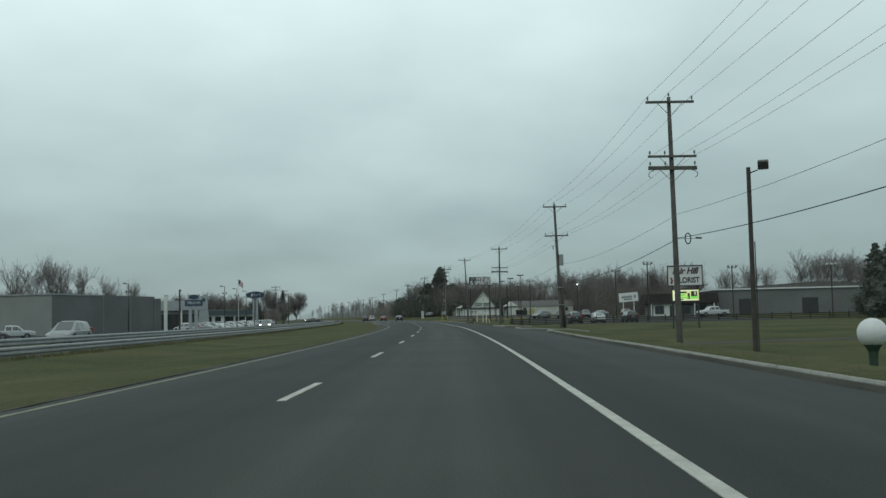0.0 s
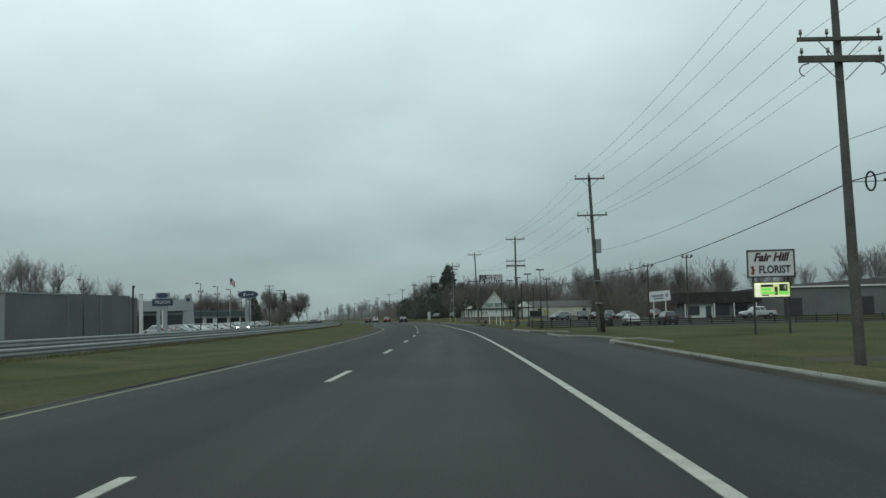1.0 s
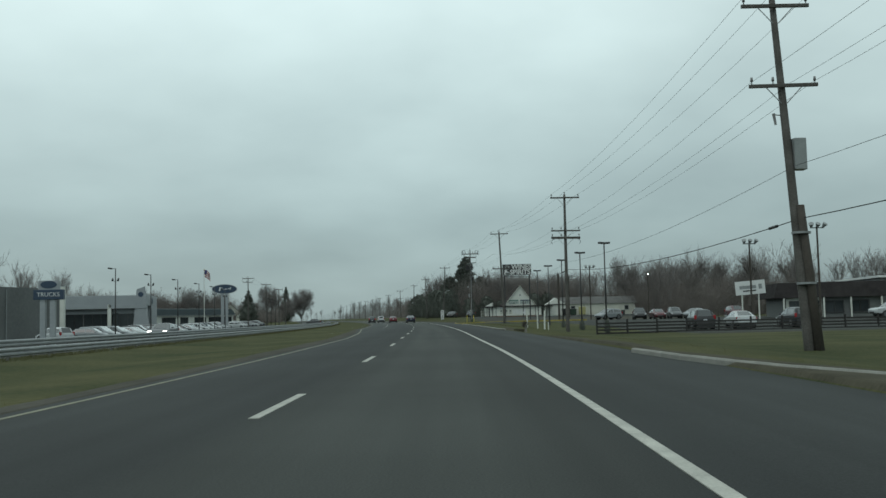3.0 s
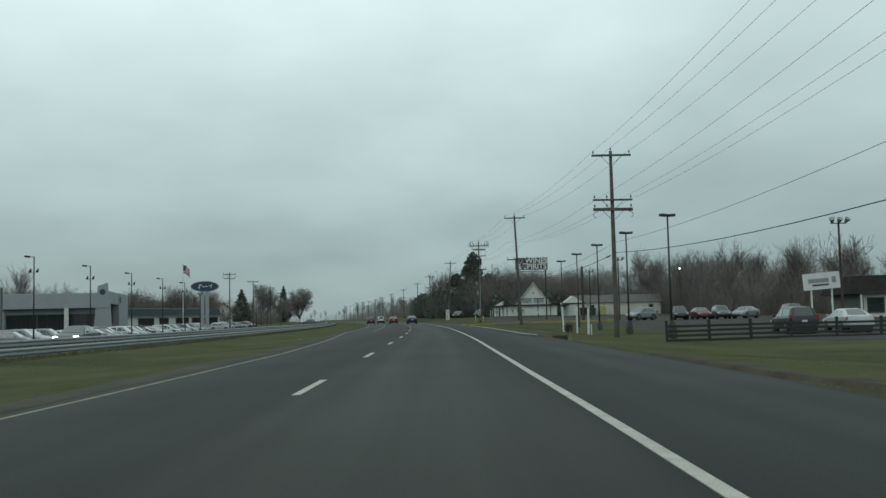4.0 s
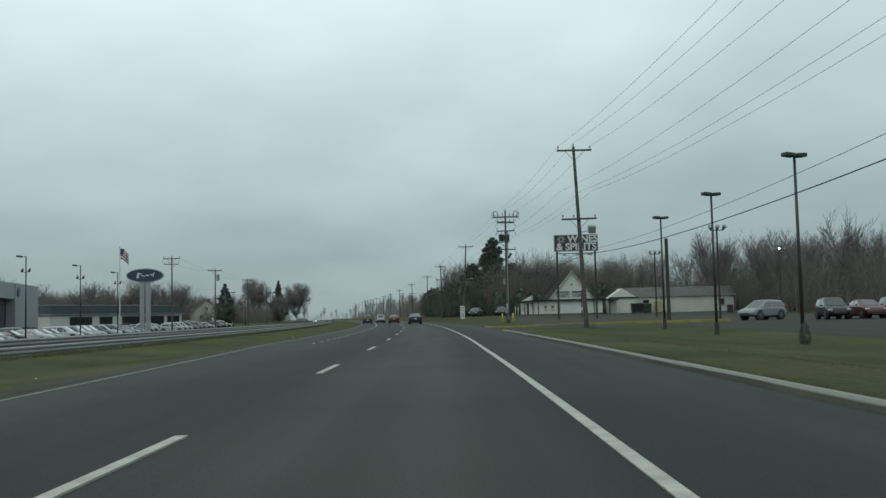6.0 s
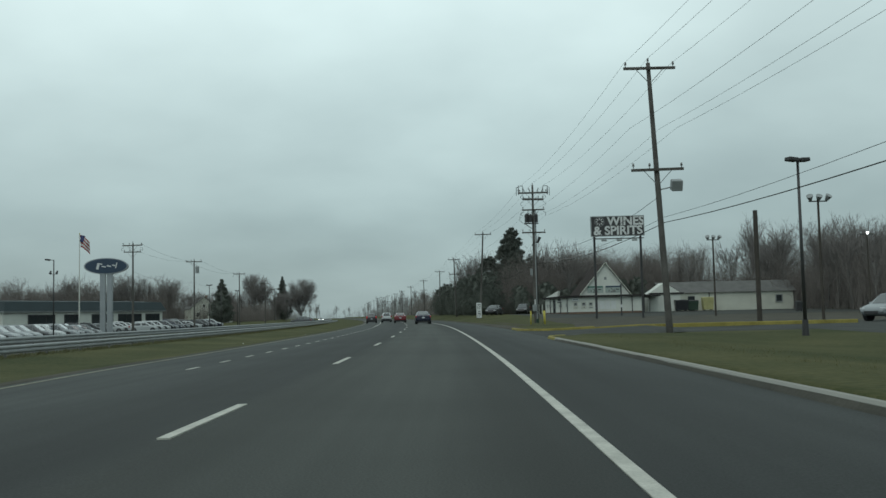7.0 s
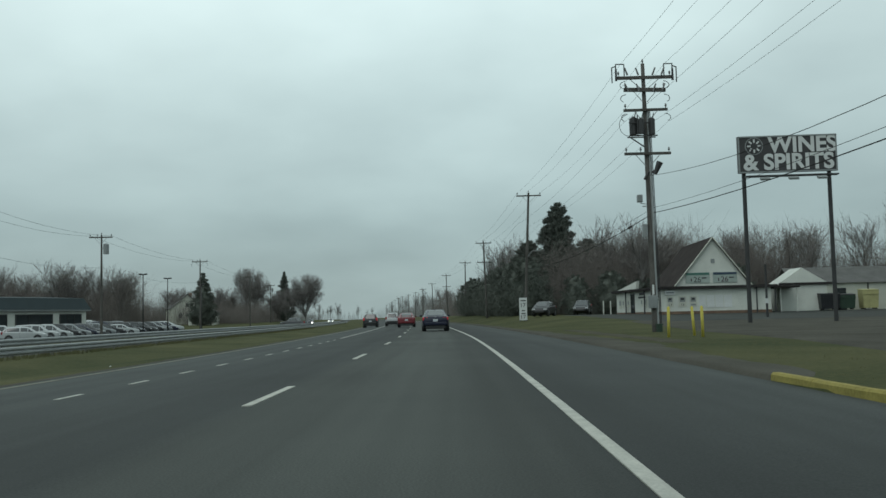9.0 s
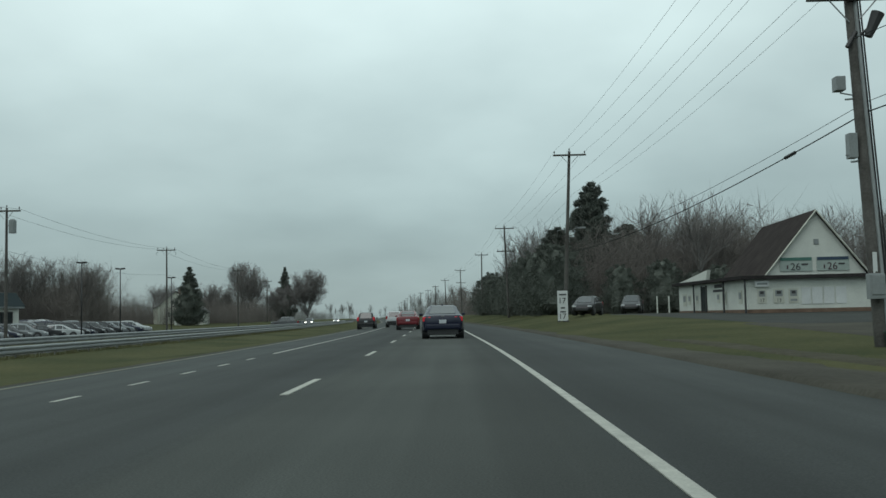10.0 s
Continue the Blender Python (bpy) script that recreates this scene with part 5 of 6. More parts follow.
def side_part(name, c, size, material, parent, label=""):
    """A flat part on the long side wall; x runs from the front corner to the back."""
    ob = part(name, box(B(), (0, 0, 0), size, 0, .005), material, parent, label)
    ob.matrix_basis = SIDE @ Matrix.Translation((-c[0], c[1], c[2]))
    return ob


side_part("door", (8.7, -.04, 1.1), (.95, .08, 1.95), GLASS, shop, "dark glass door")
for px in (8.15, 9.25):
    side_part("door_frame", (px, -.05, 1.12), (.09, .12, 2.05), DARKMETAL, shop)
side_part("print_bar", (5.6, -.03, 2.02), (1.5, .04, .26), SIGND, shop, "dark painted lettering, illegible")
side_part("print_bar", (5.5, -.03, 1.68), (2.3, .04, .18), SIGND, shop, "dark painted lettering, illegible")
for px, w, hh in ((4.4, .9, .9), (5.6, .6, .7), (1.3, .65, .95), (10.3, .6, .7), (13.4, .9, 1.0), (12.2, .6, .8)):
    ps = side_part("poster", (px, -.03, 1.1), (w, .03, hh), CREAM, shop, "pale poster with illegible print")
    side_part("picture", (px, -.06, 1.2), (w * .66, .02, hh * .5), TANKM, shop)
for c in ((-5.95, -3.1), (-6.5, 1.0), (-7.35, 7.6), (4.9, -3.1), (3.2, -3.1)):
    part("porch_post", tube(B(), (c[0], c[1], -.2), (c[0], c[1], HS + .25), .07, .07, 8), DARKMETAL, shop)
part("porch_roof", box(B(), (6.0, -.6, HS + .2), (2.6, 4.4, .16), 0, .02), ROOFD, shop)
for q in ((5.6, -2.4), (7.1, -2.4)):
    part("porch_post", tube(B(), (q[0], q[1], -.2), (q[0], q[1], HS + .15), .05, .05, 8), WHITEP, shop)

m = pose(12.7, 290.6, land(291, 36), 0, 0, 3)
shed = thing("store_shed", m, "long white shed with a grey shingle roof", "shed")
part("wall", box(B(), (11.6, 6.0, 1.35), (19.6, 7.0, 2.7), 0, .01), CREAM, shed)
part("end_wall", box(B(), (2.3, 2.2, 1.3), (4.4, 4.4, 2.6), 0, .01), WHITEP, shed)
bm = prism(B(), [(-.15, 2.55), (4.75, 2.55), (2.2, 4.15)], 0.0, 4.0)
part("gable", bm, WHITEP, shed)
bm = B()
loft(bm, [[(x, 2.2, 2.65), (x, 5.9, 4.35), (x, 9.9, 2.6), (x, 5.9, 4.2)] for x in (2.0, 21.8)])
part("roof", bm, ROOFG, shed)
part("fascia", box(B(), (2.5, -.1, 2.6), (5.0, .2, .22)), ROOFD, shed)
part("door", box(B(), (6.6, 2.45, 1.1), (1.0, .08, 2.1), 0, .01), GLASS, shed)
window(shed, (19.3, 2.46, 1.6), .9, 1.0, 1, -1, TANKM)
part("downpipe", tube(B(), (9.2, 2.4, .1), (9.2, 2.4, 2.6), .06, .06, 6), DARKMETAL, shed)


def bin_box(x, y, s, material, name, label, yaw):
    ob = thing(name, pose(*on(x, y, .05), 0, 0, yaw), label, "bin")
    bm = B()
    loft(bm, [[(-s[0] / 2 * k, -s[1] / 2 * k, z), (s[0] / 2 * k, -s[1] / 2 * k, z), (s[0] / 2 * k, s[1] / 2 * k, z), (-s[0] / 2 * k, s[1] / 2 * k, z)] for k, z in ((.9, .1), (1, s[2] * .85), (1, s[2]))])
    part("body", bm, material, ob)
    part("lid", box(B(), (0, 0, s[2] + .04), (s[0] * 1.04, s[1] * 1.04, .08), 0, .02, 4), BLACKP if material != BINYELLOW else BINYELLOW, ob)
    part("rim_bar", box(B(), (0, -s[1] / 2 - .03, s[2] * .8), (s[0], .06, .08)), material, ob)
    for sx in (-1, 1):
        part("skid", box(B(), (sx * s[0] * .35, 0, .05), (.12, s[1] * .8, .12)), BLACKP, ob)
    return ob


bin_box(17.2, 290.9, (1.9, 1.4, 1.5), P_BLACK, "dumpster", "black steel dumpster beside the shed", 8)
bin_box(18.95, 291.2, (1.5, 1.2, 1.4), GREENPOST, "dumpster", "dark green dumpster beside the shed", 0)
bin_box(21.1, 291.4, (1.5, 1.3, 1.8), BINYELLOW, "donation_bin", "yellow metal collection bin before the shed", 4)
bin_box(27.5, 268.0, (.7, .7, 1.1), BLACKP, "litter_bin", "dark litter bin on the grass", 4)

# big shop sign on two legs
m = pose(2.2, 252.7, land(253, offset(3, 253)), 0, 0, 3)
gz_ = m.translation.z
wine = thing("roadside_sign", m, "tall black sign on two legs reading wines and spirits", "sign")
for x in (0.35, 5.25):
    part("leg", tube(B(), (x, .25, -.2), (x, .25, 11.0 - gz_), .13, .12, 10), DARKMETAL, wine)
part("panel", box(B(), (2.8, 0, 10.0 - gz_), (5.65, .3, 2.15), 0, .02), SIGND, wine)
for c, s in (((2.8, -.17, 11.03 - gz_), (5.65, .06, .08)), ((2.8, -.17, 8.95 - gz_), (5.65, .06, .08)), ((0.02, -.17, 10 - gz_), (.08, .06, 2.1)), ((5.58, -.17, 10 - gz_), (.08, .06, 2.1))):
    part("frame_bar", box(B(), c, s), TANKM, wine)
words("WINES", 1.32, SIGNW, wine, pose(3.68, -.17, 10.5 - gz_, 90, 0, 0), "white capital letters", .98, 0, .04)
words("& SPIRITS", 1.28, SIGNW, wine, pose(2.85, -.17, 9.48 - gz_, 90, 0, 0), "white capital letters", 1.0, 0, .04)
emb = part("emblem", tube(B(), (.9, -.15, 10.48 - gz_), (.9, -.18, 10.48 - gz_), .52, .52, 20), TANKM, wine, "round grey emblem with a ring of pale leaves")
part("emblem_face", tube(B(), (.9, -.16, 10.48 - gz_), (.9, -.2, 10.48 - gz_), .47, .47, 20), SIGND, emb)
for a in range(0, 360, 45):
    part("pale_leaf", box(B(), (.9 + .3 * math.cos(radians(a)), -.205, 10.48 - gz_ + .3 * math.sin(radians(a))), (.2, .02, .09), 0, 0, 0, -a), SIGNW, emb)
part("catwalk", box(B(), (2.8, -.75, 8.62 - gz_), (5.2, .5, .07)), DARKMETAL, wine)
for x in (1.2, 2.8, 4.4):
    bm = box(B(), (x, -1.15, 8.42 - gz_), (.55, .3, .12), 0, .02, 25)
    tube(bm, (x, -.1, 8.7 - gz_), (x, -1.1, 8.45 - gz_), .03, .03, 6)
    part("sign_lamp", bm, TANKM, wine)

# florist sign
m = pose(18.3, 82.6, land(83, offset(18.5, 83)), 0, 0, -6)
gz_ = m.translation.z - 0.2
flo = thing("florist_sign", m, "white shop sign on two posts with a lit display", "sign")
for x in (.42, 2.55):
    part("post", box(B(), (x, .08, (4.3 - gz_) / 2), (.13, .13, 4.3 - gz_), 0, .01), DARKMETAL, flo)
brd = part("board", box(B(), (1.5, -.05, 3.74 - gz_), (2.85, .24, 1.72), 0, .02), SIGNW, flo, "white board with a dark frame")
for c, s in (((1.5, -.18, 4.58 - gz_), (2.95, .06, .09)), ((1.5, -.18, 2.9 - gz_), (2.95, .06, .09)), ((.06, -.18, 3.74 - gz_), (.09, .06, 1.75)), ((2.94, -.18, 3.74 - gz_), (.09, .06, 1.75))):
    part("frame_bar", box(B(), c, s), SIGND, brd)
words("Fair Hill", .72, DARKINK, brd, pose(1.5, -.18, 4.13 - gz_, 90, 0, 0), "dark slanting script", .92, .3, .03)
words("FLORIST", .66, SIGND, brd, pose(1.72, -.18, 3.34 - gz_, 90, 0, 0), "dark capital letters", .8, 0, .02)
for k in range(3):
    part("flower_mark", tube(B(), (.36 + .05 * (k % 2), -.18, 3.15 + .18 * k - gz_), (.36 + .05 * (k % 2), -.2, 3.15 + .18 * k - gz_), .1, .1, 8), REDINK, brd)
disp = part("display", box(B(), (1.5, -.03, 2.07 - gz_), (2.3, .2, 1.02), 0, .01), SIGND, flo, "dark display cabinet")
part("lit_panel", box(B(), (1.5, -.15, 2.07 - gz_), (2.16, .04, .9)), LED, disp, "lit yellow-green display")
for x, z, w, h, mt in ((.62, 2.26, .3, .4, LEDWHITE), (.62, 1.84, .3, .3, LEDWHITE), (1.2, 2.33, .75, .15, LEDDARK), (1.15, 2.1, .6, .17, LEDGREEN), (1.3, 1.88, .9, .14, LEDGREEN), (1.1, 1.72, .4, .08, LEDDARK), (1.75, 2.0, .18, .5, LEDDARK), (1.5, 2.44, 2.0, .07, LEDWHITE), (1.5, 1.66, 2.0, .06, LEDWHITE), (2.2, 2.2, .5, .45, LEDDARK), (2.2, 1.88, .6, .2, LEDGREEN), (2.3, 2.22, .2, .3, LEDWHITE)):
    part("print_bar", box(B(), (x, -.18, z - gz_), (w, .02, h)), mt, disp)

# dark-roofed florist building
m = pose(37.0, 187.0, land(187, 49), 0, 0, -4)
fb = thing("flower_shop", m, "low pale building with a dark mansard roof", "building")
part("wall", box(B(), (6.1, 6.0, 1.35), (12.2, 10, 2.7), 0, .01), GREYWALL, fb)
part("wall_panel", box(B(), (2.6, .97, 1.35), (4.4, .06, 2.5), 0, .01), WHITEP, fb, "white wall panel")
bm = B()
loft(bm, [[(-1.2 + k, .2 + k, z), (12.9 - k * .3, .2 + k, z), (12.9 - k * .3, 12 - k, z), (-1.2 + k, 12 - k, z)] for k, z in ((0, 2.55), (.55, 4.45), (.9, 4.5))])
part("roof", bm, ROOFD, fb, "dark shingle mansard roof")
for x, w in ((1.6, 1.6), (6.3, 2.2), (9.4, 2.2)):
    window(fb, (x, .92, 1.35), w, 1.5, 2)
part("door", box(B(), (4.0, .92, 1.1), (.9, .1, 2.1), 0, .01), GLASS, fb)
for x in (0, 4.9, 8.2, 11.9):
    part("porch_post", box(B(), (x, .35, 1.3), (.18, .18, 2.6), 0, .01), WHITEP, fb)
m = pose(55.9, 189.0, land(189, 64), 0, 0, -3)
wh = thing("warehouse", m, "long dark grey warehouse with a white roof edge", "building")
part("wall", box(B(), (14, 9, 2.3), (40, 18, 5.2), 0, .02), GREYWALL, wh)
part("roof_edge", box(B(), (14, 9, 5.0), (40.6, 18.6, .26), 0, .02), SIGNW, wh, "white roof edge")
part("roof", prism(B(), [(-6, 5.1), (34, 5.1), (14, 6.2)], 0, 18), ROOFG, wh)
for x in (0, 12, 22):
    part("loading_door", box(B(), (x, -.05, 1.6), (3, .1, 3), 0, .01), DARKMETAL, wh)

# tilted white board
m = pose(31.9, 185.2, land(186, 41), 0, 0, -8)
gz_ = m.translation.z - 0.6
sm = thing("white_board_sign", m, "white board sign leaning on two white posts", "sign")
part("board", box(B(), (.4, 0, 3.2 - gz_), (3.6, .16, 1.7), 0, .01, 0, -4), SIGNW, sm)
for x in (-.6, 1.4):
    part("post", box(B(), (x, .12, (3.2 - gz_) / 2), (.16, .16, 3.2 - gz_), 0, .01), WHITEP, sm)
part("print_bar", box(B(), (.1, -.1, 3.25 - gz_), (2.0, .02, .4), 0, 0, 0, -4), TANKM, sm)
part("print_bar", box(B(), (1.6, -.1, 3.35 - gz_), (.4, .02, .6), 0, 0, 0, -4), TANKM, sm)
part("print_bar", box(B(), (.3, -.1, 2.8 - gz_), (1.6, .02, .16), 0, 0, 0, -4), SIGND, sm)

m = pose(*on(6.5, 267.0), 0, 0, 0)
fpost = thing("forecourt_post", m, "slender dark post with a white band before the shop", "post")
part("post", tube(B(), (0, 0, -.1), (0, 0, 3.8), .09, .08, 8), DARKMETAL, fpost)
part("band", tube(B(), (0, 0, 1.0), (0, 0, 1.35), .1, .1, 8), SIGNW, fpost, "white band")

# price board beside the road
m = pose(-11.7, 287.6, land(287, 11), 0, 0, 10)
pb = thing("price_board", m, "white upright price board on the grass", "sign")
part("board", box(B(), (0, 0, 1.15), (.74, .12, 2.15), 0, .02), SIGNW, pb)
for z, w in ((1.95, .5), (1.0, .3), (.72, .4)):
    part("print_bar", box(B(), (0, -.07, z), (w, .02, .1)), SIGND, pb)
for z in (1.5, .38):
    words("17", .56, SIGND, pb, pose(-.05, -.07, z, 90, 0, 0), "dark figures")
for sx in (-1, 1):
    part("foot", box(B(), (sx * .3, 0, .05), (.08, .7, .1)), DARKMETAL, pb)

# ---------------------------------------------------------------- rail fence, posts, small roadside things
RAIL = finish("rail", box(B(), (0, 0, 0), (1, .06, .12), 0, .0), FENCEW)
FPOST = finish("fence_post", box(B(), (0, 0, .5), (.12, .12, 1.2), 0, .012), FENCEW)


def rail_fence(label, pts):
    base = thing("rail_fence", Matrix(), label, "fence")
    posts = []
    for (xa, ya), (xb, yb) in zip(pts, pts[1:]):
        n = max(1, round(math.hypot(xb - xa, yb - ya) / 2.6))
        posts += [(xa + (xb - xa) * i / n, ya + (yb - ya) * i / n) for i in range(n)]
    posts.append(pts[-1])
    places = [Vector(on(x, y)) for x, y in posts]
    for p in places:
        shared("fence_post", FPOST, base, Matrix.Translation(p) @ pose(0, 0, 0, rnd.uniform(-2, 2), rnd.uniform(-2, 2), rnd.uniform(0, 30)))
    for a, b in zip(places, places[1:]):
        for z in (.08, .32, .56, .8):
            d = b - a
            q = Vector((d.x, d.y, d.z)).to_track_quat("X", "Z").to_matrix().to_4x4()
            c = (a + b) / 2 + Vector((0, 0, z + rnd.uniform(-.02, .02)))
            shared("rail", RAIL, base, Matrix.Translation(c) @ q @ Matrix.Diagonal((d.length + .1, 1, 1, 1)))
    return base


rail_fence("dark wooden four-rail fence around the car lot", [(7.6, 133.8), (14.6, 136.4), (27, 138.2), (45, 139.5), (64, 139.0)])

for i, (y, o, h, w) in enumerate(((138.1, 9.05, 1.4, .05), (139.3, 10.0, 1.45, .05), (140.4, 11.0, .62, .035), (136.8, 10.24, 1.45, .06))):
    x, yy, _ = P(y, o)
    ob = thing("marker_post", pose(x, yy, land(y, o) - .02, 0, rnd.uniform(-2, 2), 0), "slender white marker post in the grass", "post", "white marker posts")
    part("post", tube(B(), (0, 0, -.1), (0, 0, h), w, w, 10), WHITEP, ob)
    part("cap", tube(B(), (0, 0, h), (0, 0, h + .03), w, w * .5, 10), WHITEP, ob)
for x, yy, h in ((-2.9, 312.0, 1.6), (-2.4, 306.0, 1.5)):
    ob = thing("marker_post", pose(*on(x, yy, -.02), 0, 0, 0), "white post at the back of the forecourt", "post", "white marker posts")
    part("post", tube(B(), (0, 0, -.1), (0, 0, h), .07, .07, 10), WHITEP, ob)
    part("cap", tube(B(), (0, 0, h), (0, 0, h + .04), .07, .03, 10), WHITEP, ob)
for y, o, h in ((231.0, 10.6, 1.05), (232.6, 12.0, 1.05), (230.5, 11.75, 1.05)):
    x, yy, _ = P(y, o)
    ob = thing("bollard", pose(x, yy, land(y, o) - .02, 0, rnd.uniform(-4, 3), 0), "yellow painted steel bollard in the grass", "bollard", "yellow bollards")
    part("post", tube(B(), (0, 0, -.1), (0, 0, h + .08), .057, .057, 12), YELLOW, ob, "", True)
    part("dome", tube(B(), (0, 0, h + .08), (0, 0, h + .13), .057, .02, 12), YELLOW, ob)
x, y, _ = P(125.7, 7.62)
stump = thing("stump", pose(x, y, land(125.7, 7.62), 0, 0, 0), "slim weathered stump topped by dark withered ivy", "stump")
part("trunk", loft(B(), [[(math.cos(a) * r + .03 * math.sin(z * 7), math.sin(a) * r, z) for a in np.linspace(0, 5.6, 9)] for z, r in ((-.05, .10), (.05, .085), (.25, .065), (.5, .065), (.62, .045))]), PALEWOOD, stump, "pale barkless trunk")
sprigs = random.Random(4)
bm = B()
for k in range(240):
    p = Vector((sprigs.gauss(-.02, .08), sprigs.gauss(0, .08), sprigs.uniform(.45, .75)))
    d = Vector((sprigs.gauss(-.02, .05), sprigs.gauss(0, .05), sprigs.gauss(-.02, .045)))
    tube(bm, p, p + d, .016, .004, 4)
part("dead_ivy", bm, WOODD, stump, "dark withered sprigs")
part("slab", box(B(), (-.40, .55, .14), (.66, .34, .26), 12, .03), DIRT, stump, "brown block beside it")
x, y, _ = P(24.0, 12.4)
z0 = land(24.0, 12.4)
ball = thing("ball_sign", pose(x, y, z0, 0, 0, 0), "white ball on a dark green post on the lawn", "lawn ornament")
bm = B()
bmesh.ops.create_uvsphere(bm, u_segments=24, v_segments=16, radius=.365, matrix=Matrix.Translation((0, 0, 1.08)))
part("ball", bm, SIGNW, ball, "white dimpled ball", True)
part("post", loft(B(), [[(math.cos(a) * r, math.sin(a) * r, z) for a in np.linspace(0, 5.5, 10)] for z, r in ((-.1, .11), (.45, .11), (.62, .13), (.80, .23))]), GREENPOST, ball)
for i in range(6):
    y = rnd.uniform(8, 240)
    o = rnd.choice([rnd.uniform(7.2, 9), rnd.uniform(-9, -7)])
    x, yy, _ = P(y, o)
    ob = raw("litter", [(-.09, -.06, 0), (.09, -.05, .02), (.07, .06, .03), (-.08, .05, .02), (0, 0, .05)], [(0, 1, 4), (1, 2, 4), (2, 3, 4), (3, 0, 4), (3, 2, 1, 0)], SIGNW)
    ob.matrix_basis = pose(x, yy, land(y, o), 0, 0, rnd.uniform(0, 360)) @ Matrix.Scale(.55, 4)
    tagged(ob, "scrap of white litter in the grass", "litter", "litter scraps")

# ---------------------------------------------------------------- dealership across the road
m = pose(-69.5, 163.0, land(163, -61) + .3, 0, 0, -10)
gb = thing("service_building", m, "large grey industrial building with a flat roof", "building")
part("end_wall", box(B(), (-25, 8, 3.2), (50, 16, 7.4), 0, .02), BEIGEWALL, gb, "beige end wall")
part("side_wall", box(B(), (-12.6, 26.0, 3.2), (25, 20.0, 7.5), 0, .02), GREYWALL, gb, "dark grey side wall")
part("side_wall", box(B(), (-12.4, 37.5, 3.1), (24.4, 3.0, 7.0), 0, .02), GREYWALL, gb, "dark grey side wall")
part("parapet", box(B(), (-25, 8, 6.85), (50.3, 16.3, .25), 0, .02), TANKM, gb)
for y in (16.2, 26, 36):
    part("panel_joint", box(B(), (.03, y, 3.2), (.08, .12, 6.9)), TANKM, gb)
part("face_panel", box(B(), (.02, 8, 3.2), (.06, 16, 7.3)), GREYWALL, gb, "dark grey cladding")

m = pose(-61.5, 228.5, land(228, -46), 0, 0, 15)
sr = thing("showroom", m, "silver panelled showroom with dark glass and slanting fins", "building")
part("wall", box(B(), (-7.5, 14.0, 3.2), (14, 28, 7.0), 0, .03), SILVERP, sr, "silver wall panels")
part("canopy", box(B(), (-6.6, -.6, 5.65), (15.6, 1.6, 2.3), 0, .05), SILVERP, sr, "deep silver canopy band")
for x in (-11.6, -7.2, -2.8):
    window(sr, (x, -.05, 1.9), 4.2, 3.4, 3)
for x in (-14.2, -5.0):
    part("column", box(B(), (x, -1.1, 2.6), (.6, .6, 5.4), 0, .03), WHITEP, sr)
bm = loft(B(), [[(-1.2, -1.3, 0), (1.7, -1.3, 0), (1.7, -.8, 0), (-1.2, -.8, 0)], [(-.5, -1.3, 7.8), (.9, -1.3, 8.3), (.9, -.8, 8.3), (-.5, -.8, 7.8)]])
part("fin", bm, SILVERP, sr, "tapering silver entrance fin")
part("oval_badge", tube(B(), (.2, -1.32, 6.9), (.2, -1.42, 6.9), .45, .45, 20), BLUE, sr)
window(sr, (-.42, 9.0, 2.7), 11.0, 4.8, 4, 1)
part("portal", box(B(), (-.4, 21.6, 3.4), (2.0, 12.6, 7.6), 0, .05), SILVERP, sr, "silver portal block")
part("portal_band", box(B(), (-.2, 9.0, 6.2), (1.4, 12.6, 2.0), 0, .05), SILVERP, sr, "silver band over the glass")
part("oval_badge", tube(B(), (.62, 16.6, 6.1), (.72, 16.6, 6.1), .55, .55, 20), BLUE, sr)

m = pose(-67.6, 311.3, land(311, -40) + .3, 0, 0, -18)
ts = thing("teal_roof_shop", m, "white sales building with a deep teal roof", "building")
part("wall", box(B(), (-5, -17, 1.2), (10, 34, 3.6), 0, .02), WHITEP, ts)
part("roof_edge", box(B(), (-4.9, -17, 3.0), (10.8, 34.6, .2), 0, .02), TANKM, ts)
bm = loft(B(), [[(.55, -34.3, 3.1), (-10.3, -34.3, 3.1), (-10.3, .35, 3.1), (.55, .35, 3.1)], [(-.1, -33.6, 4.5), (-9.6, -33.6, 4.5), (-9.6, -.3, 4.5), (-.1, -.3, 4.5)], [(-3, -31, 4.7), (-7, -31, 4.7), (-7, -3, 4.7), (-3, -3, 4.7)]])
part("roof", bm, TEAL, ts, "teal metal roof")
for y, w in ((-2.6, 3.4), (-8.2, 5.4), (-14.5, 4.6), (-21, 3.0), (-27, 5.0)):
    window(ts, (.05, y, 1.5), w, 2.0, 3, 1)
window(ts, (-5, -34.05, 1.3), 5, 1.6, 3)

m = pose(*on(-59.4, 193.3), 0, 0, 6)
col_ = thing("white_column", m, "plain white sign column beside the grey building", "column")
part("shaft", box(B(), (0, 0, (6.4 - m.translation.z) / 2), (.62, .62, 6.4 - m.translation.z), 0, .05), WHITEP, col_)
part("cap", box(B(), (0, 0, 6.42 - m.translation.z), (.7, .7, .08), 0, .02), SILVERP, col_)
m = pose(*on(-35.1, 121.2), 0, 0, 0)
dp = thing("lot_post", m, "dark wooden post with a small lamp at the lot's edge", "post")
part("post", tube(B(), (0, 0, -.1), (0, 0, 5.1 - m.translation.z), .13, .1, 9), WOODD, dp)
part("lamp", box(B(), (.12, -.1, 4.95 - m.translation.z), (.2, .26, .2), 0, .03), DARKMETAL, dp)

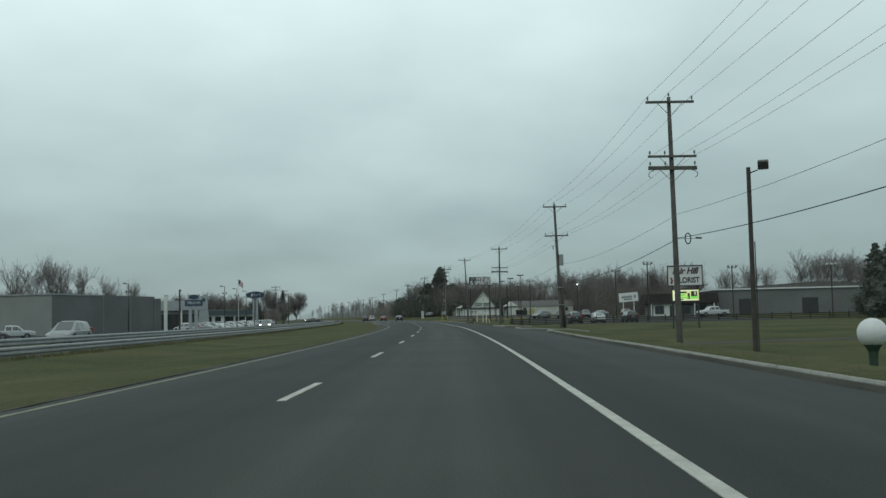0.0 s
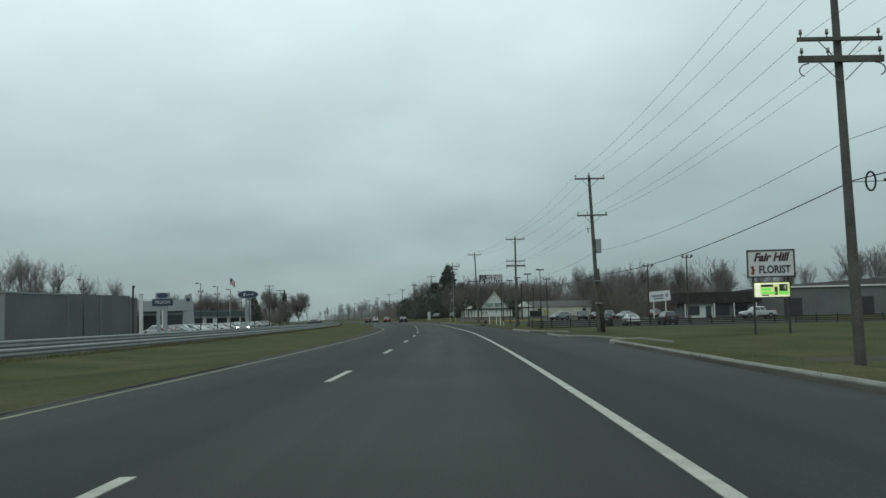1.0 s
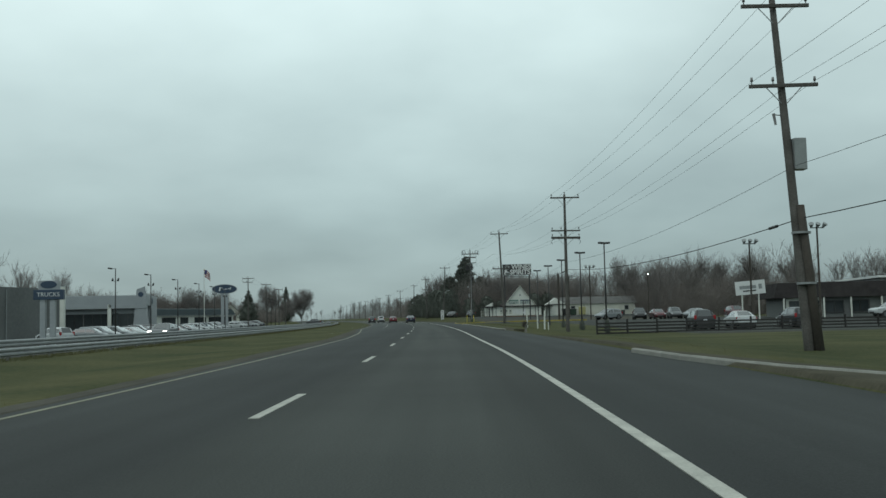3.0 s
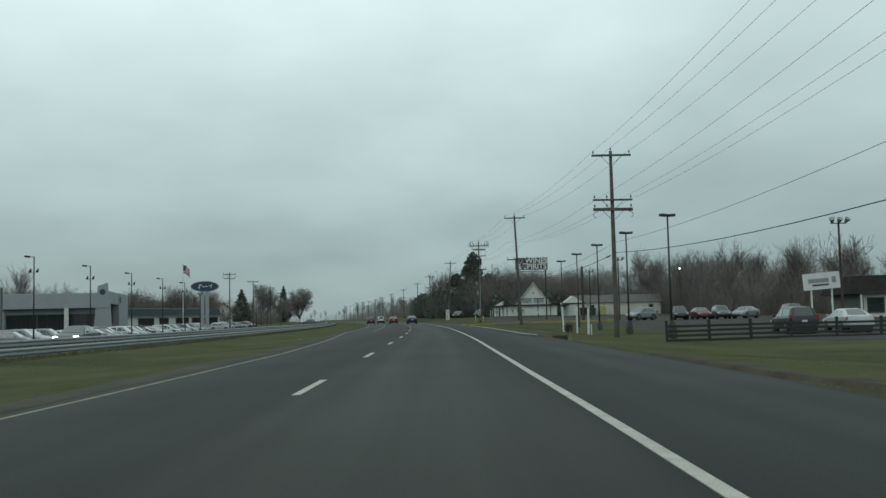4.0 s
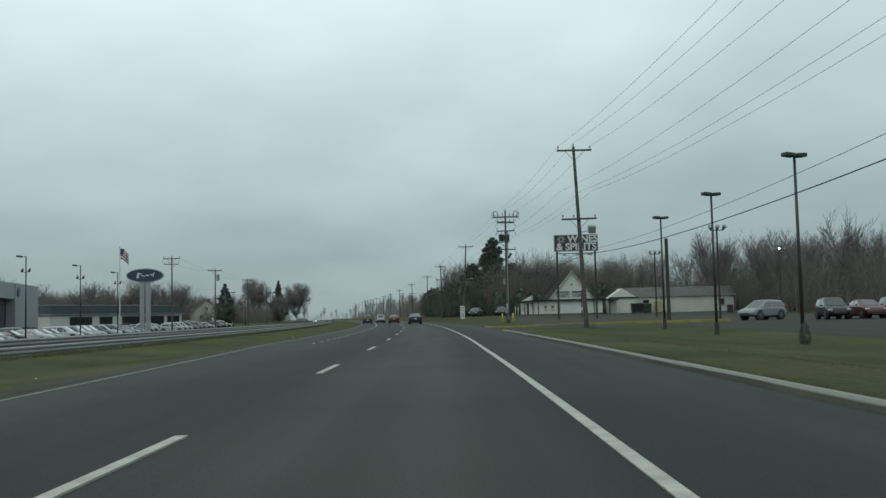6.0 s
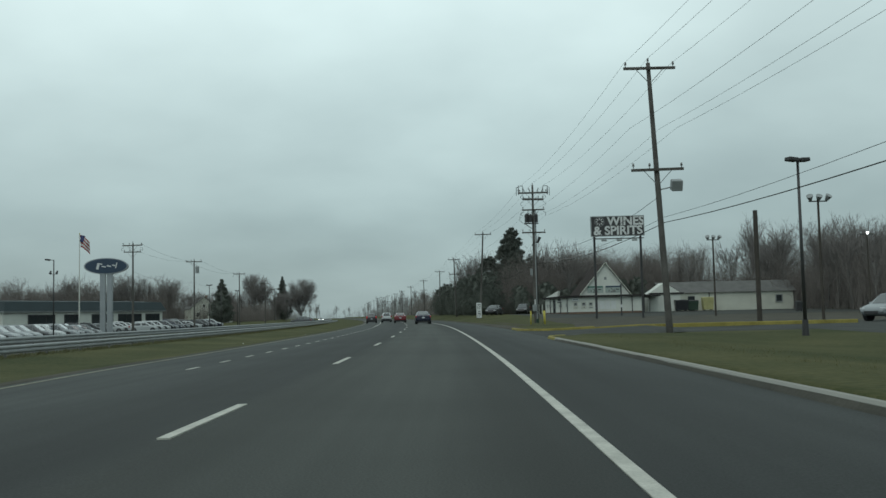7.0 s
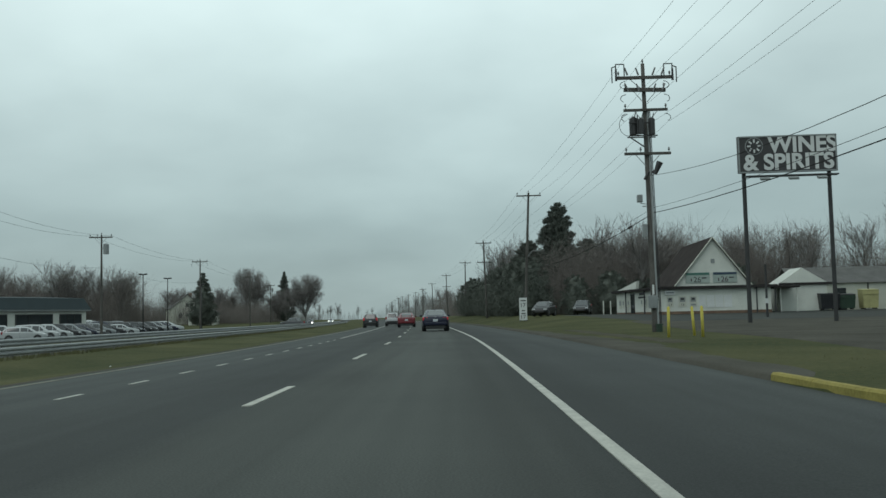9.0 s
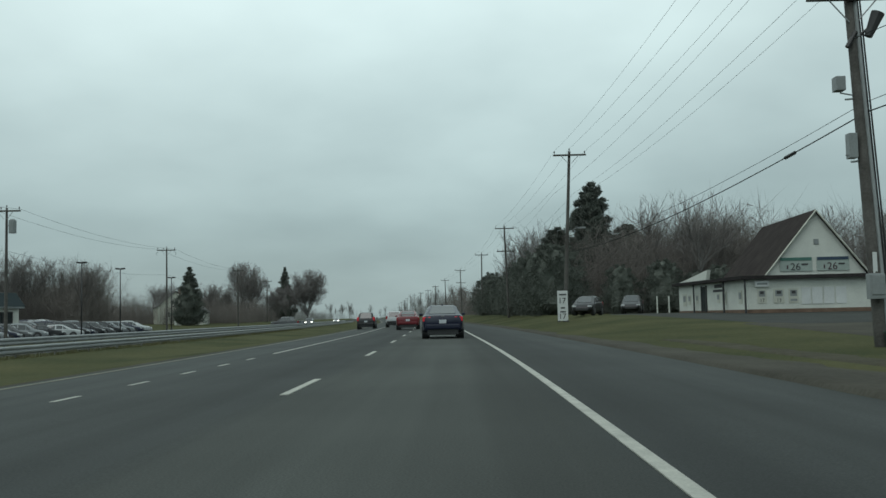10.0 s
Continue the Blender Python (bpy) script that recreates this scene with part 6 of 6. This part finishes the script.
# pylon signs
m = pose(-42.1, 152.4, land(152, -34), 0, 0, 10)
gz_ = m.translation.z
pl = thing("pylon_sign", m, "white pylon sign with a blue panel", "sign")
for x in (-.55, .35):
    part("leg", box(B(), (x, 0, 2.2), (.5, .5, 4.6), 0, .03), SILVERP, pl)
gz_ += .65
part("top_panel", box(B(), (.0, 0, 5.5 - gz_), (1.9, .5, .9), 0, .03), SILVERP, pl)
pn = part("panel", box(B(), (0, -.05, 4.6 - gz_), (2.75, .6, .95), 0, .03), BLUE, pl, "blue panel")
words("TRUCKS", .56, SIGNW, pn, pose(0, -.37, 4.6 - gz_, 90, 0, 0), "white capital letters")
part("oval", loft(B(), [[(math.cos(a) * .75, y, 5.55 - gz_ + math.sin(a) * .36) for a in np.linspace(0, 2 * math.pi, 25)[:-1]] for y in (-.3, -.2)]), BLUE, pl)

m = pose(-56.9, 265.3, land(265, -37), 0, 0, 12)
gz_ = m.translation.z + 0.5
ov = thing("oval_pylon", m, "blue oval sign on a pair of silver columns", "sign")
for x in (-.42, .42):
    part("column", box(B(), (x, 0, (7.6 - gz_) / 2), (.66, .5, 7.6 - gz_), 0, .05), SILVERP, ov)


def oval(w, h, y0, y1, z):
    return loft(B(), [[(math.cos(a) * w, y, z + math.sin(a) * h) for a in np.linspace(0, 2 * math.pi, 41)[:-1]] for y in (y0, y1)])


part("rim", oval(2.65, 1.02, -.3, .3, 8.5 - gz_), SILVERP, ov, "silver oval rim")
face = part("face", oval(2.5, .9, -.34, .34, 8.5 - gz_), BLUE, ov, "blue oval face")
for u, w, h, dz in ((-.95, .3, .8, 0), (-.7, .55, .13, .3), (-.25, .5, .14, -.05), (.35, .5, .14, .02), (.95, .35, .16, .1), (1.25, .12, .7, .1)):
    part("pale_bar", box(B(), (u, -.36, 8.48 + dz - gz_), (w, .03, h), 0, 0, 0, 12), SIGNW, face)

m = pose(-62.8, 270.3, land(270, -42), 0, 0, 0)
gz_ = m.translation.z + 0.3
fp = thing("flagpole", m, "white flagpole with a striped flag", "flagpole")
part("pole", tube(B(), (0, 0, 0), (0, 0, 12.9 - gz_), .1, .05, 10), WHITEP, fp)
part("finial", tube(B(), (0, 0, 12.9 - gz_), (0, 0, 13.05 - gz_), .09, .05, 8), YELLOW, fp)


def wave(u, v):
    return (.06 + u * .82, .2 * math.sin(u * 4.2 + v), -.4 * u * u)


for k in range(7):
    bm = B()
    z = 12.8 - gz_ - .23 * k
    cols = []
    for i in range(9):
        u = i / 8 * 1.55
        x, y, dz = wave(u, k * .2)
        cols.append([bm.verts.new((x, y + t, z + dz + q)) for t in (-.012, .012) for q in (0, -.23)])
    for a, b in zip(cols, cols[1:]):
        bm.faces.new((a[0], a[1], b[1], b[0]))
        bm.faces.new((a[2], a[3], b[3], b[2]))
    st = part("flag_stripe", bm, FLAGRED if k % 2 == 0 else SIGNW, fp, "red stripe" if k % 2 == 0 else "white stripe")
part("canton", box(B(), (.36, .08, 12.3 - gz_), (.56, .1, .85), -5, 0, 0, 12), FLAGBLUE, fp, "blue canton")


def house(x, y, yaw, w, d, h, label, wm, rm):
    ob = thing("house", pose(*on(x, y), 0, 0, yaw), label, "house", "houses beyond the lots")
    part("wall", box(B(), (0, 0, h / 2), (w, d, h), 0, .02), wm, ob)
    part("gable", prism(B(), [(-w / 2, h), (w / 2, h), (0, h + w * .42)], -d / 2, d / 2), wm, ob)
    for sx in (-1, 1):
        bm = B()
        loft(bm, [[(0, q, h + w * .42 + .16), (sx * (w / 2 + .3), q, h - .1), (sx * (w / 2 + .3), q, h - .26), (0, q, h + w * .42)] for q in (-d / 2 - .3, d / 2 + .3)])
        part("roof_slope", bm, rm, ob)
    for px in (-w * .22, w * .22):
        window(ob, (px, -d / 2 - .02, h * .55), 1.0, 1.3, 2, -1, WHITEP)
    window(ob, (0, -d / 2 - .02, h + .7), .8, 1.0, 1, -1, WHITEP)
    part("chimney", box(B(), (w * .2, 0, h + w * .42), (.6, .6, 1.4), 0, .02), BRICKB, ob)
    return ob


house(-104.0, 436.0, 30, 8, 10, 4.2, "pale house with a gabled roof among trees", CREAM, ROOFG)
house(-92.0, 418.0, 10, 6, 7, 2.8, "small white house with a grey roof", WHITEP, ROOFG)
house(-118.0, 380.0, 20, 9, 10, 4.0, "pale house with a grey roof behind the lot", WHITEP, ROOFG)


# ---------------------------------------------------------------- trees
def add_tube(V, F, a, b, r0, r1, n):
    d = b - a
    ln = np.linalg.norm(d)
    d = d / max(ln, 1e-6)
    u = np.cross(d, (0.31, 0.87, 0.38))
    u /= np.linalg.norm(u)
    w = np.cross(d, u)
    base = len(V)
    for p, r in ((a, r0), (b, r1)):
        for i in range(n):
            t = 2 * math.pi * i / n
            V.append(p + (u * math.cos(t) + w * math.sin(t)) * r)
    for i in range(n):
        j = (i + 1) % n
        F.append((base + i, base + j, base + n + j, base + n + i))


def bare_tree(seed, h, spread=0.4, kids=(10, 6, 5, 5), twig=.015, trunk=.46, limb=.40):
    """Trunk and crown of a leafless tree, as vertices and faces: limbs, boughs, sprays and fine end twigs."""
    rg = np.random.RandomState(seed)
    TV, TF, CV, CF = [], [], [], []

    def spike(p, q, r):
        d = q - p
        s1 = np.cross(d, (.3, .5, .8))
        s1 = s1 / max(np.linalg.norm(s1), 1e-6) * r
        s2 = np.cross(d / max(np.linalg.norm(d), 1e-6), s1)
        b = len(CV)
        CV.extend([p + s1, p - .5 * s1 + .87 * s2, p - .5 * s1 - .87 * s2, q])
        CF.extend([(b, b + 1, b + 3), (b + 1, b + 2, b + 3), (b + 2, b, b + 3)])

    def grow(p, d, ln, r, lev):
        if lev == len(kids):
            spike(p, p + d * ln, twig)
            return
        V, F = (TV, TF) if lev <= 1 else (CV, CF)
        n, segs = ((7, 5), (5, 4), (3, 2), (3, 1))[min(lev, 3)]
        pts = [p]
        for i in range(segs):
            d = d + rg.normal(0, 0.05 + 0.03 * lev, 3)
            d[2] += 0.07 if lev == 1 else 0.04 if lev > 1 else 0
            d = d / np.linalg.norm(d)
            q = pts[-1] + d * ln / segs
            f0, f1 = 1 - 0.6 * i / segs, 1 - 0.6 * (i + 1) / segs
            add_tube(V, F, pts[-1], q, max(r * f0, twig), max(r * f1, twig * .8), n)
            pts.append(q)
        count = kids[lev]
        for k in range(count):
            f = rg.uniform(0.5 if lev == 0 else 0.22, 1.0) if k < count - 1 else 1.0
            i = min(int(f * segs), segs - 1)
            g = f * segs - i
            q = pts[i] * (1 - g) + pts[i + 1] * g
            side = rg.normal(0, 1, 3)
            side -= d * side.dot(d)
            side /= np.linalg.norm(side)
            w = spread * rg.uniform(.5, 1.15) if lev < 2 else .45 * rg.uniform(.5, 1.2)
            nd = d * (1 - w) + side * w + np.array((0, 0, .22))
            nd /= np.linalg.norm(nd)
            grow(q, nd, (h * limb * (1.15 - .45 * f) * rg.uniform(.75, 1.2) if lev == 0 else ln * rg.uniform(.42, .66)), r * rg.uniform(.34, .52), lev + 1)

    grow(np.zeros(3), np.array((0, 0, 1.0)), h * trunk, h * .0125, 0)
    top = max(v[2] for v in CV)
    k = h / top
    return np.array(TV) * k, TF, np.array(CV) * k, CF


def conifer_mesh(seed, h, r, clumps=120, each=70, power=.7, size=.9):
    """Clumps of needle sprays at the ends of boughs, with hollows between them."""
    rg = np.random.RandomState(seed)
    base, tip, rad = [], [], []
    for c in range(clumps):
        f = min(.985, (c + rg.uniform(0, 1)) / clumps) ** 1.15
        a = c * 2.4 + rg.uniform(-.5, .5)
        reach = r * min((1 - f) ** power, .45 + f * 3) * rg.uniform(.45, 1.05)
        z = h * (.05 + .93 * f)
        ctr = np.array((math.cos(a) * reach, math.sin(a) * reach, z + rg.uniform(-.3, .3)))
        wide = (.16 + .62 * (1 - f)) * r * .5
        out = np.array((math.cos(a), math.sin(a), 0))
        for _ in range(each):
            off = rg.normal(0, 1, 3)
            off = off / np.linalg.norm(off) * rg.uniform(.2, 1) * np.array((wide, wide, wide * .62))
            p = ctr + off
            d = out * .5 + np.array((0, 0, .45)) + rg.normal(0, .45, 3)
            d /= np.linalg.norm(d)
            ln = size * rg.uniform(.3, .75)
            base.append(p - d * ln * .5)
            tip.append(p + d * ln * .5)
            rad.append(size * rg.uniform(.045, .095))
    V, F = spikes(np.array(base), np.array(tip), np.array(rad))
    V[:, 2] = np.maximum(V[:, 2], .02)
    # the dense inner growth that the sprays stand out from
    core, rings, n = [], 14, 16
    for i in range(rings + 1):
        f = i / rings
        reach = r * min((1 - f) ** power, .55 + f * 3) * .72 + .02
        for k in range(n):
            a = 2 * math.pi * k / n
            q = reach * (.78 + .5 * noise.noise(Vector((math.cos(a) * 1.6, math.sin(a) * 1.6, f * h * .55 + seed))))
            core.append((math.cos(a) * q, math.sin(a) * q, h * (.03 + .93 * f)))
    b = len(V)
    F = F.tolist() + [(b + i * n + k, b + i * n + (k + 1) % n, b + (i + 1) * n + (k + 1) % n, b + (i + 1) * n + k) for i in range(rings) for k in range(n)]
    return np.concatenate([V, np.array(core)]), F


def spikes(base, tip, r):
    """Thin three-sided spikes between rows of points."""
    d = tip - base
    s1 = np.cross(d, np.array((.31, .52, .21)))
    s1 *= (r / np.maximum(np.linalg.norm(s1, axis=1), 1e-6))[:, None]
    s2 = np.cross(d, s1)
    s2 *= (r / np.maximum(np.linalg.norm(s2, axis=1), 1e-6))[:, None]
    V = np.stack([base + s1, base - .5 * s1 + .87 * s2, base - .5 * s1 - .87 * s2, tip], 1).reshape(-1, 3)
    i = np.arange(len(base))[:, None] * 4
    F = np.stack([np.hstack([i, i + 1, i + 3]), np.hstack([i + 1, i + 2, i + 3]), np.hstack([i + 2, i, i + 3])], 1).reshape(-1, 3)
    return V, F


def mesh_data(name, V, F, material):
    me = bpy.data.meshes.new(name)
    me.from_pydata([tuple(v) for v in V], [], F)
    me.materials.append(material)
    return me


TREE_KINDS = []
for sd, h, sp in ((1, 14, .40), (2, 15, .34), (3, 12, .45), (4, 16, .32), (7, 13, .38)):
    TREE_KINDS.append((h, bare_tree(sd, h, sp)))


def domed(t, zc, rz, rx):
    """The same tree grown into a rounded dome."""
    out = []
    for part_of in (t[0], t[2]):
        v = np.array(part_of, dtype=float)
        up = np.maximum(0, (v[:, 2] - zc) / rz)
        r = np.sqrt((v[:, 0] / rx) ** 2 + (v[:, 1] / rx) ** 2 + up ** 2)
        f = (1 + r ** 4) ** -.25
        v[:, 0] *= f
        v[:, 1] *= f
        v[:, 2] = np.where(v[:, 2] > zc, zc + (v[:, 2] - zc) * f, v[:, 2])
        out.append([tuple(p) for p in v.tolist()])
    return out[0], t[1], out[1], t[3]


ROUND = (13, domed(bare_tree(11, 13, .66, (20, 10, 8, 6), .022, .24, .62), 5.0, 7.6, 5.6))
THIN = [(h, bare_tree(sd, h, sp, (8, 6, 6), .03)) for sd, h, sp in ((21, 14, .42), (22, 15, .36), (23, 12, .46))]
TREE_ME = [(h, mesh_data("trunk", t[0], t[1], BARK), mesh_data("crown", t[2], t[3], TWIG)) for h, t in TREE_KINDS + [ROUND]]


def tree(x, y, kind, h, label, group="bare trees", wide=1.0):
    h0, tm, cm = TREE_ME[kind]
    k = h / h0
    ob = thing("tree", pose(*on(x, y, -.05), 0, 0, rnd.uniform(0, 360)), label, "tree", group)
    for nm, me in (("trunk", tm), ("crown", cm)):
        shared(nm, me, ob, Matrix.Diagonal((k * wide, k * wide, k, 1)))
    return ob


SHRUB = mesh_data("foliage", *conifer_mesh(23, 8, 4.4, 100, 66, .35, .75), NEEDLE)
CON = [(14, mesh_data("crown", *conifer_mesh(21, 14, 3.6, 200, 110, .46, .8), NEEDLE)), (11, mesh_data("crown", *conifer_mesh(22, 11, 2.9, 130, 64, .8, .75), NEEDLE))]


def conifer(x, y, kind, h, wide, label):
    h0, me = CON[kind]
    ob = thing("conifer", pose(*on(x, y, -.05), 0, 0, rnd.uniform(0, 360)), label, "tree", "conifers")
    part("trunk", tube(B(), (0, 0, -.1), (0, 0, h * .9), h * .017, .03, 8), BARK, ob)
    shared("crown", me, ob, Matrix.Diagonal((wide, wide, h / h0, 1)))
    return ob


conifer(-7.9, 352.0, 0, 18.2, 1.35, "tall dark conifer beside the road")
conifer(-12.8, 356.5, 0, 12.5, 1.35, "dark conifer beside the road")
conifer(-3.2, 349.0, 0, 12.0, 1.45, "dark conifer at the edge of the woods")
for x, y, h in ((54.0, 125, 9.8), (57.0, 127, 11.2), (60.5, 125, 11.4), (64, 128, 11.5), (68, 126, 11.0)):
    conifer(x, y, 1, h, 1.15, "dark conifer beside the lawn")
rs = random.Random(15)
for k in range(22):
    y, o = (318 + 6.5 * k + rs.uniform(-2, 2), 15.8 + rs.uniform(-1.0, 1.4)) if k < 15 else (316 + rs.uniform(-1.5, 1.5), 22 + 3.4 * (k - 15) + rs.uniform(-1, 1))
    x, yy, _z = P(y, o)
    h = rs.uniform(5.5, 8.5) if k < 15 else rs.uniform(4.5, 6.5)
    ob = thing("evergreen_shrub", pose(*on(x, yy, -.1), 0, 0, rs.uniform(0, 360)), "dark overgrown evergreen at the edge of the woods", "shrub", "evergreens beside the road")
    shared("foliage", SHRUB, ob, Matrix.Diagonal((h / 8 * rs.uniform(.8, 1.1), h / 8 * rs.uniform(.8, 1.1), h / 8, 1)))
    part("stem", tube(B(), (0, 0, -.1), (0, 0, h * .6), .12, .05, 7), BARK, ob)
for x, y, h in LAMP_FEET:
    ob = thing("small_shrub", pose(*on(x, y - .25, -.03), 0, 0, rs.uniform(0, 360)), "small dark shrub at the foot of a lamp post", "shrub", "shrubs at the lamp posts")
    shared("foliage", SHRUB, ob, Matrix.Diagonal((h / 8 * .5, h / 8 * .5, h / 8 * .9, 1)))
conifer(-87.7, 406.0, 1, 12.2, 1.5, "dark conifer behind the car lot")
conifer(-90.2, 481.0, 1, 15.4, 1.25, "dark pointed conifer beside the big tree")
tree(-89.2, 445.0, 5, 18.0, "large round leafless tree across the road", "bare trees", .82)
tree(-82.6, 477.0, 5, 18.4, "large round leafless tree across the road", "bare trees", 1.0)
tree(-86.5, 462.0, 5, 11.0, "smaller round leafless tree between larger ones", "bare trees", .82)
for x, y, k, h in ((-113, 446, 1, 10.5), (-109, 450, 3, 9.5), (-105, 444, 0, 11), (-101, 449, 4, 10), (-98, 443, 2, 10.5), (-95, 448, 1, 9.5), (-93.5, 455, 3, 9), (-85, 452, 0, 8.5), (-83.2, 458, 4, 8)):
    tree(x, y, k, h, "low leafless tree behind the car lot", "bare trees", 1.35)
for x, y, k, h in ((32.2, 312, 1, 16.5), (40, 300, 3, 13), (24, 322, 0, 12), (46, 262, 3, 13), (52, 258, 1, 12), (60, 252, 0, 13), (68, 246, 2, 12), (38, 272, 4, 12), (78, 262, 4, 14), (44, 285, 1, 13), (-17, 368, 3, 16), (-14.2, 372, 1, 15.5), (-19.2, 378, 0, 15.5), (-22, 392, 3, 14)):
    tree(x, y, k, h, "leafless tree with grey branches at the edge of the woods")
for x, y, k, h in ((-100, 232, 1, 20), (-106, 236, 0, 19.5), (-96, 240, 2, 18), (-112, 240, 3, 20), (-91, 246, 4, 16), (-120, 234, 0, 19), (-103, 246, 3, 21), (-86, 252, 1, 14), (-127, 240, 2, 19)):
    tree(x, y, k, h, "leafless tree behind the grey building")


def woods(name, label, spots, kinds, material, seed):
    """Many leafless trees in one mesh, for woods that nobody could count."""
    rg = random.Random(seed)
    V, F, n = [], [], 0
    for x, y, h in spots:
        h0, t = kinds[rg.randrange(len(kinds))]
        k = h / h0
        a = rg.uniform(0, 6.28)
        ca, sa = math.cos(a) * k, math.sin(a) * k
        z = land(y, offset(x, y)) - .1
        for vv, ff in ((t[0], t[1]), (t[2], t[3])):
            q = np.empty_like(vv)
            q[:, 0], q[:, 1], q[:, 2] = vv[:, 0] * ca - vv[:, 1] * sa + x, vv[:, 0] * sa + vv[:, 1] * ca + y, vv[:, 2] * k + z
            V.append(q)
            F += [tuple(i + n for i in f) for f in ff]
            n += len(q)
    ob = raw(name, np.concatenate(V).tolist(), F, material)
    return tagged(ob, label, "woods", "", "stuff")


def thicket(name, label, strips, material, seed, stem=.03, twigs=9):
    """Dense leafless brush: leaning stems with side twigs, too many to count."""
    rg = np.random.RandomState(seed)
    base, tip, rad = [], [], []
    for n, y0, y1, o0, o1, h0, h1 in strips:
        ph = rg.uniform(0, 6.28, 4)
        for _ in range(n):
            ys, os_ = rg.uniform(y0, y1), rg.uniform(o0, o1)
            x, y, _z = P(ys, os_)
            z = land(ys, os_)
            swell = .5 + .25 * math.sin(x * .35 + ph[0]) + .25 * math.sin(y * .21 + x * .13 + ph[1])
            h = (h0 + (h1 - h0) * swell) * rg.uniform(.55, 1.08)
            b = np.array((x, y, z - .1))
            t = b + np.array((rg.normal(0, .2), rg.normal(0, .2), 1)) * h
            base.append(b)
            tip.append(t)
            rad.append(stem * rg.uniform(.6, 1.2))
            for k in range(twigs):
                f = rg.uniform(.12, .85)
                p = b + (t - b) * f
                d = np.array((rg.normal(0, .6), rg.normal(0, .6), rg.uniform(.2, 1)))
                base.append(p)
                tip.append(p + d * h * rg.uniform(.16, .36))
                rad.append(stem * rg.uniform(.3, .6))
    V, F = spikes(np.array(base), np.array(tip), np.array(rad))
    return tagged(raw(name, V.tolist(), F.tolist(), material), label, "undergrowth", "", "stuff")


rw = random.Random(9)


def scatter(n, y0, y1, o0, o1, h0, h1):
    out = []
    for _ in range(n):
        x, y, _z = P(rw.uniform(y0, y1), rw.uniform(o0, o1))
        out.append((x, y, rw.uniform(h0, h1)))
    return out


for x, y, h in scatter(40, 238, 308, 58, 92, 10.5, 15.5) + scatter(58, 318, 420, 24, 62, 12, 15) + scatter(20, 420, 540, 20, 45, 10, 14) + scatter(22, 160, 240, 88, 125, 11, 15):
    tree(x, y, rw.randrange(5), h, "leafless grey-brown tree in the woods behind the shops", "woods behind the shops", 1.1)
for x, y, h in scatter(38, 255, 345, -112, -82, 10.5, 14) + scatter(34, 374, 470, -108, -68, 9, 13) + scatter(20, 358, 376, -84, -48, 9, 12.5) + scatter(12, 440, 500, -64, -46, 8, 11) + scatter(16, 190, 255, -140, -100, 10, 15):
    tree(x, y, rw.randrange(5), h, "leafless grey-brown tree in the woods behind the dealership", "woods behind the dealership", 1.15)
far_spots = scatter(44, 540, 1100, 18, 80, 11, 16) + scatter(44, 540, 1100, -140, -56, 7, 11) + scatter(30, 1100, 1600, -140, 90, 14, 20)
woods("far_woods", "distant woods along the road, greyed in colour for haze", far_spots, THIN, TWIG_HAZED, 33)
thicket("undergrowth", "dense grey-brown leafless brush at the foot of the woods",
        [(4800, 238, 330, 56, 84, 7.5, 10.5), (6600, 320, 400, 22, 60, 10.3, 13.5), (1900, 326, 440, 18, 26, 5, 9), (1200, 420, 560, 15, 45, 6, 10), (1000, 150, 240, 88, 120, 5, 9)], BRUSH, 41, .045)
thicket("undergrowth", "dense dark leafless brush behind the dealership",
        [(3400, 250, 350, -115, -80, 8, 12), (3000, 357, 374, -84, -48, 7, 10.5), (2200, 300, 357, -90, -76, 8, 11.5), (3000, 374, 480, -108, -66, 6, 10), (800, 180, 260, -135, -105, 5, 9), (700, 440, 490, -80, -66, 5, 8), (1700, 438, 505, -66, -44, 5, 9), (1200, 376, 402, -76, -56, 6, 9.5), (2600, 425, 505, -54, -34, 4, 8)], BRUSH, 45)
thicket("far_undergrowth", "distant hedges along the road, paled in colour for haze", [(1900, 540, 1100, 16, 60, 6, 10), (2600, 500, 1100, -110, -42, 5, 9), (500, 1100, 1600, -130, 80, 9, 14)], TWIG_HAZED, 49, .10, 4)


def tufts(name, label, strips, seed):
    rg = np.random.RandomState(seed)
    base, tip, rad = [], [], []
    for n, y0, y1, o0, o1, h0, h1 in strips:
        for _ in range(n):
            ys, os_ = rg.uniform(y0, y1), rg.uniform(o0, o1)
            x, y, _z = P(ys, os_)
            z = land(ys, os_) - .02
            h = rg.uniform(h0, h1)
            for k in range(4):
                b = np.array((x + rg.normal(0, .07), y + rg.normal(0, .12), z))
                base.append(b)
                tip.append(b + np.array((rg.normal(0, .3), rg.normal(0, .3), 1)) * h * rg.uniform(.6, 1.1))
                rad.append(h * rg.uniform(.05, .10))
    V, F = spikes(np.array(base), np.array(tip), np.array(rad))
    return tagged(raw(name, V.tolist(), F.tolist(), TUFT), label, "grass", "", "stuff")


tufts("long_grass", "long dry winter grass under the guardrail", [(5200, -10, 330, -14.4, -13.1, .10, .24)], 61)
tufts("grass_tufts", "ragged tufts of winter grass along the road", [(1800, 0, 50, 7.1, 9.5, .03, .08), (1000, 67, 95, 7.2, 9.5, .03, .08), (2600, 97, 188, 7.6, 10.5, .03, .08), (2600, 206, 300, 7.8, 12, .03, .08), (3200, 0, 260, -7.5, -4.2, .03, .07)], 62)
